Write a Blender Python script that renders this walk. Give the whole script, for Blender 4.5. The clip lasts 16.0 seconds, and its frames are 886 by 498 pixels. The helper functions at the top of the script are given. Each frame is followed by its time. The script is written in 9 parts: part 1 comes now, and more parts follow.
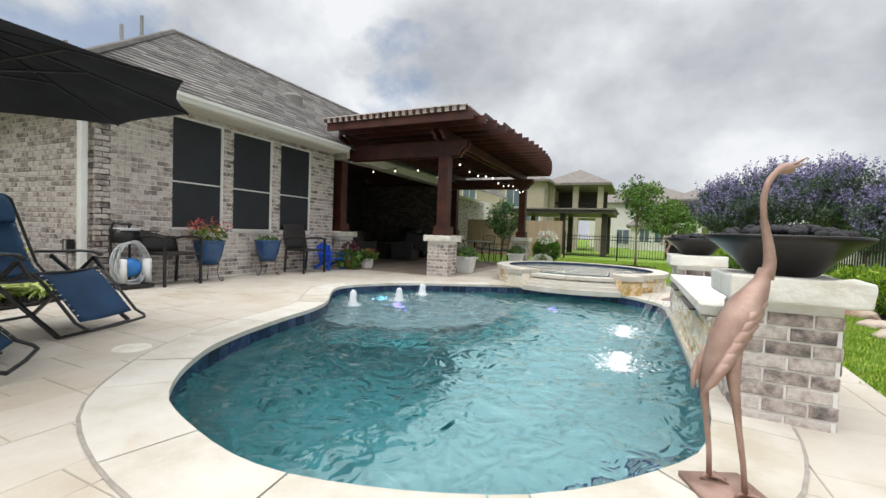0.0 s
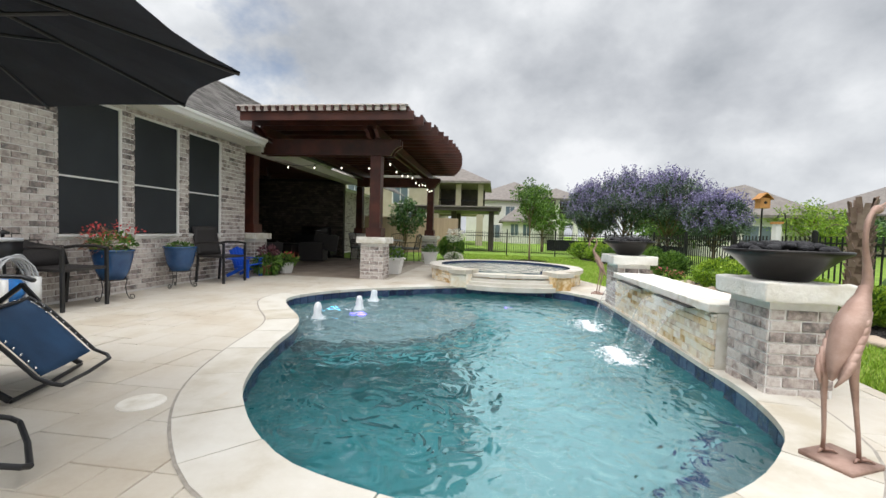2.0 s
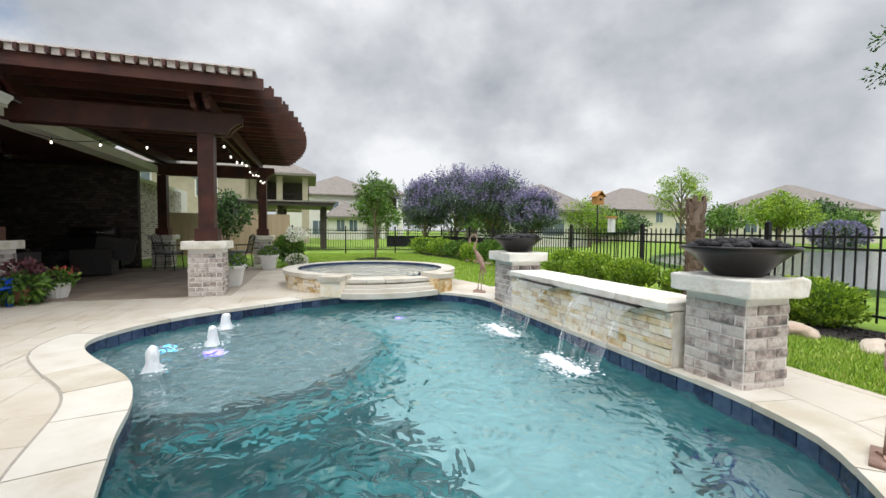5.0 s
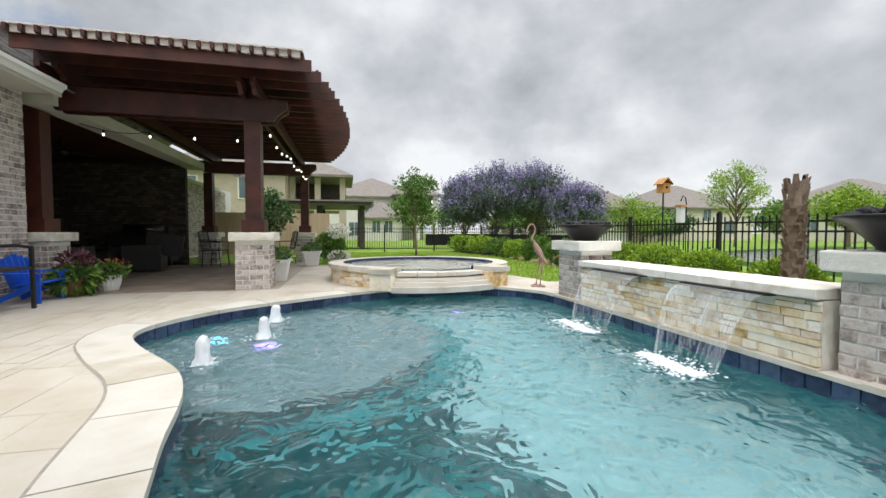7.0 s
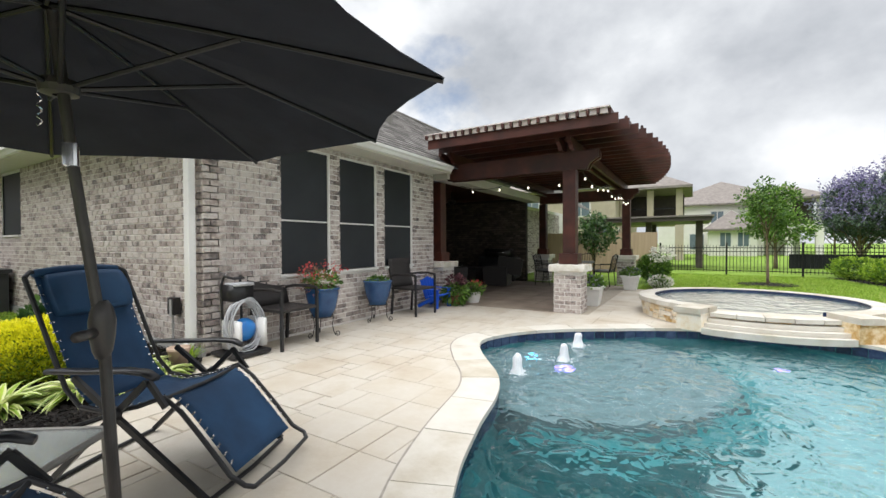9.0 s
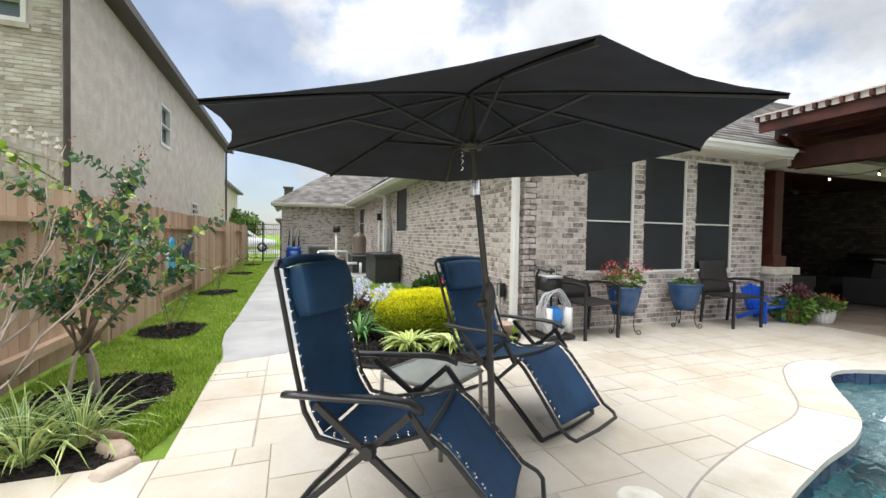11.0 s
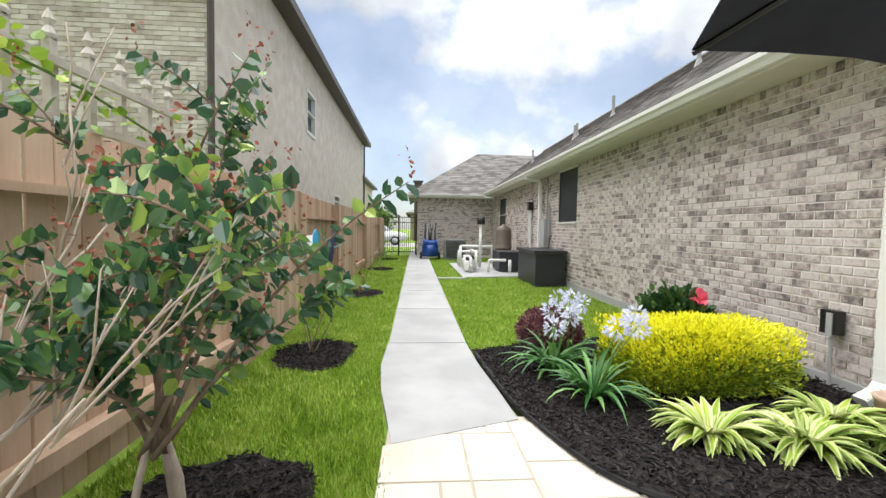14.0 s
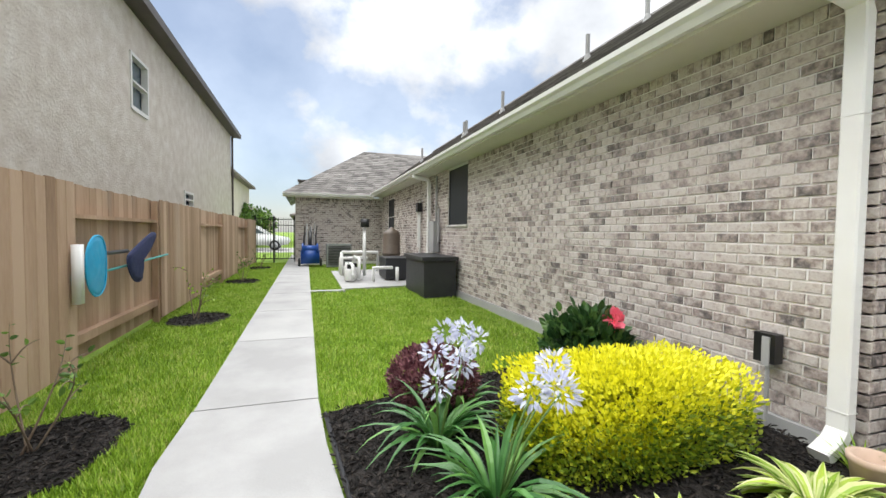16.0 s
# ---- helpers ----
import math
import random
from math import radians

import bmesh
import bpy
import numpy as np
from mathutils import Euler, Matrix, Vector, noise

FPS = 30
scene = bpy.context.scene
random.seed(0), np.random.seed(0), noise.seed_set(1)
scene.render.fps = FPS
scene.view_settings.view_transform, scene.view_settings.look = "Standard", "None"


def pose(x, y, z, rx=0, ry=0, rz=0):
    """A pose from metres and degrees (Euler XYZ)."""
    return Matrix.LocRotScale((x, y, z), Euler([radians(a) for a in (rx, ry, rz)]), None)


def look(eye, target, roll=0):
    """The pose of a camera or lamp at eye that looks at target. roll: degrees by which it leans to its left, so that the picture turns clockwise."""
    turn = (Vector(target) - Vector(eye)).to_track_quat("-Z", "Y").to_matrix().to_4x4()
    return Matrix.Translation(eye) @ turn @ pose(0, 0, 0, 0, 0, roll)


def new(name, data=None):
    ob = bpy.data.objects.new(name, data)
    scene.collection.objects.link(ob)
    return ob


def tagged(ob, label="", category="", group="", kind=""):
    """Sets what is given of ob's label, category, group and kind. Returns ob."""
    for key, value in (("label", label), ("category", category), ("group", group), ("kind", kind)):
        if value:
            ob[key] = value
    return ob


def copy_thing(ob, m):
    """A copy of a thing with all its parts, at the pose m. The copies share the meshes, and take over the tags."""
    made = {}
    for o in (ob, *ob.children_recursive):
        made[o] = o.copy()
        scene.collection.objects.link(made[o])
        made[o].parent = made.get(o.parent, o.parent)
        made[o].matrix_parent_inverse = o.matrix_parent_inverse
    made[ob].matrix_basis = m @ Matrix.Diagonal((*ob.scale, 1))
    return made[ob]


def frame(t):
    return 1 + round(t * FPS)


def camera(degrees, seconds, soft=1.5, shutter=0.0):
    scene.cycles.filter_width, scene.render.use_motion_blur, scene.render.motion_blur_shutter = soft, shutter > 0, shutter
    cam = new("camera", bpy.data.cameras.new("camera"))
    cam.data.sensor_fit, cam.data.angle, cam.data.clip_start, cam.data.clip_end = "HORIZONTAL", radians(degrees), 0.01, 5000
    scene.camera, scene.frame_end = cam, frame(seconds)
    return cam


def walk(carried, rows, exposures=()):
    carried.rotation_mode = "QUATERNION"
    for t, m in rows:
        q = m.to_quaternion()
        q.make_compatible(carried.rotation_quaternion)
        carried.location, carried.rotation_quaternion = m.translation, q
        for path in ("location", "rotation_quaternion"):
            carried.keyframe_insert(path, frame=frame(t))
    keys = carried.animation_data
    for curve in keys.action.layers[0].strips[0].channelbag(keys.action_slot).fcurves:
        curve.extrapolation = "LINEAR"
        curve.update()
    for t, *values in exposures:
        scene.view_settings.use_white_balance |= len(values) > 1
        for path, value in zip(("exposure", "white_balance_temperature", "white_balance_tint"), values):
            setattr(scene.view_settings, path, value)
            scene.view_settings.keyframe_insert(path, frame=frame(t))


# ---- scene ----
cam = camera(93.9, 16.0)
METRES, EYE, TILT, LEAN, TURN = 9.5, 0.95, 0.0, 0.0, 25.0
ROWS = [
    (0.0, 0.0, 0.0, 0.0, 0.08, -2.19, -2.2),
    (0.5, -0.0394, 0.0016, 0.002, -4.32, -2.27, -2.1),
    (1.0, -0.0788, 0.004, 0.0056, -8.41, -2.3, -2.02),
    (1.5, -0.1139, 0.0115, 0.0086, -12.7, -2.35, -1.89),
    (2.0, -0.1433, 0.0263, 0.0117, -17.63, -2.39, -1.8),
    (2.5, -0.1703, 0.0371, 0.0169, -23.34, -2.44, -1.69),
    (3.0, -0.1872, 0.0537, 0.023, -29.49, -2.53, -1.59),
    (3.5, -0.1945, 0.0794, 0.0259, -35.44, -2.6, -1.44),
    (4.0, -0.1996, 0.11, 0.0304, -40.3, -2.72, -1.24),
    (6.5, -0.1784, 0.2257, -0.0092, -43.08, -2.51, -0.31),
    (7.0, -0.1855, 0.232, -0.0055, -38.05, -2.27, -0.06),
    (7.5, -0.1883, 0.2213, 0.0009, -29.81, -1.92, 0.2),
    (8.0, -0.1906, 0.1994, 0.0081, -19.0, -1.52, 0.36),
    (8.5, -0.1861, 0.1688, 0.0233, -6.61, -1.07, 0.38),
    (9.0, -0.1675, 0.1361, 0.0372, 6.1, -0.81, 0.22),
    (9.5, -0.1497, 0.1098, 0.0439, 18.21, -0.89, -0.14),
    (10.0, -0.1373, 0.098, 0.0453, 29.06, -1.07, -0.5),
    (12.5, -0.272, 0.0854, 0.0365, 57.07, -2.66, -1.01),
    (13.0, -0.319, 0.0976, 0.0387, 59.05, -2.82, -0.97),
    (13.5, -0.365, 0.1176, 0.0359, 60.38, -2.86, -0.95),
    (14.0, -0.4116, 0.1409, 0.0368, 61.19, -2.83, -0.86),
    (14.5, -0.4542, 0.1651, 0.0366, 61.0, -2.73, -0.77),
    (15.0, -0.4822, 0.1974, 0.0368, 59.15, -2.55, -0.74),
    (15.5, -0.5022, 0.2218, 0.0385, 54.58, -2.39, -0.7),
    (16.0, -0.5095, 0.2446, 0.0394, 46.72, -2.25, -0.67),
]
walk(cam, [(t, pose(0, 0, EYE, TILT, LEAN, TURN) @ pose(METRES * x, METRES * y, METRES * z, 90 + pitch, roll, yaw)) for t, x, y, z, yaw, pitch, roll in ROWS],
     [(0.0, 0.70, 6390, 10), (4.0, 0.74, 6390, 10), (8.0, 0.74, 6390, 10), (9.0, 0.88, 6390, 10), (10.0, 0.99, 6390, 10), (12.5, 1.30, 6390, 10), (16.0, 1.24, 6390, 10)])

# ---- world, sun ----
world = bpy.data.worlds.new("sky")
scene.world = world
world.use_nodes = True
wn, wl = world.node_tree.nodes, world.node_tree.links
wn.clear()
w_out = wn.new("ShaderNodeOutputWorld")
sky = wn.new("ShaderNodeTexSky")
sky.sky_type, sky.sun_disc = "NISHITA", False
sky.sun_elevation, sky.sun_rotation = radians(75), radians(208)
sky_bg = wn.new("ShaderNodeBackground")
sky_bg.inputs["Strength"].default_value = 0.075
wl.new(sky.outputs[0], sky_bg.inputs["Color"])
w_tc = wn.new("ShaderNodeTexCoord")
w_map = wn.new("ShaderNodeMapping")
w_map.inputs["Scale"].default_value = (1.0, 1.0, 1.35)
w_map.inputs["Location"].default_value = (0.3, 0.55, 0.2)
wl.new(w_tc.outputs["Generated"], w_map.inputs["Vector"])


def w_noise(scale, detail, rough, distortion=0.0):
    n = wn.new("ShaderNodeTexNoise")
    n.inputs["Scale"].default_value, n.inputs["Detail"].default_value = scale, detail
    n.inputs["Roughness"].default_value, n.inputs["Distortion"].default_value = rough, distortion
    wl.new(w_map.outputs[0], n.inputs["Vector"])
    return n


def w_ramp(src, stops):
    r = wn.new("ShaderNodeValToRGB")
    while len(r.color_ramp.elements) < len(stops):
        r.color_ramp.elements.new(0.5)
    for e, (p, c) in zip(r.color_ramp.elements, stops):
        e.position, e.color = p, (*c, 1)
    wl.new(src.outputs["Fac"], r.inputs["Fac"])
    return r


cloud_shade = w_ramp(w_noise(2.7, 8, 0.53, 0.05), [(0.33, (0.42, 0.445, 0.48)), (0.46, (0.60, 0.62, 0.65)), (0.56, (0.76, 0.78, 0.80)), (0.64, (0.93, 0.94, 0.95))])
cover_noise = w_noise(3.0, 9, 0.56, 0.05)
# the cloud breaks up towards the west
w_sep = wn.new("ShaderNodeSeparateXYZ")
wl.new(w_tc.outputs["Generated"], w_sep.inputs[0])
w_west = wn.new("ShaderNodeMath")
w_west.operation, w_west.inputs[1].default_value, w_west.inputs[2].default_value = "MULTIPLY_ADD", 0.22, 0.09
wl.new(w_sep.outputs["X"], w_west.inputs[0])
w_add = wn.new("ShaderNodeMath")
wl.new(cover_noise.outputs["Fac"], w_add.inputs[0])
wl.new(w_west.outputs[0], w_add.inputs[1])
cloud_cover = wn.new("ShaderNodeValToRGB")
cloud_cover.color_ramp.elements[0].position, cloud_cover.color_ramp.elements[0].color = 0.36, (0.42, 0.42, 0.42, 1)
cloud_cover.color_ramp.elements[1].position = 0.45
wl.new(w_add.outputs[0], cloud_cover.inputs["Fac"])
cloud_bg = wn.new("ShaderNodeBackground")
cloud_bg.inputs["Strength"].default_value = 0.60
wl.new(cloud_shade.outputs[0], cloud_bg.inputs["Color"])
w_mix = wn.new("ShaderNodeMixShader")
wl.new(cloud_cover.outputs[0], w_mix.inputs["Fac"])
wl.new(sky_bg.outputs[0], w_mix.inputs[1])
wl.new(cloud_bg.outputs[0], w_mix.inputs[2])
wl.new(w_mix.outputs[0], w_out.inputs["Surface"])

sun = new("sun", bpy.data.lights.new("sun", "SUN"))
sun.data.energy, sun.data.angle, sun.data.color = 2.75, radians(85), (1.0, 0.98, 0.96)
sun.matrix_world = look((-1.6, -3.0, 14), (0, 0, 0))

# ---- materials ----


def surf(name, stops, scale=6.0, detail=6.0, rough=0.7, metal=0.0, bump=0.0, bump_scale=None, rand=0.0, island=0.0,
         stretch=(1, 1, 1), fine=0.0, fine_scale=120.0, spec=0.5, wear=None, object_space=False, sub=0.0):
    """Procedural surface: a noise through a ramp of colours, varied per piece, with fine grain and relief."""
    m = bpy.data.materials.new(name)
    m.use_nodes = True
    n, l = m.node_tree.nodes, m.node_tree.links
    b = n["Principled BSDF"]
    b.inputs["Roughness"].default_value, b.inputs["Metallic"].default_value = rough, metal
    b.inputs["Specular IOR Level"].default_value = spec
    if object_space:
        pos = n.new("ShaderNodeTexCoord").outputs["Object"]
    else:
        pos = n.new("ShaderNodeNewGeometry").outputs["Position"]
    mp = n.new("ShaderNodeMapping")
    mp.inputs["Scale"].default_value = stretch
    l.new(pos, mp.inputs["Vector"])

    def noise_of(sc, det, ro=0.55):
        t = n.new("ShaderNodeTexNoise")
        t.inputs["Scale"].default_value, t.inputs["Detail"].default_value, t.inputs["Roughness"].default_value = sc, det, ro
        l.new(mp.outputs[0], t.inputs["Vector"])
        return t.outputs["Fac"]

    def math_of(op, a, c):
        t = n.new("ShaderNodeMath")
        t.operation = op
        for k, v in enumerate((a, c)):
            if isinstance(v, (int, float)):
                t.inputs[k].default_value = v
            else:
                l.new(v, t.inputs[k])
        return t.outputs[0]

    fac = noise_of(scale, detail)
    if rand or island:
        rnd = 0.0
        if rand:
            rnd = math_of("MULTIPLY", math_of("SUBTRACT", n.new("ShaderNodeObjectInfo").outputs["Random"], 0.5), rand)
        if island:
            isl = math_of("MULTIPLY", math_of("SUBTRACT", n.new("ShaderNodeNewGeometry").outputs["Random Per Island"], 0.5), island)
            rnd = math_of("ADD", isl, rnd)
        fac = math_of("ADD", fac, rnd)
    if fine:
        fac = math_of("ADD", fac, math_of("MULTIPLY", math_of("SUBTRACT", noise_of(fine_scale, 3, 0.7), 0.5), fine))
    r = n.new("ShaderNodeValToRGB")
    while len(r.color_ramp.elements) < len(stops):
        r.color_ramp.elements.new(0.5)
    for e, (p, c) in zip(r.color_ramp.elements, stops):
        e.position, e.color = p, (*c, 1)
    l.new(fac, r.inputs["Fac"])
    out = r.outputs[0]
    if wear:
        wcol, lo, hi, wscale = wear
        wr = n.new("ShaderNodeValToRGB")
        wr.color_ramp.elements[0].position, wr.color_ramp.elements[1].position = lo, hi
        l.new(noise_of(wscale, 8, 0.65), wr.inputs["Fac"])
        mx = n.new("ShaderNodeMixRGB")
        l.new(wr.outputs[0], mx.inputs["Fac"])
        l.new(out, mx.inputs[1])
        mx.inputs[2].default_value = (*wcol, 1)
        out = mx.outputs[0]
    l.new(out, b.inputs["Base Color"])
    if sub:
        b.inputs["Subsurface Weight"].default_value = sub
        b.inputs["Subsurface Radius"].default_value = (0.02, 0.03, 0.01)
    if bump:
        bp = n.new("ShaderNodeBump")
        bp.inputs["Strength"].default_value, bp.inputs["Distance"].default_value = 1.0, bump
        l.new(noise_of(bump_scale or scale * 6, 6, 0.6), bp.inputs["Height"])
        l.new(bp.outputs[0], b.inputs["Normal"])
    return m


def leafy(name, cols, rough=0.5, trans=0.25, vary=1.0):
    """Leaf: colour by leaf, and light that comes through it."""
    m = surf(name, cols, scale=3.0, detail=3, rough=rough, island=vary, rand=0.1)
    n, l = m.node_tree.nodes, m.node_tree.links
    b = n["Principled BSDF"]
    tr = n.new("ShaderNodeBsdfTranslucent")
    src = b.inputs["Base Color"].links[0].from_socket
    l.new(src, tr.inputs["Color"])
    mx = n.new("ShaderNodeMixShader")
    mx.inputs["Fac"].default_value = trans
    l.new(b.outputs[0], mx.inputs[1])
    l.new(tr.outputs[0], mx.inputs[2])
    l.new(mx.outputs[0], n["Material Output"].inputs["Surface"])
    return m


def clear(name, color, rough=0.02, ior=1.45, bump=0.0, bump_scale=8.0, white=0.0, detail=4.0):
    """Glass or water; white: share of foam."""
    m = bpy.data.materials.new(name)
    m.use_nodes = True
    n, l = m.node_tree.nodes, m.node_tree.links
    b = n["Principled BSDF"]
    b.inputs["Base Color"].default_value = (*color, 1)
    b.inputs["Roughness"].default_value, b.inputs["IOR"].default_value = rough, ior
    b.inputs["Transmission Weight"].default_value = 1.0 - white
    if bump:
        t = n.new("ShaderNodeTexNoise")
        t.inputs["Scale"].default_value, t.inputs["Detail"].default_value, t.inputs["Distortion"].default_value = bump_scale, detail, 0.6
        g = n.new("ShaderNodeNewGeometry")
        l.new(g.outputs["Position"], t.inputs["Vector"])
        bp = n.new("ShaderNodeBump")
        bp.inputs["Strength"].default_value, bp.inputs["Distance"].default_value = 1.0, bump
        l.new(t.outputs["Fac"], bp.inputs["Height"])
        l.new(bp.outputs[0], b.inputs["Normal"])
    return m


def glow(name, color, strength):
    m = surf(name, [(0, color), (1, color)])
    b = m.node_tree.nodes["Principled BSDF"]
    b.inputs["Emission Color"].default_value = (*color, 1)
    b.inputs["Emission Strength"].default_value = strength
    return m


BRICK_COLS = [(0.02, (0.105, 0.092, 0.088)), (0.18, (0.20, 0.172, 0.16)), (0.34, (0.35, 0.29, 0.262)), (0.48, (0.47, 0.41, 0.375)), (0.64, (0.60, 0.555, 0.515)), (0.80, (0.52, 0.455, 0.415)), (0.97, (0.32, 0.26, 0.235))]
BRICK_KW = dict(scale=7.0, rough=0.92, bump=0.005, bump_scale=60, fine=1.15, fine_scale=19, wear=((0.62, 0.59, 0.56), 0.56, 0.80, 11.0))
M_brick = surf("brick", BRICK_COLS, island=0.6, **BRICK_KW)
M_brick_piece = surf("brick_piece", BRICK_COLS, rand=0.6, **BRICK_KW)
M_mortar = surf("mortar", [(0.3, (0.74, 0.715, 0.68)), (0.7, (0.84, 0.82, 0.79))], scale=20, rough=0.95, bump=0.003, bump_scale=90)
M_deck = surf("stamped_concrete", [(0.25, (0.43, 0.36, 0.27)), (0.42, (0.51, 0.455, 0.37)), (0.58, (0.56, 0.52, 0.45)), (0.75, (0.47, 0.41, 0.32))],
              scale=1.4, detail=9, rough=0.6, bump=0.008, bump_scale=9, rand=0.10, fine=0.12, fine_scale=30)
M_joint = surf("deck_joint", [(0.3, (0.35, 0.30, 0.235)), (0.7, (0.44, 0.395, 0.325))], scale=9, rough=0.9)
M_coping = surf("coping_limestone", [(0.25, (0.46, 0.41, 0.32)), (0.5, (0.58, 0.545, 0.475)), (0.75, (0.64, 0.615, 0.555))], scale=3.2, detail=9, rough=0.6, bump=0.006, bump_scale=14, rand=0.3, fine=0.12, fine_scale=50,
                wear=((0.58, 0.45, 0.26), 0.62, 0.8, 2.2))
M_limestone = surf("rough_limestone", [(0.25, (0.60, 0.55, 0.45)), (0.5, (0.76, 0.73, 0.66)), (0.8, (0.82, 0.80, 0.75))], scale=7, detail=9, rough=0.8, bump=0.012, bump_scale=16, rand=0.2)
M_ledge = surf("ledgestone", [(0.1, (0.50, 0.30, 0.10)), (0.24, (0.70, 0.54, 0.31)), (0.45, (0.82, 0.72, 0.55)), (0.7, (0.87, 0.82, 0.72)), (0.94, (0.58, 0.44, 0.31))], scale=9, rough=0.8, bump=0.012, bump_scale=28, rand=0.7, island=0.7, fine=0.2, fine_scale=40)
M_navy = surf("navy_tile", [(0.2, (0.010, 0.016, 0.045)), (0.5, (0.022, 0.040, 0.10)), (0.8, (0.05, 0.08, 0.15))], scale=16, rough=0.18, bump=0.003, bump_scale=30, rand=0.5)
# water's depth shading is put into the plaster colours: pale shallow, dark deep
M_plaster_shallow_lit = surf("plaster_shallow_lit", [(0.3, (0.125, 0.255, 0.275)), (0.7, (0.17, 0.315, 0.335))], scale=2.0, rough=0.8, fine=0.2)
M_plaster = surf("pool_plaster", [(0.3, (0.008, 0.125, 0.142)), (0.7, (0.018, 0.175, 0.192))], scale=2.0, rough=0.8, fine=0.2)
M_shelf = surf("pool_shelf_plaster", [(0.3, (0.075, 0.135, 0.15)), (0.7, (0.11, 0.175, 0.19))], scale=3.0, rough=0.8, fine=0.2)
M_water = clear("pool_water", (0.86, 0.97, 0.98), 0.006, 1.33, 0.19, 5.4, 0.006, 2.0)
M_pond = surf("pond_water", [(0.3, (0.13, 0.14, 0.13)), (0.7, (0.17, 0.18, 0.17))], scale=0.3, rough=0.12, bump=0.03, bump_scale=3.0)
M_grass_soil = surf("lawn_ground", [(0.3, (0.10, 0.17, 0.016)), (0.5, (0.17, 0.28, 0.026)), (0.7, (0.24, 0.37, 0.045))], scale=1.2, detail=10, rough=0.95, bump=0.02, bump_scale=60, fine=0.3, fine_scale=90)
M_mulch_base = surf("mulch_bed", [(0.3, (0.006, 0.005, 0.004)), (0.7, (0.03, 0.024, 0.02))], scale=30, rough=0.95, bump=0.03, bump_scale=40)
M_cedar = surf("stained_cedar", [(0.25, (0.026, 0.0065, 0.004)), (0.5, (0.058, 0.013, 0.0075)), (0.75, (0.10, 0.025, 0.014))], scale=3.0, detail=10, rough=0.5, bump=0.003, bump_scale=25, rand=0.2, stretch=(1, 1, 1), fine=0.15, fine_scale=60)
M_cover = surf("clear_roof_panel", [(0.3, (0.62, 0.54, 0.51)), (0.7, (0.72, 0.64, 0.61))], scale=4, rough=0.35)
M_shingle = surf("shingle", [(0.25, (0.10, 0.094, 0.088)), (0.5, (0.165, 0.155, 0.145)), (0.75, (0.23, 0.22, 0.205))], scale=2.0, detail=10, rough=0.95, bump=0.01, bump_scale=60, island=0.5, fine=0.35, fine_scale=70)
M_trim = surf("cream_trim_paint", [(0.3, (0.60, 0.57, 0.49)), (0.7, (0.66, 0.635, 0.56))], scale=2.0, rough=0.55, fine=0.08)
M_gutter = surf("white_gutter_metal", [(0.3, (0.74, 0.73, 0.70)), (0.7, (0.80, 0.80, 0.78))], scale=2.0, rough=0.4, fine=0.06)
M_screen = surf("solar_screen_mesh", [(0.3, (0.010, 0.013, 0.017)), (0.7, (0.017, 0.021, 0.026))], scale=2.0, rough=0.55, bump=0.001, bump_scale=400)
M_winframe = surf("window_frame_paint", [(0.3, (0.66, 0.65, 0.62)), (0.7, (0.72, 0.71, 0.69))], scale=3, rough=0.45)
M_patio = surf("patio_stamped_concrete", [(0.25, (0.15, 0.115, 0.09)), (0.5, (0.25, 0.195, 0.155)), (0.75, (0.34, 0.28, 0.22))], scale=2.2, detail=9, rough=0.6, bump=0.006, bump_scale=12, rand=0.3)
M_path = surf("broom_concrete", [(0.3, (0.29, 0.29, 0.285)), (0.5, (0.345, 0.345, 0.34)), (0.7, (0.39, 0.39, 0.38))], scale=1.6, detail=10, rough=0.85, bump=0.002, bump_scale=90, fine=0.12, fine_scale=80, rand=0.2)
M_fence = surf("cedar_fence_board", [(0.2, (0.27, 0.170, 0.107)), (0.45, (0.41, 0.275, 0.182)), (0.7, (0.53, 0.38, 0.27))], scale=2.2, detail=10, rough=0.85, bump=0.004, bump_scale=30, rand=0.35, stretch=(1, 1, 0.12), fine=0.3, fine_scale=50,
               wear=((0.40, 0.335, 0.275), 0.58, 0.8, 1.6))
# fresher boards near the deck, its bounced light put into the paler colour
M_fence_new_lit = surf("fresh_cedar_board_lit", [(0.2, (0.36, 0.23, 0.145)), (0.45, (0.50, 0.345, 0.235)), (0.7, (0.62, 0.455, 0.335))], scale=2.2, detail=10, rough=0.85, bump=0.004, bump_scale=30, rand=0.30, stretch=(1, 1, 0.12), fine=0.3, fine_scale=50)
M_iron = surf("black_iron", [(0.3, (0.008, 0.008, 0.009)), (0.7, (0.016, 0.016, 0.017))], scale=9, rough=0.4, metal=0.3)
M_stucco_brick = surf("neighbour_brick_base", [(0.3, (0.47, 0.425, 0.39)), (0.7, (0.55, 0.51, 0.475))], scale=6, rough=0.95)
M_stucco = surf("neighbour_siding", [(0.3, (0.52, 0.465, 0.41)), (0.5, (0.59, 0.54, 0.485)), (0.7, (0.66, 0.62, 0.575))], scale=3.5, detail=9, rough=0.95, bump=0.02, bump_scale=16, fine=0.25, fine_scale=22)
M_darktrim = surf("dark_brown_trim", [(0.3, (0.045, 0.035, 0.03)), (0.7, (0.07, 0.055, 0.045))], scale=3, rough=0.5)
M_glass = surf("window_glass", [(0.3, (0.10, 0.14, 0.17)), (0.7, (0.16, 0.20, 0.23))], scale=0.8, rough=0.06)

# ---- building blocks ----


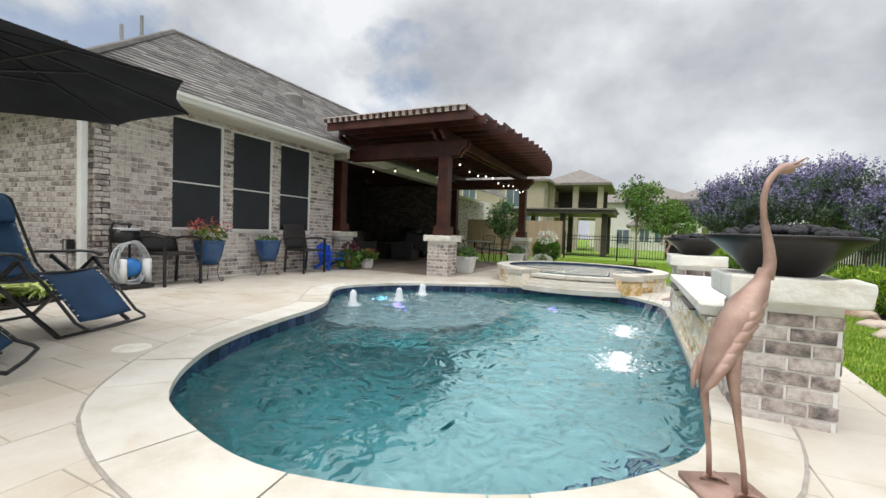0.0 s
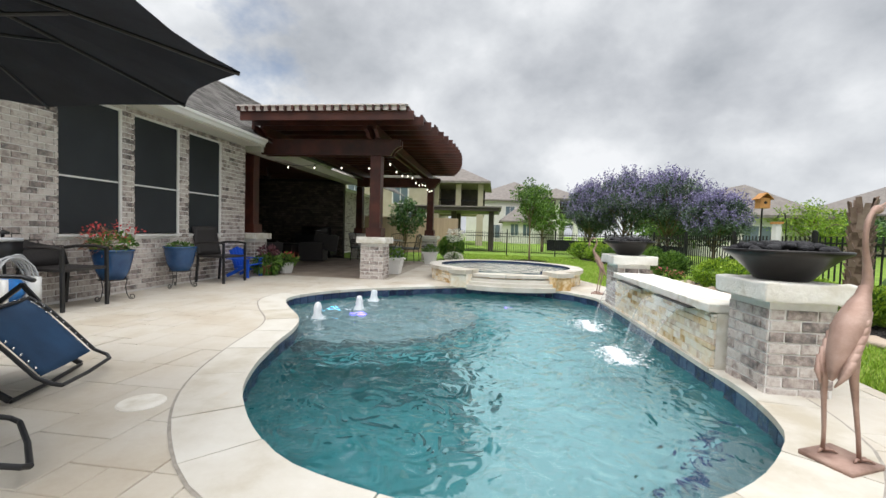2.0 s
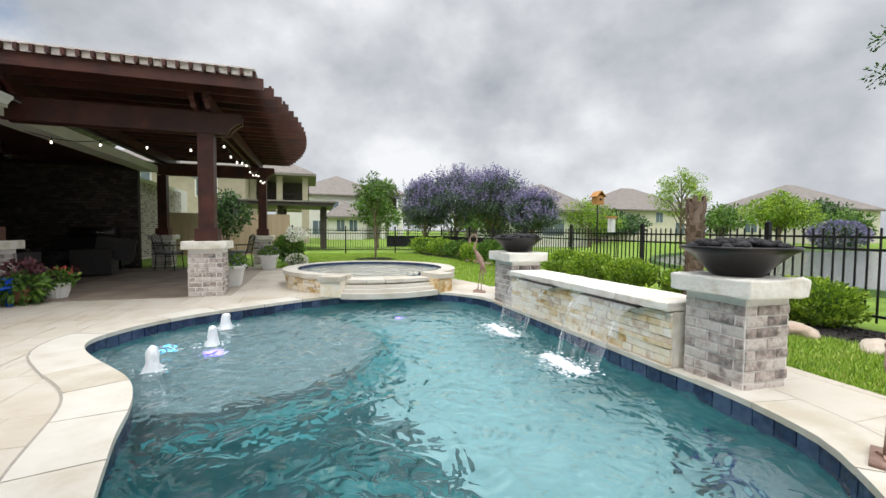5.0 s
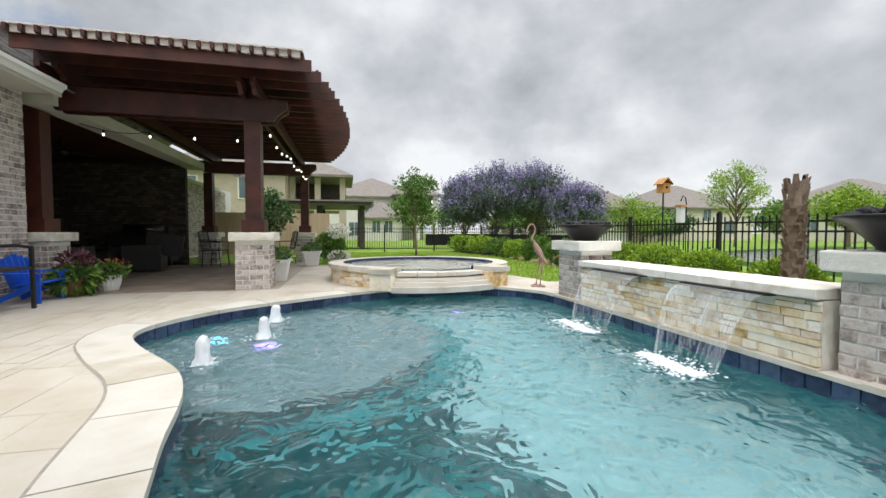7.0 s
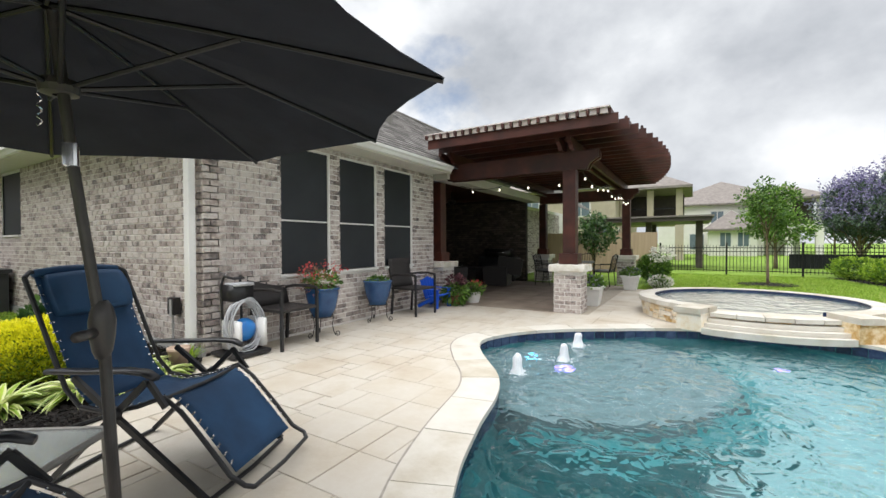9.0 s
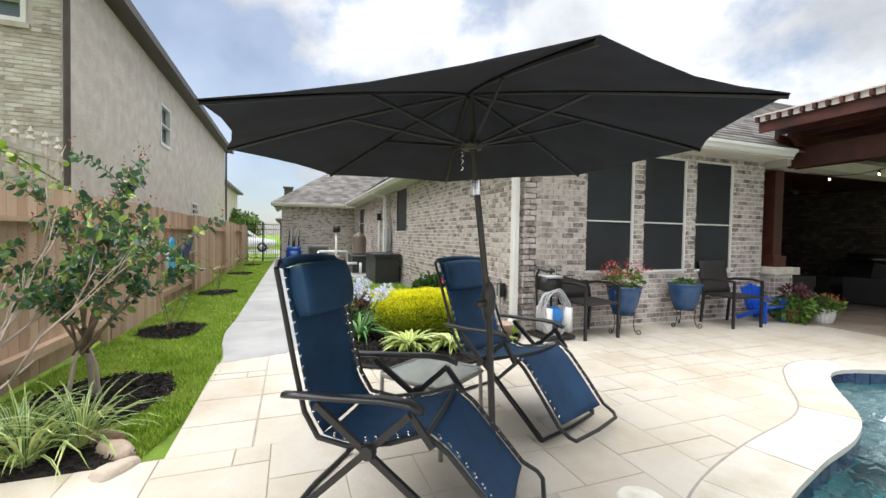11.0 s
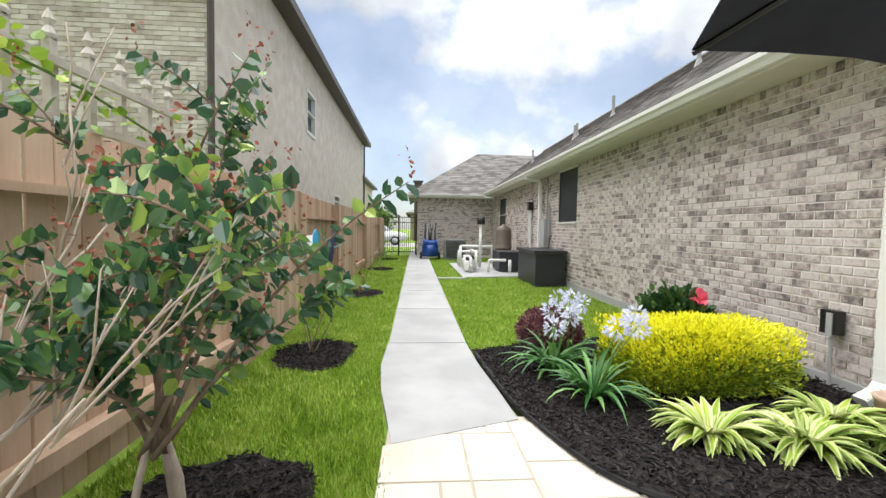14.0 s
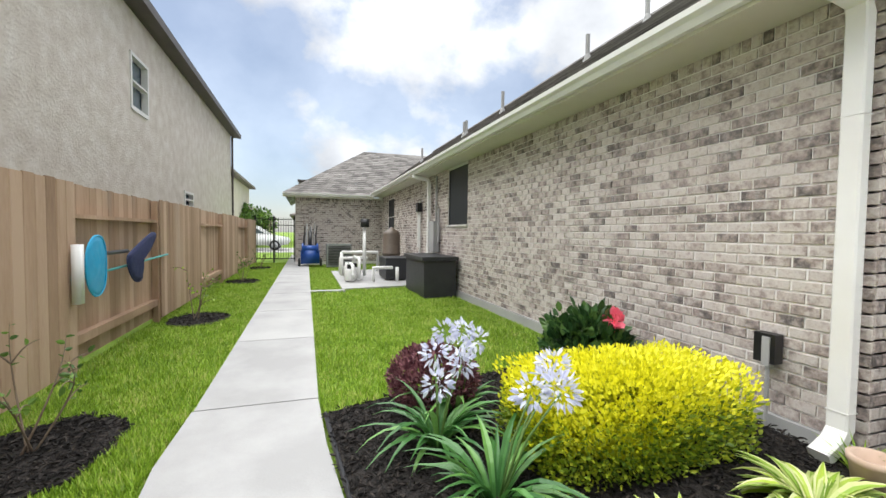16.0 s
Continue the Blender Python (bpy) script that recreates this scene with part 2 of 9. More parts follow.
def box(bm, x0, y0, z0, x1, y1, z1):
    v = [bm.verts.new(p) for p in ((x0, y0, z0), (x1, y0, z0), (x1, y1, z0), (x0, y1, z0), (x0, y0, z1), (x1, y0, z1), (x1, y1, z1), (x0, y1, z1))]
    return [bm.faces.new([v[i] for i in f]) for f in ((3, 2, 1, 0), (4, 5, 6, 7), (0, 1, 5, 4), (1, 2, 6, 5), (2, 3, 7, 6), (3, 0, 4, 7))]


def prism(bm, poly, z0, z1):
    """A flat polygon (x, y) raised from z0 to z1."""
    lo = [bm.verts.new((x, y, z0)) for x, y in poly]
    hi = [bm.verts.new((x, y, z1)) for x, y in poly]
    n = len(poly)
    bm.faces.new(hi)
    bm.faces.new(lo[::-1])
    for i in range(n):
        bm.faces.new((lo[i], lo[(i + 1) % n], hi[(i + 1) % n], hi[i]))


def tube(bm, pts, r, n=8, cap=True, closed=False):
    """A round bar along points; r: a radius or one for each point."""
    pts = [Vector(p) for p in pts]
    rs = r if isinstance(r, (list, tuple)) else [r] * len(pts)
    rings, up = [], None
    for i, p in enumerate(pts):
        if closed:
            d = pts[(i + 1) % len(pts)] - pts[i - 1]
        else:
            d = pts[min(i + 1, len(pts) - 1)] - pts[max(i - 1, 0)]
        d = d.normalized() if d.length > 1e-9 else Vector((0, 0, 1))
        if up is None or abs(d.dot(up)) > 0.98:
            up = Vector((0, 0, 1)) if abs(d.z) < 0.9 else Vector((1, 0, 0))
        a = d.cross(up).normalized()
        b = a.cross(d).normalized()
        up = b
        rings.append([bm.verts.new(p + rs[i] * (math.cos(k * math.tau / n) * a + math.sin(k * math.tau / n) * b)) for k in range(n)])
    pairs = list(zip(rings, rings[1:])) + ([(rings[-1], rings[0])] if closed else [])
    for r0, r1 in pairs:
        for k in range(n):
            bm.faces.new((r0[k], r0[(k + 1) % n], r1[(k + 1) % n], r1[k]))
    if cap and not closed:
        bm.faces.new(rings[0][::-1])
        bm.faces.new(rings[-1])


def lathe(bm, profile, n=24, cx=0.0, cy=0.0):
    """A turned shape from (radius, z) pairs."""
    rings = [[bm.verts.new((cx + r * math.cos(k * math.tau / n), cy + r * math.sin(k * math.tau / n), z)) for k in range(n)] for r, z in profile]
    for r0, r1 in zip(rings, rings[1:]):
        for k in range(n):
            bm.faces.new((r0[k], r0[(k + 1) % n], r1[(k + 1) % n], r1[k]))
    return rings


def beam(bm, p0, p1, w, h):
    """A straight timber of width w and height h between two points."""
    p0, p1 = Vector(p0), Vector(p1)
    d = (p1 - p0).normalized()
    up = Vector((0, 0, 1)) if abs(d.z) < 0.95 else Vector((0, 1, 0))
    a = d.cross(up).normalized()
    b = a.cross(d)
    vs = [[bm.verts.new(p + s * a * w / 2 + q * b * h / 2) for s, q in ((-1, -1), (1, -1), (1, 1), (-1, 1))] for p in (p0, p1)]
    for k in range(4):
        bm.faces.new((vs[0][k], vs[0][(k + 1) % 4], vs[1][(k + 1) % 4], vs[1][k]))
    bm.faces.new(vs[0][::-1])
    bm.faces.new(vs[1])


def rounded(bm, width=0.01, segments=2):
    es = [e for e in bm.edges if len(e.link_faces) == 2 and e.calc_face_angle(0) > 0.5]
    bmesh.ops.bevel(bm, geom=es, offset=width, segments=segments, affect="EDGES", profile=0.6)


def mesh_of(name, bm, mat, smooth=False):
    bmesh.ops.recalc_face_normals(bm, faces=bm.faces)
    me = bpy.data.meshes.new(name)
    bm.to_mesh(me)
    bm.free()
    me.materials.append(mat)
    if smooth:
        me.polygons.foreach_set("use_smooth", [True] * len(me.polygons))
    return me


def part(name, bm, material, parent=None, label="", smooth=False, world_space=True):
    """Links a bmesh as one mesh object, under a thing or part where one is given."""
    ob = new(name, mesh_of(name, bm, material, smooth))
    if parent is not None:
        ob.parent = parent
        if world_space:
            p = parent
            off = Vector((0, 0, 0))
            while p is not None:
                off += p.location
                p = p.parent
            ob.data.transform(Matrix.Translation(-off))
    if label:
        ob["label"] = label
    return ob


def thing(name, loc, label, category, group="", kind=""):
    ob = new(name)
    ob.location = loc
    ob.empty_display_size = 0.2
    return tagged(ob, label, category, group, kind)


def whole(name, bm, material, label, category, group="", kind="", smooth=False):
    return tagged(part(name, bm, material, None, "", smooth), label, category, group, kind)


def piece(name, data, parent, loc, rz=0.0):
    """A repeat that shares its mesh with the other pieces."""
    ob = new(name, data)
    ob.parent = parent
    ob.matrix_basis = Matrix.Translation(loc) @ Matrix.Rotation(rz, 4, "Z")
    return ob


def spline(ctrl, n, closed=True):
    """n points along a smooth curve through the control points."""
    out, m = [], len(ctrl)
    segs = m if closed else m - 1
    for i in range(segs):
        p = [Vector(ctrl[(i + k - 1) % m] if closed else ctrl[min(max(i + k - 1, 0), m - 1)]) for k in range(4)]
        for s in range(n):
            t = s / n
            out.append(0.5 * (2 * p[1] + (p[2] - p[0]) * t + (2 * p[0] - 5 * p[1] + 4 * p[2] - p[3]) * t * t + (3 * p[1] - p[0] - 3 * p[2] + p[3]) * t ** 3))
    if not closed:
        out.append(Vector(ctrl[-1]))
    return out


def resample(pts, step, closed=True):
    pts = pts + [pts[0]] if closed else pts
    d = [0.0]
    for a, b in zip(pts, pts[1:]):
        d.append(d[-1] + (b - a).length)
    n = max(3, round(d[-1] / step))
    out, k = [], 0
    for i in range(n if closed else n + 1):
        s = d[-1] * i / n
        while k < len(d) - 2 and d[k + 1] < s:
            k += 1
        f = (s - d[k]) / max(d[k + 1] - d[k], 1e-9)
        out.append(pts[k].lerp(pts[k + 1], f))
    return out


def offset(pts, dist):
    """A closed, anticlockwise outline moved outwards."""
    out, n = [], len(pts)
    for i in range(n):
        t = (pts[(i + 1) % n] - pts[i - 1]).normalized()
        out.append(pts[i] + dist * Vector((t.y, -t.x)))
    return out


def inside(poly, x, y):
    c, n = False, len(poly)
    for i in range(n):
        a, b = poly[i], poly[i - 1]
        if (a[1] > y) != (b[1] > y) and x < (b[0] - a[0]) * (y - a[1]) / (b[1] - a[1]) + a[0]:
            c = not c
    return c


def sheet_with_hole(bm, outer, hole, z):
    """A flat face with one hole."""
    for loop in (outer, hole):
        vs = [bm.verts.new((p[0], p[1], z)) for p in loop]
        for a, b in zip(vs, vs[1:] + vs[:1]):
            bm.edges.new((a, b))
    bmesh.ops.triangle_fill(bm, edges=list(bm.edges), use_beauty=True)

# ---- ground, pool, deck ----
POOL = spline([(-0.94, 1.20), (-1.40, 1.14), (-1.99, 1.26), (-2.40, 1.46), (-2.84, 1.93), (-3.10, 2.42), (-3.30, 3.1), (-3.45, 3.80), (-3.66, 4.27), (-4.08, 4.83), (-4.37, 5.33), (-4.36, 5.80),
               (-3.95, 6.47), (-3.15, 7.08), (-1.90, 7.76), (-0.36, 7.80), (0.26, 7.25), (0.44, 6.7), (0.45, 5.5), (0.45, 4.0), (0.46, 2.9), (0.38, 2.34), (0.20, 1.96), (-0.30, 1.47)][::-1], 8)
POOL = resample(POOL, 0.155)
if sum(a.x * b.y - b.x * a.y for a, b in zip(POOL, POOL[1:] + POOL[:1])) < 0:
    POOL.reverse()
COPE = offset(POOL, 0.34)
MID = offset(POOL, 0.17)

bm = bmesh.new()
sheet_with_hole(bm, [(-420, -420), (420, -420), (420, 420), (-420, 420)], MID, -0.045)
ground = whole("ground", bm, M_grass_soil, "green lawn ground reaching to the horizon", "ground", kind="structure")

bm = bmesh.new()
sheet_with_hole(bm, [(-6.9, -0.6), (-4.62, -0.62), (-4.5, -4.5), (1.3, -4.5), (1.4, 2.0), (1.5, 3.3), (1.2, 7.0), (0.95, 9.0), (0.2, 11.6), (-3.55, 13.4), (-6.9, 13.4)], MID, -0.006)
deck = whole("deck", bm, M_joint, "cream stamped concrete pool deck with tile pattern", "deck", kind="structure")

# pool shell: walls, floor, shallow shelf
bm = bmesh.new()
levels = [(0.16, -0.02), (0.02, -0.03), (0.0, -0.26), (-0.02, -0.9), (-0.3, -1.35), (-0.8, -1.5)]
rings = [[bm.verts.new((p.x, p.y, z)) for p in offset(POOL, d)] for d, z in levels]
for r0, r1 in zip(rings, rings[1:]):
    for i in range(len(r0)):
        bm.faces.new((r0[i], r0[(i + 1) % len(r0)], r1[(i + 1) % len(r0)], r1[i]))
bm.faces.new(rings[-1])
bmesh.ops.triangulate(bm, faces=[f for f in bm.faces if len(f.verts) > 4])
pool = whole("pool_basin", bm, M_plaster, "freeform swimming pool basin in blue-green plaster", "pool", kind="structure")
bm = bmesh.new()
shelf_c = Vector((-3.35, 5.75))
arc = [shelf_c + 1.75 * Vector((math.cos(a), math.sin(a))) for a in [radians(-150 + i * 6) for i in range(40)]]
ARC = [p for p in arc if inside([(q.x, q.y) for q in POOL], p.x, p.y)]
edge = [p for p in offset(POOL, 0.02) if (p - shelf_c).length < 1.75]
pts = sorted(edge + ARC, key=lambda p: math.atan2(p.y - shelf_c.y, p.x - shelf_c.x))
prism(bm, [(p.x, p.y) for p in pts], -1.4, -0.36)
part("shallow_shelf", bm, M_shelf, pool, "round shallow ledge")
bm = bmesh.new()
prism(bm, [(p.x, p.y) for p in [shelf_c + (p - shelf_c) * 1.17 for p in pts] if inside([(q.x, q.y) for q in offset(POOL, 0.05)], p[0], p[1])], -1.42, -0.62)
part("step", bm, M_plaster, pool)

# shallow floor beside the deep end, painted paler to imitate brighter, shallower water
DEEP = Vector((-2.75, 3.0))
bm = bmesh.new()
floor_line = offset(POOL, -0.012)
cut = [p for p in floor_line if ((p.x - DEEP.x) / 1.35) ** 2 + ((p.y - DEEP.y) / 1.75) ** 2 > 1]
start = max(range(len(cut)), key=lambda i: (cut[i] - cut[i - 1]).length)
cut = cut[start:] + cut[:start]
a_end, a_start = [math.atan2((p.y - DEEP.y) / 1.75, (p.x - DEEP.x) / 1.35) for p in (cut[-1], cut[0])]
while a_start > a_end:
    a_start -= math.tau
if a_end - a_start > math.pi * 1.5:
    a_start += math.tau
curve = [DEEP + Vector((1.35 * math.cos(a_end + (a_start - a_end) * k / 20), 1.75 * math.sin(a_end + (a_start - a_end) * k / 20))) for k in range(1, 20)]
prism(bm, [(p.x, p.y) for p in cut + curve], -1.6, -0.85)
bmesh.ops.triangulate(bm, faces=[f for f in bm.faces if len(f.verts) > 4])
part("shallow_floor", bm, M_plaster_shallow_lit, pool, "shallow floor with brighter water put into its pale blue")

# water surface, rippled
bm = bmesh.new()
WATER_Z = -0.13
outline = [(p.x, p.y) for p in offset(POOL, 0.012)]
res = 0.04
nx, ny = int(5.3 / res), int(7.2 / res)
gridv = {}
for i in range(nx):
    for j in range(ny):
        x, y = -4.6 + i * res, 0.95 + j * res
        if inside(outline, x, y):
            h = 0.026 * noise.noise(Vector((x * 1.7, y * 2.4, 0.3))) + 0.024 * noise.noise(Vector((x * 3.9 + 3, y * 6.2, 1.7))) + 0.011 * noise.noise(Vector((x * 8 + 3, y * 13, 5.7)))
            gridv[i, j] = bm.verts.new((x, y, WATER_Z + h))
for (i, j), v in list(gridv.items()):
    q = [gridv.get(k) for k in ((i, j), (i + 1, j), (i + 1, j + 1), (i, j + 1))]
    if all(q):
        bm.faces.new(q)
rim_e = [e for e in bm.edges if len(e.link_faces) == 1]
ext = bmesh.ops.extrude_edge_only(bm, edges=rim_e)
from_pool = offset(POOL, 0.012)
for v in [g for g in ext["geom"] if isinstance(g, bmesh.types.BMVert)]:
    near = min(from_pool, key=lambda p: (p.x - v.co.x) ** 2 + (p.y - v.co.y) ** 2)
    v.co = (near.x, near.y, WATER_Z)
water = whole("pool_water", bm, M_water, "clear rippled blue-green pool water", "water", kind="structure", smooth=True)
water.visible_shadow = False

# waterline tiles and coping stones, one by one
bm = bmesh.new()
box(bm, -0.072, -0.012, -0.075, 0.072, 0.0, 0.075)
rounded(bm, 0.004, 1)
tile_data = mesh_of("waterline_tile", bm, M_navy)
for i, p in enumerate(POOL):
    q = POOL[(i + 1) % len(POOL)]
    mid, d = (p + q) / 2, q - p
    o = piece("waterline_tile", tile_data, pool, (mid.x, mid.y, -0.11), math.atan2(d.y, d.x) + math.pi)
    o.scale = (d.length / 0.155, 1, 1)
rnd = random.Random(4)
i = 0
while i < len(POOL):
    k = min(rnd.choice((3, 4, 4, 5)), len(POOL) - i)
    bm = bmesh.new()
    idx = [(i + s) % len(POOL) for s in range(k + 1)]
    walled = all(POOL[s].x > 0.42 and 2.65 < POOL[s].y < 6.85 for s in idx)
    if walled:
        i += k
        continue
    inner, outer = offset(POOL, -0.025), COPE
    poly = [inner[s] for s in idx] + [outer[s] for s in reversed(idx)]
    c = sum(poly, Vector((0, 0))) / len(poly)
    poly = [c + (p - c) * (1 - 0.006 / max((p - c).length, 0.05)) for p in poly]
    prism(bm, [(p.x, p.y) for p in poly], -0.035, 0.006 + rnd.uniform(0, 0.003))
    rounded(bm, 0.008, 2)
    part("coping_stone", bm, M_coping, deck)
    i += k

# mastic joint between coping and deck
bm = bmesh.new()
ring_o, ring_i = offset(POOL, 0.352), offset(POOL, 0.334)
for i in range(len(POOL)):
    j = (i + 1) % len(POOL)
    if POOL[i].x > 0.42 and 2.65 < POOL[i].y < 6.85:
        continue
    a, b, c, d = ring_i[i], ring_o[i], ring_o[j], ring_i[j]
    bm.faces.new([bm.verts.new((q.x, q.y, 0.0045)) for q in (a, b, c, d)])
part("mastic_joint", bm, surf("mastic", [(0.3, (0.26, 0.235, 0.20)), (0.7, (0.38, 0.345, 0.30))], scale=20, rough=0.8), deck, "grey mastic joint round the coping")

# stamped tiles in an ashlar pattern
def clip(poly, p, nrm):
    """The part of a polygon on the side of the line through p to which nrm points."""
    out = []
    for i in range(len(poly)):
        a, b = poly[i - 1], poly[i]
        da, db = (a - p).dot(nrm), (b - p).dot(nrm)
        if (da < 0) != (db < 0):
            out.append(a.lerp(b, da / (da - db)))
        if db >= 0:
            out.append(b)
    return out


MIDP = [(p.x, p.y) for p in MID]


def lay_tiles(x0, y0, x1, y1, unit, region, parent, mat, name, z, seed, turn=0.0, ctr=(0, 0), gap=0.003):
    """Rectangles of several sizes on a grid, trimmed to the pool and to a list of half-planes."""
    r = random.Random(seed)
    nx, ny = int((x1 - x0) / unit), int((y1 - y0) / unit)
    used, count = set(), 0
    rot = Matrix.Rotation(turn, 2)
    for j in range(ny):
        for i in range(nx):
            if (i, j) in used:
                continue
            for w, h in r.choice((((3, 2), (2, 2), (1, 1)), ((2, 2), (2, 1), (1, 1)), ((2, 3), (2, 2), (1, 2), (1, 1)), ((1, 2), (1, 1)), ((3, 3), (2, 2), (1, 1)))):
                cells = [(i + a, j + b) for a in range(w) for b in range(h)]
                if all(c not in used and c[0] < nx and c[1] < ny for c in cells):
                    used.update(cells)
                    break
            else:
                w = h = 1
                used.add((i, j))
            a, b = x0 + i * unit + gap, y0 + j * unit + gap
            c, d = x0 + (i + w) * unit - gap, y0 + (j + h) * unit - gap
            poly = [rot @ (Vector(p) - Vector(ctr)) + Vector(ctr) for p in ((a, b), (c, b), (c, d), (a, d))]
            for p, nrm in region:
                poly = clip(poly, Vector(p), Vector(nrm))
            if len(poly) < 3:
                continue
            mid = sum(poly, Vector((0, 0))) / len(poly)
            best = min(range(len(MID)), key=lambda s: (MID[s] - mid).length)
            if (MID[best] - mid).length < 1.1:
                t = (MID[(best + 1) % len(MID)] - MID[best - 1]).normalized()
                if len(poly) >= 3:
                    poly = clip(poly, MID[best], Vector((t.y, -t.x)))
                if len(poly) < 3:
                    continue
                mid = sum(poly, Vector((0, 0))) / len(poly)
            if inside(MIDP, mid.x, mid.y):
                continue
            bm = bmesh.new()
            prism(bm, [(p.x, p.y) for p in poly], z - 0.03, z + r.uniform(-0.0015, 0.0015))
            try:
                top = [e for e in bm.edges if all(v.co.z > z - 0.01 for v in e.verts)]
                bmesh.ops.bevel(bm, geom=top, offset=0.003, segments=1, affect="EDGES")
            except Exception:
                pass
            part(name, bm, mat, parent)
            count += 1
    return count


lay_tiles(-6.83, -0.63, -4.3, 8.45, 0.165, [((-6.81, 0), (1, 0)), ((0, 8.2), (0, -1)), ((-4.6, 0), (-1, 0)), ((0, -0.62), (0, 1)), ((-6.55, -0.57), (0.94, 0.33))], deck, M_deck, "deck_tile", 0.0, 11, gap=0.007)
lay_tiles(-4.6, -3.1, 1.85, 8.45, 0.205, [((-4.6, 0), (1, 0)), ((0, 8.2), (0, -1)), ((1.4, 2.0), (-1, 0.07))], deck, M_deck, "deck_tile", 0.0, 15)
lay_tiles(-3.6, 8.2, 1.2, 12.6, 0.31, [((-3.6, 0), (1, 0)), ((0, 8.2), (0, 1)), ((0.95, 9.0), (-0.95, -0.25))], deck, M_deck, "deck_tile", 0.0, 12)

# patio floor
bm = bmesh.new()
box(bm, -10.6, 8.2, -0.04, -3.6, 14.0, -0.012)
patio = whole("patio_floor", bm, M_joint, "brown stamped concrete patio floor", "floor", kind="structure")
lay_tiles(-10.6, 8.2, -3.6, 14.0, 0.44, [((-3.6, 0), (-1, 0))], patio, M_patio, "patio_tile", 0.002, 13)

# garden path of concrete slabs
path = thing("path", (-12, -0.3, 0), "grey broom-finished concrete garden path", "path", kind="structure")
xs = [-6.55, -8.75, -10.75, -12.7, -14.7, -16.7, -18.7, -20.7, -22.7, -26, -30]
for k, (a, b) in enumerate(zip(xs, xs[1:])):
    bm = bmesh.new()
    ya0, ya1 = (-0.56, 0.27) if k == 0 else (-0.72, 0.15)
    poly = [(a - 0.008, ya0), (a - 0.008 - (0.22 if k == 0 else 0), ya1), (b + 0.008, 0.15), (b + 0.008, -0.72)]
    if k == 0:
        poly = [(-6.55, -0.57), (-6.85, 0.28), (-7.4, 0.24), (-8.0, 0.18), (b + 0.008, 0.15), (b + 0.008, -0.73), (-8.0, -0.75), (-7.4, -0.70), (-6.9, -0.62)]
    prism(bm, poly, -0.08, 0.002)
    part("path_slab", bm, M_path, path)

# ---- house ----
BRICKS = {}


def brick_mesh(length, height=0.0655, depth=0.022):
    key = (round(length, 2), height, depth)
    if key not in BRICKS:
        bm = bmesh.new()
        L = key[0] / 2
        box(bm, -L, -depth, 0, L, 0.0, height)
        top = [e for e in bm.edges if all(v.co.y < -depth + 1e-4 for v in e.verts)]
        bmesh.ops.bevel(bm, geom=top, offset=0.004, segments=1, affect="EDGES")
        BRICKS[key] = mesh_of("brick", bm, M_brick_piece)
    return BRICKS[key]


def brick_face(parent, p0, p1, z0, z1, near=None, openings=(), soldier=False, seed=1, course=0.0785, unit=0.184, stuff_name="bricks", limit=300, mat=None):
    """Courses of brick on a wall face from p0 to p1 (outside to the right of the way). near: (u0, u1, z0, z1), the stretch whose
    bricks are objects of their own; the rest is one joined part."""
    p0, p1 = Vector(p0), Vector(p1)
    d = (p1 - p0).normalized()
    n = Vector((d.y, -d.x))
    length = (p1 - p0).length
    p0 = p0 - n * 0.014
    ang = math.atan2(d.y, d.x)
    r = random.Random(seed)
    base = Matrix.Translation(-parent.location)
    verts, faces, count = [], [], 0
    k, z = 0, z0
    rows = int((z1 - z0 + 0.01) / course)
    for k in range(rows):
        z = z0 + k * course
        last = soldier and k >= rows - 2
        if last and k == rows - 1:
            continue
        step, hgt = (unit, course - 0.013) if not last else (0.079, course * 2 - 0.013)
        u = -step / 2 if k % 2 and not last else 0.0
        while u < length - 0.02:
            a, b = max(u, 0.0) + 0.0065, min(u + step, length) - 0.0065
            u += step
            spans = [(a, b)]
            for o0, o1, oz0, oz1 in openings:
                if z + hgt > oz0 and z < oz1:
                    out = []
                    for s, e in spans:
                        if e <= o0 or s >= o1:
                            out.append((s, e))
                        else:
                            if s < o0 - 0.03:
                                out.append((s, o0 - 0.004))
                            if e > o1 + 0.03:
                                out.append((o1 + 0.004, e))
                    spans = out
            for s, e in spans:
                if e - s < 0.03:
                    continue
                c = p0 + d * (s + e) / 2
                jut = r.uniform(-0.003, 0.003)
                if near and count < limit and near[0] <= (s + e) / 2 <= near[1] and near[2] <= z <= near[3] and not last:
                    q = c + n * jut
                    piece("brick", brick_mesh(e - s), parent, Vector((q.x, q.y, z)) - parent.location, ang)
                    count += 1
                else:
                    h, dp = (e - s) / 2, 0.022 + jut
                    i0 = len(verts)
                    for su, dd, zz in ((-h, 0, 0), (h, 0, 0), (h, 0, hgt), (-h, 0, hgt), (-h, dp, 0), (h, dp, 0), (h, dp, hgt), (-h, dp, hgt)):
                        q = c + d * su + n * dd
                        verts.append((q.x - parent.location.x, q.y - parent.location.y, z + zz - parent.location.z))
                    faces += [tuple(i0 + t for t in f) for f in ((4, 5, 6, 7), (0, 1, 5, 4), (1, 2, 6, 5), (2, 3, 7, 6), (3, 0, 4, 7))]
    if faces:
        me = bpy.data.meshes.new(stuff_name)
        me.from_pydata(verts, [], faces)
        me.materials.append(mat or M_brick)
        ob = new(stuff_name, me)
        ob.parent = parent
        tagged(ob, "", "", "", "stuff")


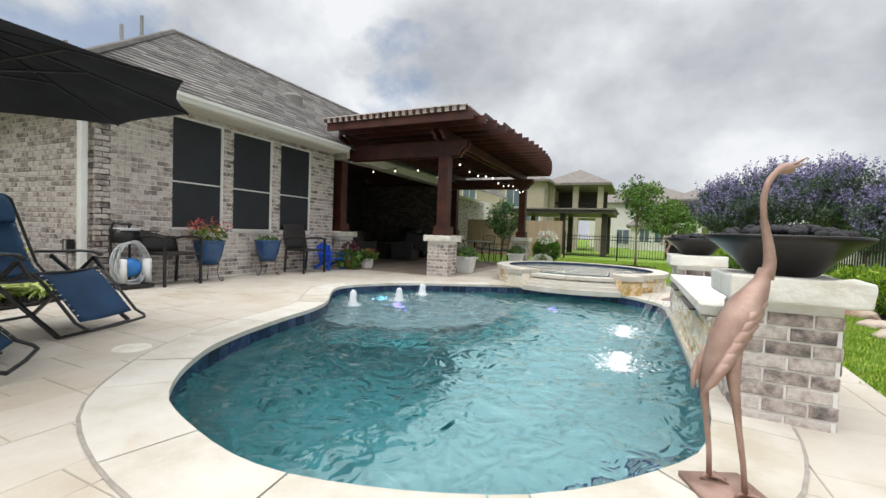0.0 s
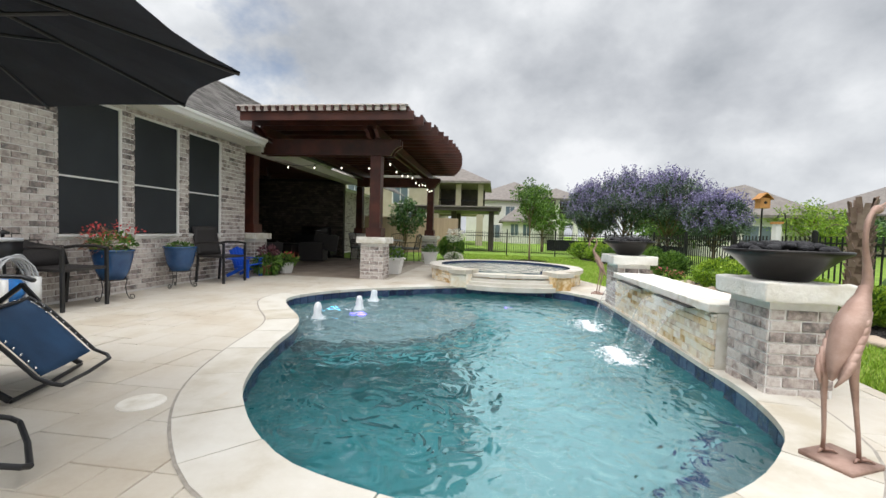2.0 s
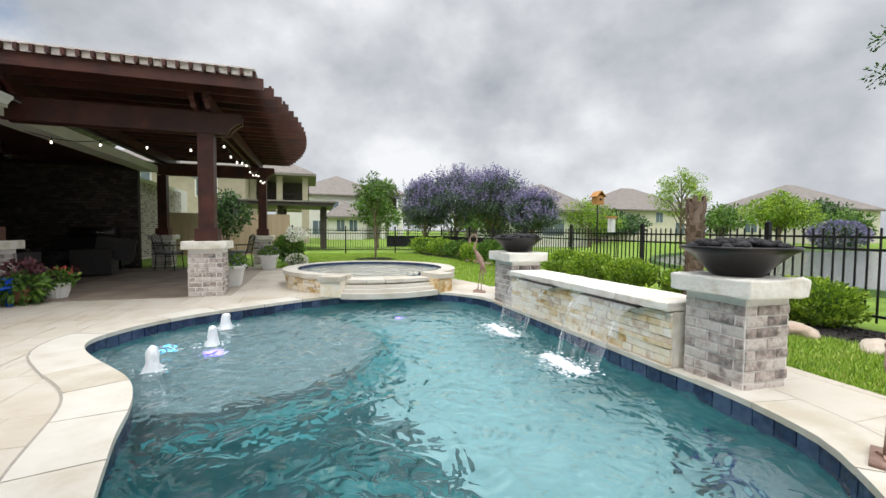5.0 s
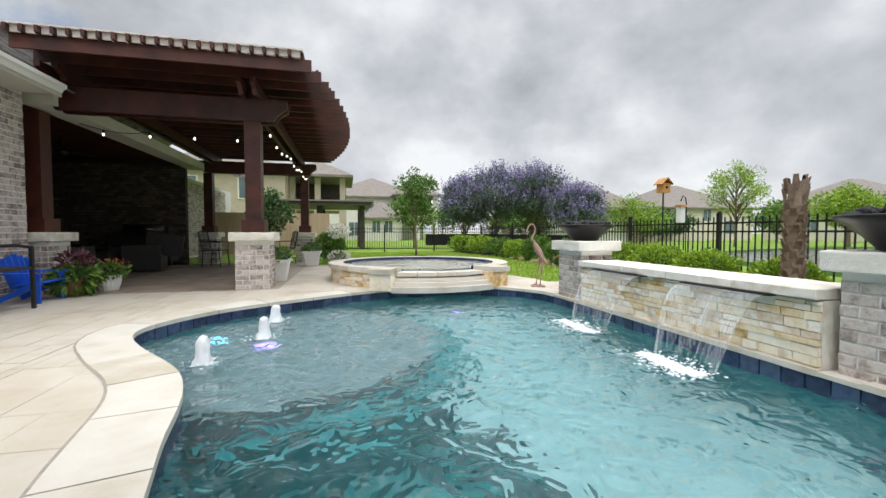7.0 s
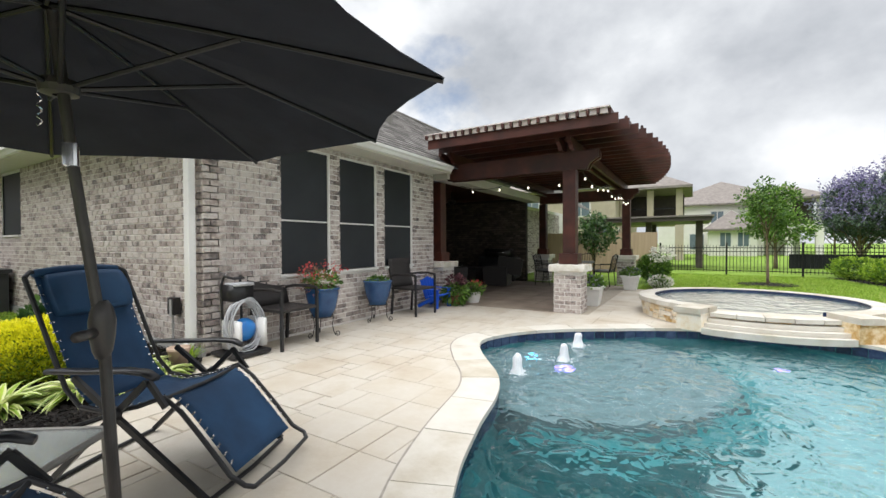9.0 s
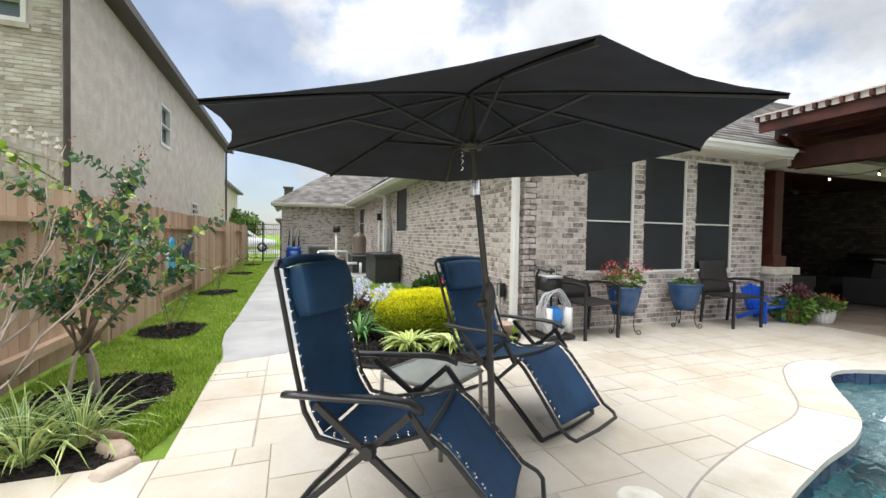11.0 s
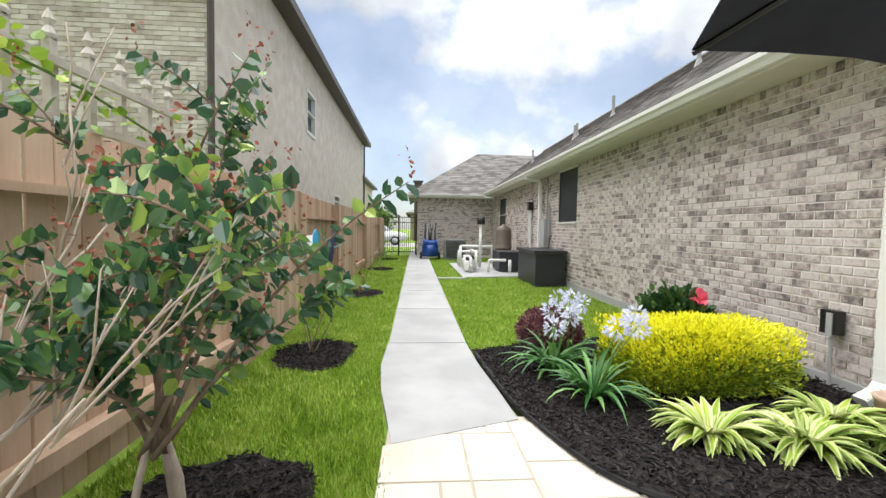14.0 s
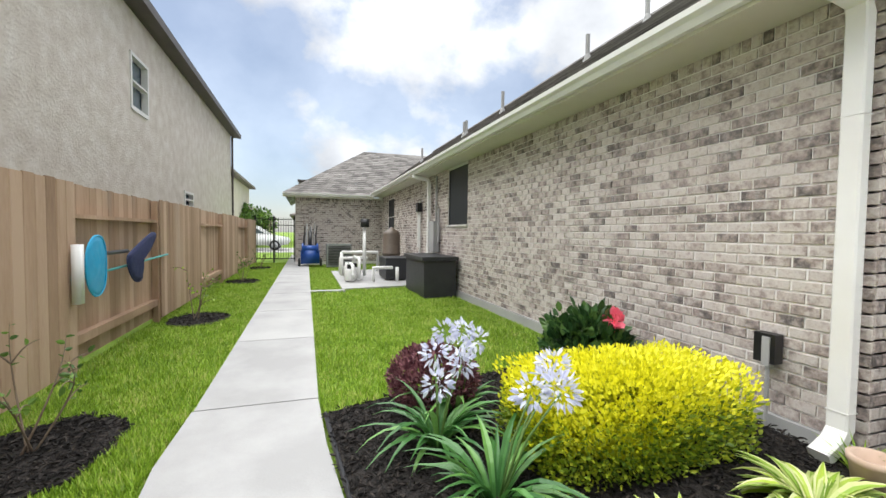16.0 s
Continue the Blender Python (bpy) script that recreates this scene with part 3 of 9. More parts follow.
def wall_boxes(bm, axis, c0, c1, u0, u1, z0, z1, openings=()):
    """A wall between two planes along an axis, with openings (u0, u1, z0, z1) side by side."""
    def add(a, b, lo, hi):
        if b - a < 1e-4 or hi - lo < 1e-4:
            return
        if axis == "x":
            box(bm, a, c0, lo, b, c1, hi)
        else:
            box(bm, c0, a, lo, c1, b, hi)
    us = sorted({u0, u1, *(o[0] for o in openings), *(o[1] for o in openings)})
    zs = sorted({z0, z1, *(o[2] for o in openings), *(o[3] for o in openings)})
    for a, b in zip(us, us[1:]):
        for lo, hi in zip(zs, zs[1:]):
            if not any(o[0] <= a and b <= o[1] and o[2] <= lo and hi <= o[3] for o in openings):
                add(a, b, lo, hi)
    bmesh.ops.remove_doubles(bm, verts=bm.verts, dist=1e-4)


WX, WY = -6.81, 3.14          # outer faces of the window wall and of the side wall
WINS = [(4.21, 5.11, 0.88, 2.69), (5.32, 6.22, 0.88, 2.69), (6.44, 7.32, 0.88, 2.69)]
WALL_H = 2.80
bm = bmesh.new()
wall_boxes(bm, "y", WX - 0.22, WX - 0.024, WY + 0.024, 8.12, -0.1, WALL_H, WINS)
wall_east = whole("wall_east", bm, M_mortar, "mottled grey and brown brick house wall with three windows", "wall", kind="structure")
brick_face(wall_east, (WX - 0.022, WY + 0.014), (WX - 0.022, 8.12), 0.03, WALL_H, (0.0, 5.0, 0.0, 0.80), [(a - WY, b - WY, lo - 0.03, hi) for a, b, lo, hi in WINS], seed=3)
SWINS = [(-14.38, -13.18, 1.50, 2.76), (-21.7, -20.5, 1.2, 2.6)]
bm = bmesh.new()
wall_boxes(bm, "x", WY + 0.024, WY + 0.22, -24.0, WX - 0.024, -0.1, WALL_H + 0.05, SWINS)
wall_south = whole("wall_south", bm, M_mortar, "long mottled brick side wall of the house", "wall", kind="structure")
brick_face(wall_south, (-23.0, WY + 0.022), (WX - 0.015, WY + 0.022), 0.10, WALL_H + 0.05, (13.2, 16.2, 0.3, 2.0), [(a + 23, b + 23, lo - 0.03, hi) for a, b, lo, hi in SWINS], soldier=True, seed=5)
bm = bmesh.new()
box(bm, -23, WY - 0.02, -0.1, WX, WY + 0.03, 0.09)
part("foundation", bm, M_path, wall_south, "grey concrete foundation strip")
bm = bmesh.new()
wall_boxes(bm, "y", -23.2, -23.024, -0.35, WY + 0.02, -0.1, 2.75)
wall_garage = whole("wall_garage", bm, M_mortar, "brown brick wall of the garage wing", "wall", kind="structure")
brick_face(wall_garage, (-23.022, -0.35), (-23.022, WY), 0.10, 2.75, None, (), soldier=True, seed=6)
# unseen solid blocks added so rooms behind the windows stay closed and dark
bm = bmesh.new()
box(bm, -23.4, 3.5, -0.1, -10.75, 13.9, 2.7)
box(bm, -10.74, 3.5, -0.1, -7.2, 8.0, 2.7)
whole("inner_walls", bm, surf("room_blocker_paint", [(0.3, (0.3, 0.28, 0.25)), (0.7, (0.36, 0.34, 0.3))]), "unseen blocks added inside the house to keep out light", "wall", kind="structure")


def window(name, axis, c, u0, u1, z0, z1, out, rails, label, sill=True):
    """A window set in a wall opening, with a dark mesh over it."""
    t = thing(name, (c, (u0 + u1) / 2, z0) if axis == "y" else ((u0 + u1) / 2, c, z0), label, "window", "house windows", "structure")

    def slab(nm, a, b, lo, hi, d0, d1, mat, lab=""):
        bm = bmesh.new()
        lo_c, hi_c = sorted((c + out * d0, c + out * d1))
        if axis == "y":
            box(bm, lo_c, a, lo, hi_c, b, hi)
        else:
            box(bm, a, lo_c, lo, b, hi_c, hi)
        return part(nm, bm, mat, t, lab)
    w = 0.022
    zr = [z0] + list(rails) + [z1]
    for lo, hi in zip(zr, zr[1:]):
        slab("mesh_panel", u0 + w, u1 - w, lo + w / 2, hi - w / 2, -0.075, -0.05, M_screen, "near-black solar screen")
    slab("frame_side", u0, u0 + w, z0, z1, -0.09, -0.035, M_screen)
    slab("frame_side", u1 - w, u1, z0, z1, -0.09, -0.03, M_winframe, "white frame edge")
    slab("frame_top", u0 + w, u1 - w, z1 - w, z1, -0.09, -0.03, M_winframe)
    for z in rails:
        slab("rail", u0 + w, u1 - w, z - 0.011, z + 0.011, -0.074, -0.028, M_winframe)
    if sill:
        slab("window_sill", u0 - 0.02, u1 + 0.02, z0 - 0.035, z0, -0.09, 0.02, M_winframe, "pale sill")


for i, (a, b, lo, hi) in enumerate(WINS):
    window("window_%d" % (i + 1), "y", WX, a, b, lo, hi, 1, (1.63,), "tall house window behind a dark solar screen")
window("window_4", "x", WY, *SWINS[0], -1, (), "small side window behind a dark solar screen")
window("window_5", "x", WY, *SWINS[1], -1, (1.9,), "side window beside the pool equipment")

# roof: slopes, shingle courses, soffit, fascia, gutters
EX, EY, EZ, PITCH = -6.35, 2.70, 2.90, 0.72
D = 3.15
roof = thing("roof", (-12, 6, EZ), "grey-brown asphalt shingle hip roof", "roof", kind="structure")


def slope(name, e0, e1, r0, r1, courses, mat=M_shingle):
    """Overlapping shingle courses from an eave line to a ridge line, as joined tabs."""
    e0, e1, r0, r1 = map(Vector, (e0, e1, r0, r1))
    nrm = (e1 - e0).cross(r0 - e0).normalized()
    if nrm.z < 0:
        nrm = -nrm
    verts, faces = [], []
    r = random.Random(7)
    for k in range(courses):
        f0, f1 = k / courses, (k + 1.06) / courses
        a0, b0 = e0.lerp(r0, f0), e1.lerp(r1, f0)
        a1, b1 = e0.lerp(r0, min(f1, 1)), e1.lerp(r1, min(f1, 1))
        m = max(1, int((b0 - a0).length / 0.33))
        for s in range(m):
            t0, t1 = s / m, (s + 1) / m
            up = nrm * (0.012 + r.uniform(0, 0.005))
            i0 = len(verts)
            q = [a0.lerp(b0, t0) + up, a0.lerp(b0, t1) + up, a1.lerp(b1, t1) + nrm * 0.002, a1.lerp(b1, t0) + nrm * 0.002, a0.lerp(b0, t0) - nrm * 0.01, a0.lerp(b0, t1) - nrm * 0.01]
            verts += [v - roof.location for v in q]
            faces += [(i0, i0 + 1, i0 + 2, i0 + 3), (i0 + 4, i0 + 5, i0 + 1, i0)]
    me = bpy.data.meshes.new(name)
    me.from_pydata([tuple(v) for v in verts], [], faces)
    me.materials.append(mat)
    ob = new(name, me)
    ob.parent = roof
    return ob


RZ = EZ + PITCH * D
apex = (EX - D, EY + D, RZ)
slope("east_slope", (EX, EY, EZ), (EX, 22, EZ), apex, (EX - D, 22, RZ), 26)
slope("south_slope", (-24.5, EY, EZ), (EX, EY, EZ), (-24.5, EY + D, RZ), apex, 26)
slope("north_slope", (-24.5, EY + 2 * D, EZ), (EX - 2 * D, EY + 2 * D, EZ), (-24.5, EY + D, RZ), apex, 10)
slope("west_slope", (EX - 2 * D, EY + 2 * D, EZ), (EX - 2 * D, 22, EZ), apex, (EX - D, 22, RZ), 10)
GX, GY0 = -22.55, -0.80
slope("garage_slope", (GX, GY0, EZ - 0.08), (GX, 5.0, EZ - 0.08), (GX - 3.6, GY0 + 3.6, RZ + 0.1), (GX - 3.6, 6.0, RZ + 0.1), 24)
slope("garage_slope", (-32, GY0, EZ - 0.08), (GX, GY0, EZ - 0.08), (-32, GY0 + 3.6, RZ + 0.1), (GX - 3.6, GY0 + 3.6, RZ + 0.1), 24)
bm = bmesh.new()
tube(bm, [(EX, EY, EZ + 0.02), apex], 0.06, 6)
tube(bm, [apex, (EX - D, 22, RZ)], 0.06, 6)
tube(bm, [apex, (-24.5, EY + D, RZ)], 0.06, 6)
part("ridge_cap", bm, M_shingle, roof)
bm = bmesh.new()
prism(bm, [(EX - 0.04, EY + 0.04), (EX - 0.04, 8.0), (WX - 0.0, 8.0), (WX - 0.0, WY), (-22.9, WY), (-22.9, EY + 0.04)], EZ - 0.13, EZ - 0.10)
box(bm, -23.0, -0.76, EZ - 0.22, -22.6, EY + 0.02, EZ - 0.19)
part("soffit", bm, M_trim, roof, "cream painted soffit")
bm = bmesh.new()
box(bm, EX - 0.035, EY, EZ - 0.14, EX - 0.01, 8.1, EZ + 0.0)
box(bm, -22.5, EY, EZ - 0.14, EX - 0.04, EY + 0.025, EZ + 0.0)
box(bm, -22.6, -0.8, EZ - 0.24, -22.575, EY - 0.02, EZ - 0.08)
part("fascia", bm, M_trim, roof)


def gutter(p0, p1, out):
    prof = [(0.0, 0.0), (0.0, -0.11), (0.06, -0.115), (0.085, -0.07), (0.12, -0.045), (0.125, 0.0), (0.115, 0.0), (0.11, -0.04), (0.06, -0.095), (0.012, -0.10), (0.012, 0.0)]
    bm = bmesh.new()
    rr = [[bm.verts.new((p[0] + out[0] * o, p[1] + out[1] * o, p[2] + h)) for o, h in prof] for p in (p0, p1)]
    for k in range(len(prof)):
        bm.faces.new((rr[0][k], rr[0][(k + 1) % len(prof)], rr[1][(k + 1) % len(prof)], rr[1][k]))
    bm.faces.new(rr[0][::-1])
    bm.faces.new(rr[1])
    part("gutter", bm, M_gutter, roof, "white metal rain gutter")


gutter((EX - 0.008, EY - 0.12, EZ + 0.0), (EX - 0.008, 8.0, EZ + 0.0), (1, 0))
gutter((-22.5, EY - 0.002, EZ + 0.0), (EX + 0.11, EY - 0.002, EZ + 0.0), (0, -1))
gutter((-22.572, -0.8, EZ - 0.08), (-22.572, EY - 0.13, EZ - 0.08), (1, 0))
for x, y, h in ((-11.3, 5.75, 0.5), (-10.5, 5.75, 0.55), (-11.8, 4.9, 0.45), (-14.6, 4.6, 0.5), (-16.4, 4.3, 0.4), (-17.0, 4.6, 0.4), (-20.5, 4.2, 0.5)):
    bm = bmesh.new()
    zz = EZ + PITCH * min(y - EY, D if x < EX - D else min(EX - x, D))
    lathe(bm, [(0.09, zz - 0.05), (0.05, zz + 0.08), (0.04, zz + 0.1), (0.04, zz + h), (0.0, zz + h)], 10, x, y)
    part("vent_pipe", bm, M_path, roof, "grey vent pipe")
bm = bmesh.new()
lathe(bm, [(0.24, 4.02), (0.24, 4.30), (0.17, 4.38), (0.0, 4.40)], 14, -8.2, 8.1)
part("roof_vent", bm, M_shingle, roof, "low round roof vent")


def downspout(x, y, z_top, kick, gutter_at):
    t = thing("downspout", (x, y, 0), "white square downspout strapped to the brick wall", "downspout")
    g = Vector(gutter_at)
    pts = [g, g + Vector((0, 0, -0.07)), Vector((x, y - 0.035, z_top + 0.05)), Vector((x, y, z_top - 0.03)), Vector((x, y, 0.20)), Vector((x + kick[0] * 0.3, y + kick[1] * 0.3, 0.12)), Vector((x + kick[0], y + kick[1], 0.055))]
    bm = bmesh.new()
    prev = None
    side = Vector((1, 0, 0))
    for k, p in enumerate(pts):
        d = (pts[min(k + 1, len(pts) - 1)] - pts[max(k - 1, 0)]).normalized()
        up = side.cross(d).normalized()
        w, h = 0.055, 0.042
        c = 0.010
        ring = [bm.verts.new(p + side * a + up * b) for a, b in ((-w + c, -h), (w - c, -h), (w, -h + c), (w, h - c), (w - c, h), (-w + c, h), (-w, h - c), (-w, -h + c))]
        if prev:
            for q in range(8):
                bm.faces.new((prev[q], prev[(q + 1) % 8], ring[(q + 1) % 8], ring[q]))
        else:
            bm.faces.new(ring)
        prev = ring
    bm.faces.new(prev[::-1])
    part("pipe", bm, M_gutter, t)
    for z in (0.30, 2.02):
        bm = bmesh.new()
        box(bm, x - 0.058, y - 0.045, z, x + 0.058, y + 0.045, z + 0.006)
        part("joint", bm, M_gutter, t)


downspout(WX - 0.10, WY - 0.085, 2.62, (0.0, -0.18), (WX - 0.10, EY - 0.05, EZ - 0.1))
downspout(-15.62, WY - 0.085, 2.62, (0.0, -0.1), (-15.62, EY - 0.05, EZ - 0.1))

# covered patio recess
# the recess's shade is put into these very dark stone and wall colours
M_patio_shade_stone = surf("brown_patio_shade_stone", [(0.2, (0.04, 0.03, 0.025)), (0.6, (0.09, 0.07, 0.055)), (0.9, (0.15, 0.12, 0.10))], scale=8, rough=0.85, island=0.6, bump=0.006, bump_scale=40)
M_patio_shade_wall = surf("patio_shade_panel", [(0.3, (0.012, 0.009, 0.008)), (0.7, (0.03, 0.022, 0.018))], scale=3, rough=0.7)
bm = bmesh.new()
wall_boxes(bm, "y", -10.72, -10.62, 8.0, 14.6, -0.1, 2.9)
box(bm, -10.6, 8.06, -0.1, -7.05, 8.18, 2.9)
wall_patio = whole("wall_patio", bm, M_patio_shade_wall, "back walls of the patio with shade put into their colour", "wall", kind="structure")
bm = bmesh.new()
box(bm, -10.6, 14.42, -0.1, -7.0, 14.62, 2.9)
wall_patio_end = whole("wall_patio_end", bm, M_patio_shade_wall, "brown stone end wall of the patio, darkened to paint in shade", "wall", kind="structure")
brick_face(wall_patio_end, (-10.6, 14.418), (-7.0, 14.418), 0.03, 2.8, None, seed=9, mat=M_patio_shade_stone)
# ceiling takes the dark cedar to paint in the shade under the roof
bm = bmesh.new()
box(bm, -10.6, 8.2, 2.86, -6.96, 14.6, 2.90)
whole("ceiling", bm, M_cedar, "timber patio ceiling with shade put into its dark colour", "ceiling", kind="structure")
bm = bmesh.new()
box(bm, -6.95, 8.26, 2.70, -6.55, 14.6, 2.90)
whole("trim", bm, M_trim, "cream painted patio edge beam", "trim", kind="structure")
bm = bmesh.new()
box(bm, -8.4, 14.64, -0.1, -8.2, 24, 2.9)
wall_far = whole("wall_far_wing", bm, M_mortar, "brick wall of the far wing of the house", "wall", kind="structure")
brick_face(wall_far, (-8.198, 14.7), (-8.198, 23), 0.03, 2.8, None, [(1.2, 2.1, 0.1, 2.4)], seed=10)
window("window_6", "y", -8.17, 15.95, 16.75, 0.2, 2.35, 1, (1.3,), "tall window on the far wing of the house", False)

# ---- raised wall, pillars, spa ----


def brick_pillar(name, x0, y0, x1, y1, zb, cap0, cap1, label, cap_over=0.06, bolster=None):
    t = thing(name, ((x0 + x1) / 2, (y0 + y1) / 2, 0), label, "pillar", "brick pillars")
    bm = bmesh.new()
    box(bm, x0 + 0.024, y0 + 0.024, -0.3, x1 - 0.024, y1 - 0.024, cap0)
    part("core", bm, M_mortar, t)
    for a, b in (((x0 + 0.022, y0 + 0.022), (x1 - 0.022, y0 + 0.022)), ((x1 - 0.022, y0 + 0.022), (x1 - 0.022, y1 - 0.022)), ((x1 - 0.022, y1 - 0.022), (x0 + 0.022, y1 - 0.022)), ((x0 + 0.022, y1 - 0.022), (x0 + 0.022, y0 + 0.022))):
        brick_face(t, a, b, zb, cap0, (-1, 5, -1, 5), seed=int(100 * abs(a[0] + b[1])), unit=0.205)
    bm = bmesh.new()
    box(bm, x0 - cap_over, y0 - cap_over, cap0 - 0.003, x1 + cap_over, y1 + cap_over, cap1)
    bmesh.ops.subdivide_edges(bm, edges=bm.edges, cuts=6, use_grid_fill=True)
    for v in bm.verts:
        v.co += 0.012 * noise.noise_vector(v.co * 9)
    rounded(bm, 0.012, 2)
    part("capstone", bm, M_limestone, t, "rough cream limestone cap", True)
    return t


pillar = brick_pillar("pillar", 0.53, 2.74, 1.00, 3.27, -0.02, 0.655, 0.785, "square brick pillar with limestone cap by the pool")
pillar_far = brick_pillar("pillar", 0.47, 6.15, 0.98, 6.78, -0.02, 0.655, 0.785, "square brick pillar with limestone cap by the pool")


def stones(parent, p0, p1, z0, z1, seed, lo=0.03, hi=0.075, lens=(0.09, 0.34), depth=0.035):
    """Split-face ledgestones in uneven courses, each its own piece."""
    p0, p1 = Vector(p0), Vector(p1)
    d = (p1 - p0).normalized()
    n = Vector((d.y, -d.x))
    L, r, z = (p1 - p0).length, random.Random(seed), z0
    while z < z1 - 0.015:
        h = min(r.uniform(lo, hi), z1 - z)
        u = 0.0
        while u < L - 0.01:
            w = min(r.uniform(*lens), L - u)
            bm = bmesh.new()
            out = depth * r.uniform(0.45, 1.0)
            a, b = p0 + d * (u + 0.003), p0 + d * (u + w - 0.003)
            vs = []
            for q in (a, b):
                for dd in (0, out * r.uniform(0.75, 1.15)):
                    for zz in (z + 0.003, z + h - 0.003):
                        jig = Vector((0, 0, r.uniform(-0.003, 0.003)))
                        vs.append(bm.verts.new(Vector((q.x + n.x * dd, q.y + n.y * dd, zz)) + jig))
            for f in ((0, 1, 3, 2), (4, 6, 7, 5), (2, 3, 7, 6), (0, 2, 6, 4), (1, 5, 7, 3)):
                bm.faces.new([vs[k] for k in f])
            part("ledgestone", bm, M_ledge, parent)
            u += w
        z += h


spill_wall = thing("waterfall_wall", (0.75, 4.7, 0), "raised pool wall of stacked cream ledgestone with stone cap", "wall")
bm = bmesh.new()
box(bm, 0.49, 3.30, -0.3, 0.92, 6.12, 0.455)
part("core", bm, M_limestone, spill_wall)
stones(spill_wall, (0.488, 6.12), (0.488, 3.30), -0.02, 0.45, 21)
y = 3.30
r = random.Random(3)
while y < 6.1:
    e = min(y + r.uniform(0.55, 0.8), 6.12)
    if 6.12 - e < 0.25:
        e = 6.12
    bm = bmesh.new()
    box(bm, 0.42, y + 0.003, 0.46, 0.98, e - 0.003, 0.535)
    bmesh.ops.subdivide_edges(bm, edges=bm.edges, cuts=5, use_grid_fill=True)
    for v in bm.verts:
        v.co += 0.006 * noise.noise_vector(v.co * 11)
    rounded(bm, 0.01, 2)
    part("capstone", bm, M_limestone, spill_wall, "", True)
    y = e

SPA, SR = Vector((-1.13, 9.42)), 1.72
spa = thing("spa", (SPA.x, SPA.y, 0), "round raised spa in cream ledgestone with spillway to the pool", "spa")
bm = bmesh.new()
lathe(bm, [(SR - 0.05, -0.05), (SR - 0.05, 0.245), (SR - 0.24, 0.245), (SR - 0.24, -0.5), (0.0, -0.5)], 56, SPA.x, SPA.y)
part("shell", bm, M_shelf, spa)
SPILL = (radians(-112), radians(-62))
nseg = 34
for k in range(nseg):
    a0, a1 = -math.pi / 2 + k * math.tau / nseg, -math.pi / 2 + (k + 1) * math.tau / nseg
    am = (a0 + a1) / 2
    amn = (am + math.pi) % math.tau - math.pi
    spilled = SPILL[0] < amn < SPILL[1]
    top = 0.25 if not spilled else 0.20
    stones(spa, SPA + (SR - 0.05) * Vector((math.cos(a0), math.sin(a0))), SPA + (SR - 0.05) * Vector((math.cos(a1), math.sin(a1))), 0.0, top, 50 + k, 0.04, 0.1, (0.1, 0.3))
    bm = bmesh.new()
    ro, ri = (SR + 0.03, SR - 0.24) if not spilled else (SR + 0.05, SR - 0.24)
    ring = [(rr * math.cos(a), rr * math.sin(a)) for rr, a in ((ri, a0 + 0.003), (ro, a0 + 0.003), (ro, am), (ro, a1 - 0.003), (ri, a1 - 0.003), (ri, am))]
    z0, z1 = (0.255, 0.33) if not spilled else (0.205, 0.262)
    prism(bm, [(SPA.x + p[0], SPA.y + p[1]) for p in ring], z0, z1)
    rounded(bm, 0.01, 2)
    part("coping_stone", bm, M_coping, spa)
bm = bmesh.new()
a0, a1 = SPILL[1], SPILL[0] + math.tau
band = [[bm.verts.new((SPA.x + (SR - 0.247) * math.cos(a), SPA.y + (SR - 0.247) * math.sin(a), z)) for z in (0.20, 0.325)] for a in [a0 + (a1 - a0) * k / 60 for k in range(61)]]
for q0, q1 in zip(band, band[1:]):
    bm.faces.new((q0[0], q1[0], q1[1], q0[1]))
part("tile_band", bm, M_navy, spa, "dark blue tile band")
for s, (dz, dr) in enumerate(((0.0, 0.30), (0.06, 0.2), (0.12, 0.1))):
    bm = bmesh.new()
    pts = [SPA + (SR + dr - 0.02) * Vector((math.cos(a), math.sin(a))) for a in [SPILL[0] + (SPILL[1] - SPILL[0]) * q / 10 for q in range(11)]]
    pts += [SPA + (SR - 0.04) * Vector((math.cos(a), math.sin(a))) for a in [SPILL[1] + (SPILL[0] - SPILL[1]) * q / 10 for q in range(11)]]
    prism(bm, [(p.x, p.y) for p in pts], -0.03 if s == 0 else dz + 0.003, dz + 0.057)
    rounded(bm, 0.008, 2)
    part("spillway_step", bm, M_coping, spa)
for a in SPILL:
    bm = bmesh.new()
    c = SPA + (SR + 0.03) * Vector((math.cos(a), math.sin(a)))
    t = Vector((-math.sin(a), math.cos(a))) * (1 if a == SPILL[1] else -1)
    n = Vector((math.cos(a), math.sin(a)))
    q = [c - n * 0.2, c + n * 0.26, c + n * 0.26 + t * 0.34, c - n * 0.2 + t * 0.34]
    prism(bm, [(p.x, p.y) for p in q], 0.0, 0.25)
    part("pier", bm, M_ledge, spa)
    bm = bmesh.new()
    q = [c - n * 0.22, c + n * 0.29, c + n * 0.29 + t * 0.37, c - n * 0.22 + t * 0.37]
    prism(bm, [(p.x, p.y) for p in q], 0.253, 0.335)
    rounded(bm, 0.01, 2)
    part("pier_cap", bm, M_coping, spa)
bm = bmesh.new()
bmesh.ops.create_circle(bm, cap_ends=True, segments=48, radius=SR - 0.248, matrix=Matrix.Translation((SPA.x, SPA.y, 0.285)))
ob = whole("spa_water", bm, M_water, "still blue spa water with light ripples", "water", kind="structure")
ob.visible_shadow = False

# ---- pergola ----
pergola = thing("pergola", (-5.2, 11, 0), "dark red stained cedar pergola with curved edge over the patio", "pergola")


def timber(name, p0, p1, w, h, parent=pergola, label="", bev=0.006):
    bm = bmesh.new()
    beam(bm, p0, p1, w, h)
    if bev:
        rounded(bm, bev, 1)
    return part(name, bm, M_cedar, parent, label)


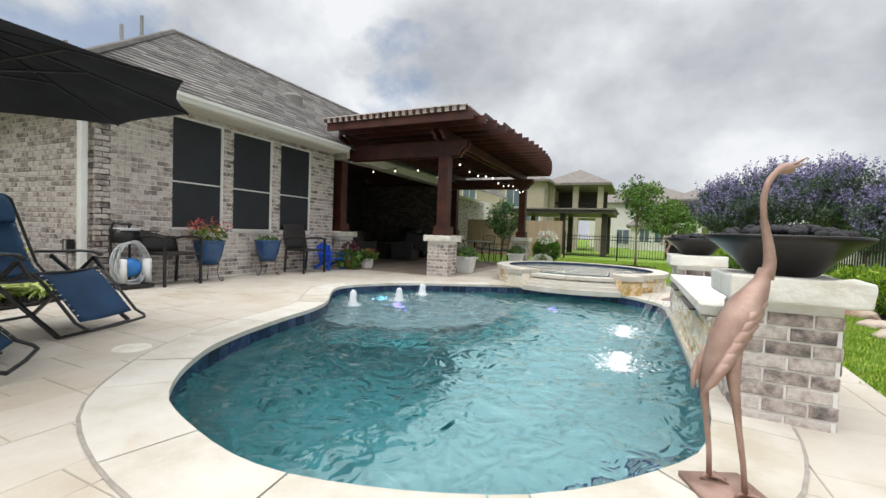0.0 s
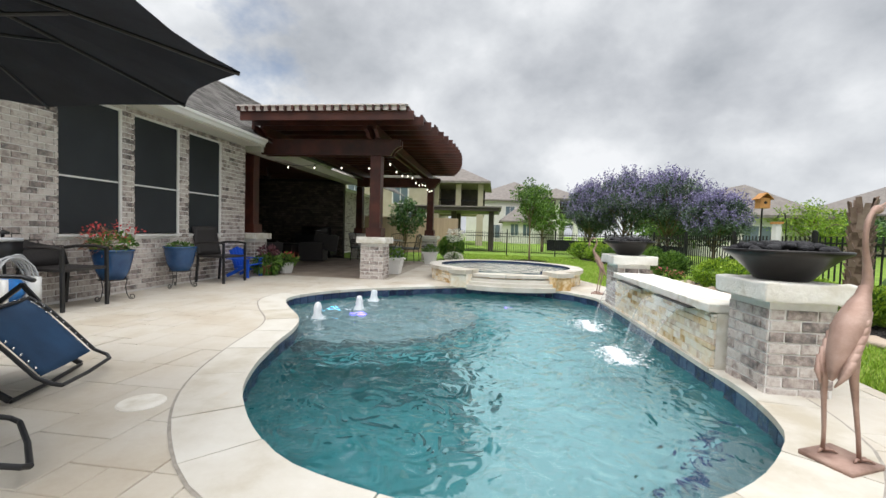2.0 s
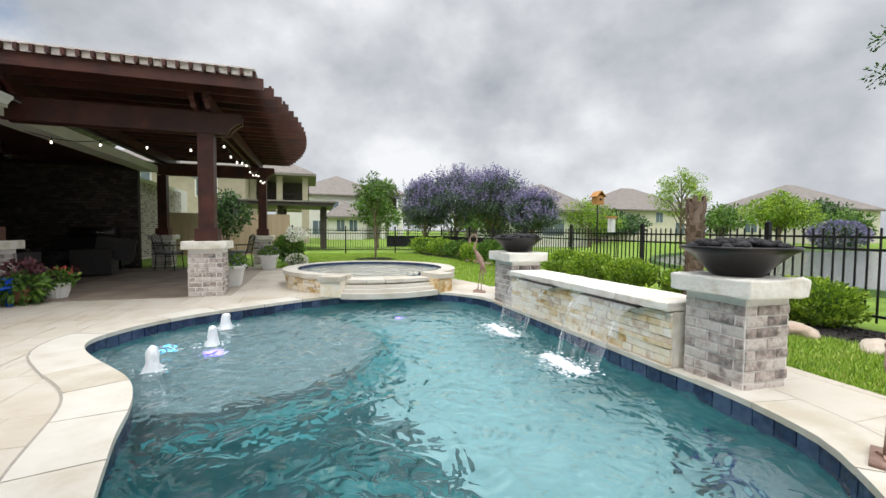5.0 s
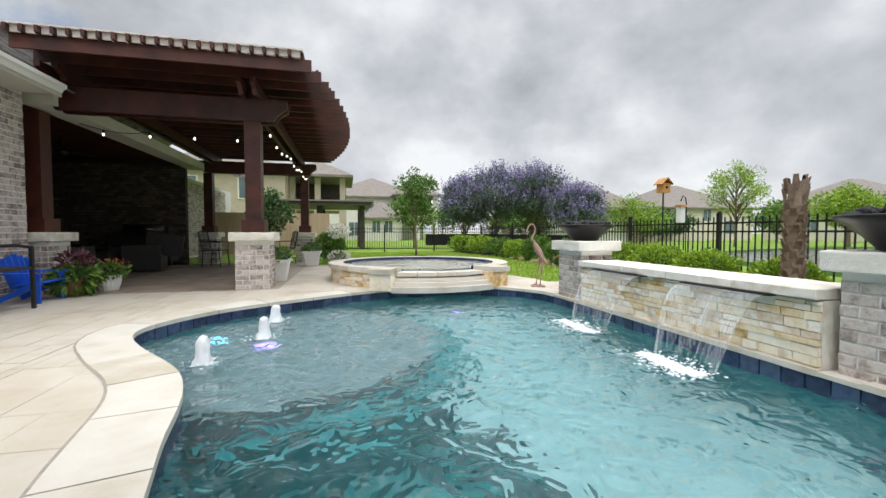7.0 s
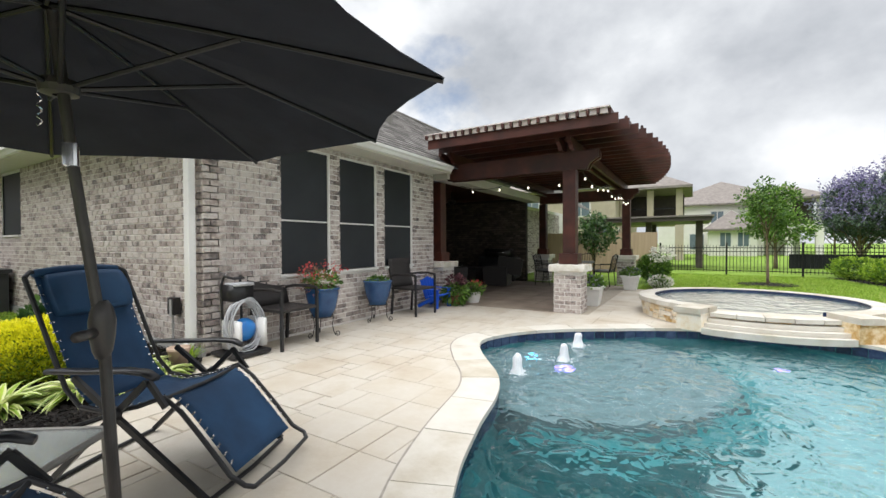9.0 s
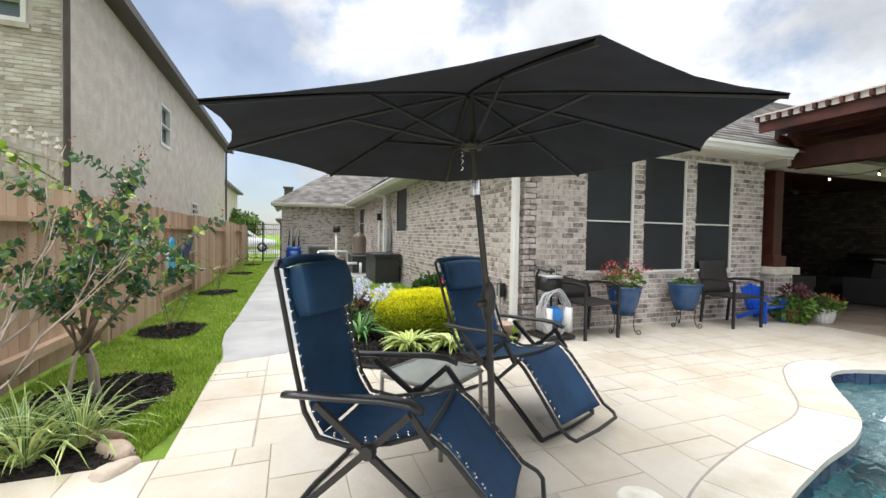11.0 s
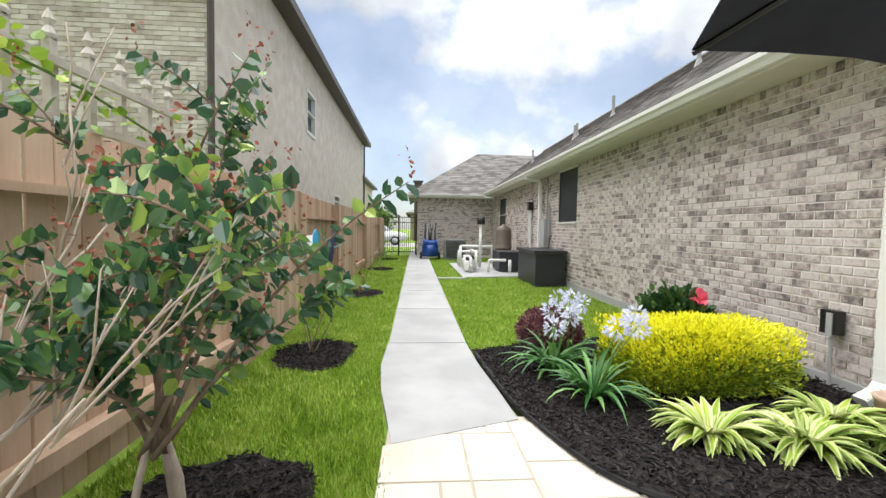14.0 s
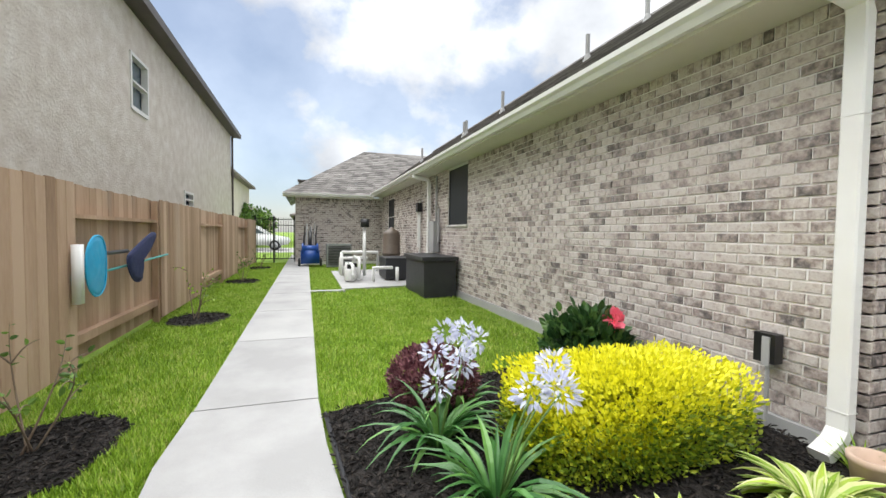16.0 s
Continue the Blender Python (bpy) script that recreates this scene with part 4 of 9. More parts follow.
POSTS = [(-6.95, 8.55), (-3.98, 8.5), (-3.80, 14.85), (-6.55, 15.0)]
for x, y in POSTS:
    timber("post", (x, y, 0.9), (x, y, 2.66), 0.235, 0.235)
    bm = bmesh.new()
    box(bm, x - 0.17, y - 0.17, 0.895, x + 0.17, y + 0.17, 1.10)
    rounded(bm, 0.012, 1)
    part("post_base", bm, M_cedar, pergola)
    brick_pillar("pedestal", x - 0.27, y - 0.27, x + 0.27, y + 0.27, 0.0, 0.765, 0.895, "brick pedestal with limestone cap under a pergola post", 0.055)


def tail_beam(p0, p1, w, h, ends=(True, True)):
    """A beam with shaped tails: the underside steps up towards each end."""
    p0, p1 = Vector(p0), Vector(p1)
    d = (p1 - p0).normalized()
    a = d.cross(Vector((0, 0, 1)))
    L = (p1 - p0).length
    prof = [(0, h / 2), (0, h * 0.1), (0.06, 0.0), (0.14, -h * 0.18), (0.2, -h / 2)]
    prof = prof + [(L - u, z) for u, z in prof[::-1]]
    bm = bmesh.new()
    rr = [[bm.verts.new(p0 + d * u + Vector((0, 0, z)) + a * s * w / 2) for u, z in prof] for s in (-1, 1)]
    bm.faces.new(rr[0])
    bm.faces.new(rr[1][::-1])
    for k in range(len(prof)):
        bm.faces.new((rr[0][k], rr[1][k], rr[1][(k + 1) % len(prof)], rr[0][(k + 1) % len(prof)]))
    return part("beam", bm, M_cedar, pergola)


for y in (8.5, 14.85):
    tail_beam((-6.8, y - 0.1, 2.83), (-3.45, y - 0.1, 2.83), 0.07, 0.34)
    tail_beam((-6.8, y + 0.1, 2.83), (-3.45, y + 0.1, 2.83), 0.07, 0.34)
for x in (-6.45, -3.98):
    for dx in (-0.1, 0.1):
        tail_beam((x + dx, 7.95, 3.10), (x + dx, 15.5, 3.10), 0.07, 0.2)
    for y in (8.5, 14.85):
        timber("king_block", (x, y, 2.70), (x, y, 3.2), 0.12, 0.12)
Y0, Y1 = 7.62, 15.6


def bow(y):
    """Where the pergola's curved outer edge lies."""
    f = (y - Y0) / (Y1 - Y0)
    return -3.14 + 0.57 * math.sin(math.pi * min(max(f, 0), 1)) ** 0.9


n_j = 20
for k in range(n_j):
    y = Y0 + (Y1 - Y0) * k / (n_j - 1)
    timber("joist", (-6.62, y, 3.295), (bow(y) + 0.13, y, 3.295), 0.045, 0.17)
n_p = 24
for k in range(n_p):
    x = -6.6 + k * 0.165
    ys = [y for y in [Y0 + (Y1 - Y0) * q / 80 for q in range(81)] if bow(y) > x]
    if len(ys) > 2:
        timber("purlin", (x, ys[0] - 0.13, 3.424), (x, ys[-1] + 0.13, 3.424), 0.042, 0.086, bev=0)
# the clear sheet stops where the curve begins; a pale closure strip shows between the purlin ends
bm = bmesh.new()
box(bm, -6.66, Y0 - 0.11, 3.470, -3.12, Y1 + 0.11, 3.492)
part("roof_panel", bm, M_cover, pergola, "corrugated translucent roof sheet")
for k in range(n_p - 3):
    bm = bmesh.new()
    x = -6.6 + k * 0.165
    box(bm, x + 0.024, Y0 - 0.07, 3.384, x + 0.141, Y0 - 0.045, 3.468)
    part("closure_strip", bm, M_cover, pergola)

# ---- plants: helpers ----


def raw(name, verts, faces, mats, parent=None, label="", category="", group="", kind="", mat_index=None, smooth=False):
    me = bpy.data.meshes.new(name)
    me.from_pydata(verts, [], faces)
    for m in (mats if isinstance(mats, (list, tuple)) else [mats]):
        me.materials.append(m)
    if mat_index is not None:
        me.polygons.foreach_set("material_index", mat_index)
    if smooth:
        me.polygons.foreach_set("use_smooth", [True] * len(me.polygons))
    ob = new(name, me)
    ob.parent = parent
    return tagged(ob, label, category, group, kind)


def leaves_mesh(rng, pos, size, axis=None, spread=1.0, aspect=0.5, fold=0.25, droop=0.0):
    """Folded pointed leaves: vertices and faces for an array of places. axis: the way each leaf points, before a random turn."""
    n = len(pos)
    d = rng.normal(size=(n, 3))
    d /= np.linalg.norm(d, axis=1)[:, None]
    if axis is not None:
        d = axis + spread * d
        d /= np.linalg.norm(d, axis=1)[:, None]
    d[:, 2] -= droop
    side = np.cross(d, rng.normal(size=(n, 3)))
    side /= np.linalg.norm(side, axis=1)[:, None] + 1e-9
    up = np.cross(side, d)
    s = size * rng.uniform(0.65, 1.3, n)[:, None]
    base, tip = pos, pos + d * s
    half, lift = side * s * aspect * 0.5, up * s * fold * 0.3
    a, b = pos + d * s * 0.28, pos + d * s * 0.66
    v = np.stack([base, a + half * 0.9 + lift, b + half * 0.85 + lift, tip, b - half * 0.85 + lift, a - half * 0.9 + lift], 1).reshape(-1, 3)
    f = np.arange(n)[:, None] * 6
    faces = np.concatenate([f + np.array([[0, 1, 2, 3]]), f + np.array([[0, 3, 4, 5]])], 1).reshape(-1, 4)
    return v, faces


def leaf_part(name, v, f, mat, parent, label=""):
    return raw(name, v.tolist(), f.tolist(), mat, parent, label)


def strap(verts, faces, base, azim, length, width, rise, curl, n=6):
    """A strap leaf that rises and bends over."""
    d, s = Vector((math.cos(azim), math.sin(azim), 0)), Vector((-math.sin(azim), math.cos(azim), 0))
    p, a = Vector(base), rise
    i0 = len(verts)
    for k in range(n + 1):
        t = k / n
        w = width * (0.55 + 0.9 * t if t < 0.5 else 2.0 * (1.02 - t)) * 0.5
        up = Vector((0, 0, 1)) * math.cos(a) - d * math.sin(a)
        verts += [tuple(p - s * w + up * w * 0.5), tuple(p), tuple(p + s * w + up * w * 0.5)]
        if k < n:
            b = i0 + 3 * k
            faces += [(b, b + 1, b + 4, b + 3), (b + 1, b + 2, b + 5, b + 4)]
        p = p + (d * math.cos(a) + Vector((0, 0, 1)) * math.sin(a)) * length / n
        a -= curl / n


def shell_points(rng, n, c, r, lo=0.75):
    d = rng.normal(size=(n, 3))
    d /= np.linalg.norm(d, axis=1)[:, None]
    return np.array(c) + d * np.array(r) * rng.uniform(lo, 1.0, n)[:, None] ** 0.5, d


M_leaf_myrtle = leafy("myrtle_leaf", [(0.1, (0.032, 0.085, 0.048)), (0.55, (0.065, 0.15, 0.065)), (0.88, (0.15, 0.28, 0.075)), (0.97, (0.34, 0.46, 0.09))], 0.24, 0.3)
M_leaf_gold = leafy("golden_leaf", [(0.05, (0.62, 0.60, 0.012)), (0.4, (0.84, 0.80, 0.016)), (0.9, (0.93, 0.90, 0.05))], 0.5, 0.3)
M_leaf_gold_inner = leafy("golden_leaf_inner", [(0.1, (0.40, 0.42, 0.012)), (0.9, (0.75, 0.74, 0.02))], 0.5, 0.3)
M_leaf_dark = leafy("dark_leaf", [(0.1, (0.02, 0.06, 0.018)), (0.6, (0.055, 0.125, 0.035)), (0.95, (0.12, 0.22, 0.055))], 0.35, 0.2)
M_leaf_mid = leafy("green_leaf", [(0.1, (0.05, 0.115, 0.02)), (0.6, (0.12, 0.23, 0.035)), (0.95, (0.21, 0.35, 0.06))], 0.45, 0.3)
M_leaf_bright = leafy("bright_green_leaf", [(0.1, (0.12, 0.22, 0.02)), (0.6, (0.28, 0.44, 0.035)), (0.95, (0.45, 0.58, 0.07))], 0.45, 0.3)
M_leaf_burgundy = leafy("burgundy_leaf", [(0.1, (0.06, 0.018, 0.026)), (0.6, (0.16, 0.055, 0.07)), (0.95, (0.31, 0.14, 0.15))], 0.45, 0.2)
M_leaf_strap = leafy("strap_leaf", [(0.1, (0.035, 0.12, 0.028)), (0.6, (0.08, 0.22, 0.05)), (0.95, (0.17, 0.34, 0.08))], 0.35, 0.2)
M_leaf_pale = leafy("cream_leaf_edge", [(0.1, (0.42, 0.50, 0.15)), (0.6, (0.62, 0.67, 0.28)), (0.95, (0.75, 0.77, 0.42))], 0.45, 0.3)
M_petal_blue = leafy("pale_blue_petal", [(0.1, (0.55, 0.57, 0.76)), (0.9, (0.82, 0.84, 0.92))], 0.6, 0.4)
M_petal_purple = leafy("purple_petal", [(0.1, (0.15, 0.13, 0.26)), (0.6, (0.255, 0.23, 0.40)), (0.9, (0.38, 0.35, 0.53))], 0.7, 0.25)
M_petal_pink = leafy("pink_petal", [(0.1, (0.85, 0.12, 0.20)), (0.9, (0.92, 0.26, 0.33))], 0.5, 0.3)
M_petal_red = leafy("red_petal", [(0.1, (0.55, 0.05, 0.05)), (0.9, (0.80, 0.16, 0.16))], 0.5, 0.3)
M_petal_white = leafy("white_petal", [(0.1, (0.75, 0.72, 0.66)), (0.9, (0.88, 0.86, 0.82))], 0.5, 0.3)
M_stem = surf("bark", [(0.2, (0.11, 0.075, 0.05)), (0.5, (0.20, 0.145, 0.10)), (0.8, (0.30, 0.235, 0.18))], scale=12, rough=0.9, bump=0.004, bump_scale=60)
M_stem_pale = surf("pale_bare_twig", [(0.2, (0.34, 0.27, 0.21)), (0.8, (0.52, 0.44, 0.37))], scale=12, rough=0.9)
M_stem_red = surf("red_young_stem", [(0.2, (0.20, 0.05, 0.03)), (0.8, (0.34, 0.11, 0.06))], scale=12, rough=0.7)
M_stem_green = surf("green_stem", [(0.2, (0.07, 0.14, 0.03)), (0.8, (0.13, 0.22, 0.05))], scale=12, rough=0.6)
M_blade = leafy("grass_blade", [(0.05, (0.13, 0.23, 0.016)), (0.45, (0.26, 0.42, 0.03)), (0.8, (0.38, 0.53, 0.06)), (0.97, (0.52, 0.53, 0.16))], 0.5, 0.3)
M_chip = surf("mulch_chip", [(0.1, (0.004, 0.0035, 0.003)), (0.6, (0.016, 0.013, 0.011)), (0.93, (0.05, 0.04, 0.033))], scale=30, rough=0.95, island=0.9)

# ---- lawns and beds ----


def lawn(rng, x0, y0, x1, y1, per_m2, height, keep=None):
    n = int((x1 - x0) * (y1 - y0) * per_m2)
    x, y = rng.uniform(x0, x1, n), rng.uniform(y0, y1, n)
    if keep is not None:
        k = keep(x, y)
        x, y = x[k], y[k]
    n = len(x)
    a = rng.uniform(0, math.tau, n)
    h = height * rng.uniform(0.5, 1.25, n) * (1 + 0.3 * np.sin(x * 5.1 + 1.3 * np.sin(y * 3)) * np.sin(y * 4.3))
    w = rng.uniform(0.0035, 0.007, n) * (1 + height * 4)
    lean = rng.uniform(0.1, 0.9, n) * h
    base = np.stack([x, y, np.full(n, -0.046)], 1)
    side = np.stack([np.cos(a), np.sin(a), np.zeros(n)], 1) * w[:, None]
    out = np.stack([-np.sin(a) * lean, np.cos(a) * lean, h], 1)
    v = np.stack([base - side, base + side, base + out], 1).reshape(-1, 3)
    return v


def in_any(polys):
    def test(x, y):
        k = np.ones(len(x), bool)
        for poly in polys:
            c = np.zeros(len(x), bool)
            m = len(poly)
            for i in range(m):
                (ax, ay), (bx, by) = poly[i], poly[i - 1]
                hit = ((ay > y) != (by > y)) & (x < (bx - ax) * (y - ay) / (by - ay + 1e-12) + ax)
                c ^= hit
            k &= ~c
        return k
    return test


BED = spline([(-8.40, 0.19), (-7.4, 0.265), (-6.84, 0.35), (-6.17, 0.58), (-5.86, 0.95), (-5.73, 1.38), (-5.74, 1.80), (-5.88, 2.24), (-6.25, 2.70), (-6.70, 3.05)], 6, False)
BED = [(p.x, p.y) for p in BED] + [(-9.35, 3.12), (-9.0, 2.3), (-8.75, 1.2)]
RINGS = [((-5.85, -1.36), 0.62), ((-8.4, -1.45), 0.52), ((-12.4, -1.47), 0.5), ((-17.3, -1.5), 0.5), ((-21.5, -1.5), 0.45)]


def ring_poly(c, r, seed, n=22):
    q = random.Random(seed)
    return [(c[0] + r * math.cos(k * math.tau / n) * q.uniform(0.92, 1.08), c[1] + 0.8 * r * math.sin(k * math.tau / n) * q.uniform(0.92, 1.08)) for k in range(n)]


RING_POLYS = [ring_poly(c, r, i) for i, (c, r) in enumerate(RINGS)]
CORNER_BED = [(-4.63, -0.80), (-4.74, -0.82), (-5.02, -1.12), (-5.30, -1.55), (-5.44, -1.94), (-5.86, -3.3), (-4.63, -3.3)]
FAR_BED = [(2.95, -6), (3.05, 2.2), (3.0, 3.6), (2.75, 4.5), (2.7, 6.5), (3.2, 9.5), (3.3, 12.5), (3.3, 15.6), (2.7, 18), (2.2, 20.8), (3.95, 20.8), (3.95, -6)]
rng = np.random.default_rng(5)
PAD = [(-15.1, 0.85), (-15.5, 3.1), (-20.2, 3.1), (-19.6, 0.85)]
clear_of = in_any([BED, CORNER_BED, PAD] + RING_POLYS)
blades = [
    lawn(rng, -9.5, -2.06, -4.7, -0.55, 15000, 0.05, lambda x, y: clear_of(x, y) & (y < np.interp(x, [-9.5, -8.0, -7.0, -6.5, -6.1, -5.2, -4.7], [-0.75, -0.77, -0.66, -0.60, -0.58, -0.66, -0.78]))),
    lawn(rng, -15, -2.06, -9.5, -0.75, 6000, 0.05, clear_of),
    lawn(rng, -24, -2.06, -15, -0.75, 2500, 0.055, clear_of),
    lawn(rng, -13, 0.17, -8.3, 3.05, 6500, 0.05, clear_of),
    lawn(rng, -22.8, 0.17, -13, 3.05, 2200, 0.055, clear_of),
    lawn(rng, 1.3, 0.4, 3.1, 8.0, 6000, 0.055, lambda x, y: in_any([FAR_BED])(x, y) & (x > np.interp(y, [0, 2.0, 3.3, 7.0, 9.0], [1.31, 1.42, 1.52, 1.22, 0.98]))),
    lawn(rng, -3.3, 8.0, 3.3, 20.8, 1100, 0.06, lambda x, y: in_any([FAR_BED])(x, y) & (x > np.interp(y, [8, 9, 11.6, 13.4], [1.1, 0.98, 0.25, -3.5]))),
]
v = np.concatenate(blades)
f = np.arange(len(v)).reshape(-1, 3)
me = bpy.data.meshes.new("grass_blades")
me.from_pydata(v.tolist(), [], f.tolist())
me.materials.append(M_blade)
tagged(new("grass_blades", me), "mown bright green lawn grass", "grass", "", "stuff")


def mulch(name, poly, z, label, per_m2=2200, seed=1):
    """A bed of dark mulch with a slight crown and loose chips."""
    bm = bmesh.new()
    prism(bm, poly, -0.06, z)
    bed = whole(name, bm, M_mulch_base, label, "mulch bed", kind="structure")
    r = np.random.default_rng(seed)
    xs, ys = [p[0] for p in poly], [p[1] for p in poly]
    n = int((max(xs) - min(xs)) * (max(ys) - min(ys)) * per_m2)
    x, y = r.uniform(min(xs), max(xs), n), r.uniform(min(ys), max(ys), n)
    k = ~in_any([poly])(x, y)
    x, y = x[k], y[k]
    n = len(x)
    d = r.normal(size=(n, 3)) * np.array([1, 1, 0.35])
    pos = np.stack([x, y, np.full(n, z) + r.uniform(0, 0.022, n)], 1)
    vv, ff = leaves_mesh(r, pos, 0.042, d, 0.1, 0.3, 0.4)
    raw("mulch_chips", vv.tolist(), ff.tolist(), M_chip, bed, "", "", "", "stuff")
    return bed


mulch("flower_bed", BED, 0.018, "kidney-shaped flower bed of dark mulch with black edging", 3000)
for i, poly in enumerate(RING_POLYS):
    mulch("mulch_ring", poly, -0.012, "round ring of dark mulch in the lawn", 3000 if i < 2 else 1200, i)
mulch("corner_bed", CORNER_BED, -0.01, "corner bed of dark mulch by the fence", 2000, 9)
mulch("long_bed", FAR_BED, -0.02, "long mulch bed along the iron fence", 350, 11)
bm = bmesh.new()
edge_pts = [(x, y, 0.02) for x, y in BED[:55]]
tube(bm, edge_pts, 0.016, 6)
whole("bed_edging", bm, M_iron, "black plastic edging round the flower bed", "edging")

# ---- wooden fence ----
fence = thing("wooden_fence", (-12, -2.05, 0), "brown cedar privacy fence with alternating panels", "fence")
SECTIONS = [-5.52, -7.85, -10.05, -12.40, -14.85, -17.2, -19.6, -22.0, -24.4]
BOARDS = {}
for k, (a, b) in enumerate(zip(SECTIONS, SECTIONS[1:])):
    front = k % 2 == 1
    fresh_lit = k == 0
    y = -1.965 if front else -2.075
    n = round((a - b) / 0.142)
    for i in range(n):
        w = (a - b) / n
        key = (i % 5, fresh_lit)
        if key not in BOARDS:
            bm = bmesh.new()
            hh = 1.72 + random.Random(i % 5).uniform(-0.006, 0.006)
            box(bm, -0.0685, -0.009, 0.0, 0.0685, 0.009, hh)
            bmesh.ops.bevel(bm, geom=[e for e in bm.edges if abs(e.verts[0].co.z - e.verts[1].co.z) > 1], offset=0.004, segments=1, affect="EDGES")
            BOARDS[key] = mesh_of("board", bm, M_fence_new_lit if fresh_lit else M_fence)
        ob = piece("board", BOARDS[key], fence, Vector((a - (i + 0.5) * w, y, 0.03)) - fence.location)
        ob.rotation_euler = (0, random.Random(i + 50 * k).uniform(-0.004, 0.004), 0)
    bm = bmesh.new()
    box(bm, b - 0.05, -2.06, -0.05, b + 0.05, -1.98, 1.73)
    part("fence_post", bm, M_fence_new_lit if fresh_lit else M_fence, fence)
    if not front:
        for z0 in (0.22, 1.42):
            bm = bmesh.new()
            box(bm, b + 0.052, -2.064, z0, a - 0.052, -1.985, z0 + 0.09 if z0 < 1 else z0 + 0.04)
            part("fence_rail", bm, M_fence_new_lit if fresh_lit else M_fence, fence)

corner = Vector((-5.47, -2.02))
away = Vector((-0.33, -0.944)).normalized()
for i in range(26):
    p = corner + away * (0.12 + i * 0.145)
    ob = piece("board", BOARDS[(i % 5, True)], fence, Vector((p.x, p.y, 0.03)) - fence.location, math.atan2(away.y, away.x))
    ob.rotation_euler[0] = random.Random(i + 900).uniform(-0.004, 0.004)
bm = bmesh.new()
box(bm, -5.53, -2.08, -0.05, -5.42, -1.97, 1.80)
part("fence_post", bm, M_fence_new_lit, fence)

# ---- neighbour's two-storey house ----
nb = thing("neighbour_house", (-19, -7, 0), "tan two-storey neighbour house with dark trim", "house")
NB_E = [(-5.02, -3.98, 4.72, 5.08)]
bm = bmesh.new()
wall_boxes(bm, "y", -10.7, -10.5, -13, -3.5, 0, 6.2, NB_E)
wall_e = part("wall", bm, M_stucco_brick, nb, "tan brick end wall")
verts, faces = [], []
r = random.Random(2)
for k in range(76):
    z = 0.9 + k * 0.0695
    u = -13 - (0.12 if k % 2 else 0)
    while u < -3.52:
        e = min(u + 0.232, -3.5)
        s = max(u + 0.008, -13)
        u += 0.24
        if any(z + 0.06 > o[2] and z < o[3] and e > o[0] and s < o[1] for o in NB_E):
            continue
        i0, xx = len(verts), -10.488 + r.uniform(-0.004, 0.004)
        verts += [(xx, s, z), (xx, e, z), (xx, e, z + 0.06), (xx, s, z + 0.06), (-10.5, s, z), (-10.5, e, z), (-10.5, e, z + 0.06), (-10.5, s, z + 0.06)]
        faces += [(i0, i0 + 1, i0 + 2, i0 + 3), (i0, i0 + 4, i0 + 5, i0 + 1), (i0 + 3, i0 + 2, i0 + 6, i0 + 7)]
M_nb_brick = surf("tan_brick", [(0.1, (0.34, 0.285, 0.245)), (0.35, (0.46, 0.405, 0.36)), (0.6, (0.55, 0.50, 0.455)), (0.9, (0.63, 0.585, 0.55))], scale=6, rough=0.95, bump=0.005, bump_scale=50, island=0.7, fine=0.2)
ob = raw("bricks", [(x + 19, y + 7, z) for x, y, z in verts], faces, M_nb_brick, nb, "", "", "", "stuff")
NB_N = [(-16.97, -15.98, 3.95, 5.10), (-21.0, -20.0, 2.05, 2.50)]
bm = bmesh.new()
wall_boxes(bm, "x", -3.7, -3.5, -28.4, -10.72, 0, 6.2, NB_N)
part("wall", bm, M_stucco, nb, "rough tan rendered side wall")
bm = bmesh.new()
box(bm, -28.4, -13.2, 0, -28.2, -3.72, 6.2)
part("wall", bm, M_stucco, nb)
for a, b, lo, hi in NB_N:
    w = new("window")
    w.parent = nb
    w.location = Vector(((a + b) / 2, -3.5, lo)) - nb.location
    bm = bmesh.new()
    box(bm, a, -3.64, lo, b, -3.62, hi)
    part("pane", bm, M_glass, w)
    for q in ((a - 0.03, lo - 0.03, a + 0.04, hi + 0.03), (b - 0.04, lo - 0.03, b + 0.03, hi + 0.03), (a + 0.042, hi - 0.04, b - 0.042, hi + 0.03), (a + 0.042, lo - 0.05, b - 0.042, lo + 0.04), (a + 0.042, (lo + hi) / 2 - 0.02, b - 0.042, (lo + hi) / 2 + 0.02)):
        bm = bmesh.new()
        box(bm, q[0], -3.60, q[1], q[2], -3.47, q[3])
        part("frame", bm, M_winframe, w)
w = new("window")
w.parent = nb
w.location = Vector((-10.5, -4.5, 4.72)) - nb.location
bm = bmesh.new()
box(bm, -10.64, -5.02, 4.72, -10.62, -3.98, 5.08)
part("pane", bm, M_glass, w)
for q in ((-5.05, 4.69, -4.98, 5.11), (-4.02, 4.69, -3.95, 5.11), (-4.978, 5.04, -4.022, 5.11), (-4.978, 4.69, -4.022, 4.76), (-4.53, 4.762, -4.47, 5.038)):
    bm = bmesh.new()
    box(bm, -10.6, q[0], q[1], -10.46, q[2], q[3])
    part("frame", bm, M_winframe, w)
bm = bmesh.new()
box(bm, -10.6, -5.1, 4.60, -10.44, -3.9, 4.68)
part("sill", bm, M_nb_brick, w)
bm = bmesh.new()
EV = [(-29, -13.6), (-10.05, -13.6), (-10.05, -3.2), (-29, -3.2)]
top = [(-24, -8.3), (-15, -8.3)]
vs = [bm.verts.new((x, y, 6.22)) for x, y in EV] + [bm.verts.new((x, y, 9.6)) for x, y in top]
for fc in ((0, 1, 5, 4), (1, 2, 5), (2, 3, 4, 5), (3, 0, 4)):
    bm.faces.new([vs[i] for i in fc])
part("roof", bm, M_shingle, nb)
bm = bmesh.new()
box(bm, -29, -3.5, 6.02, -10.05, -3.21, 6.05)
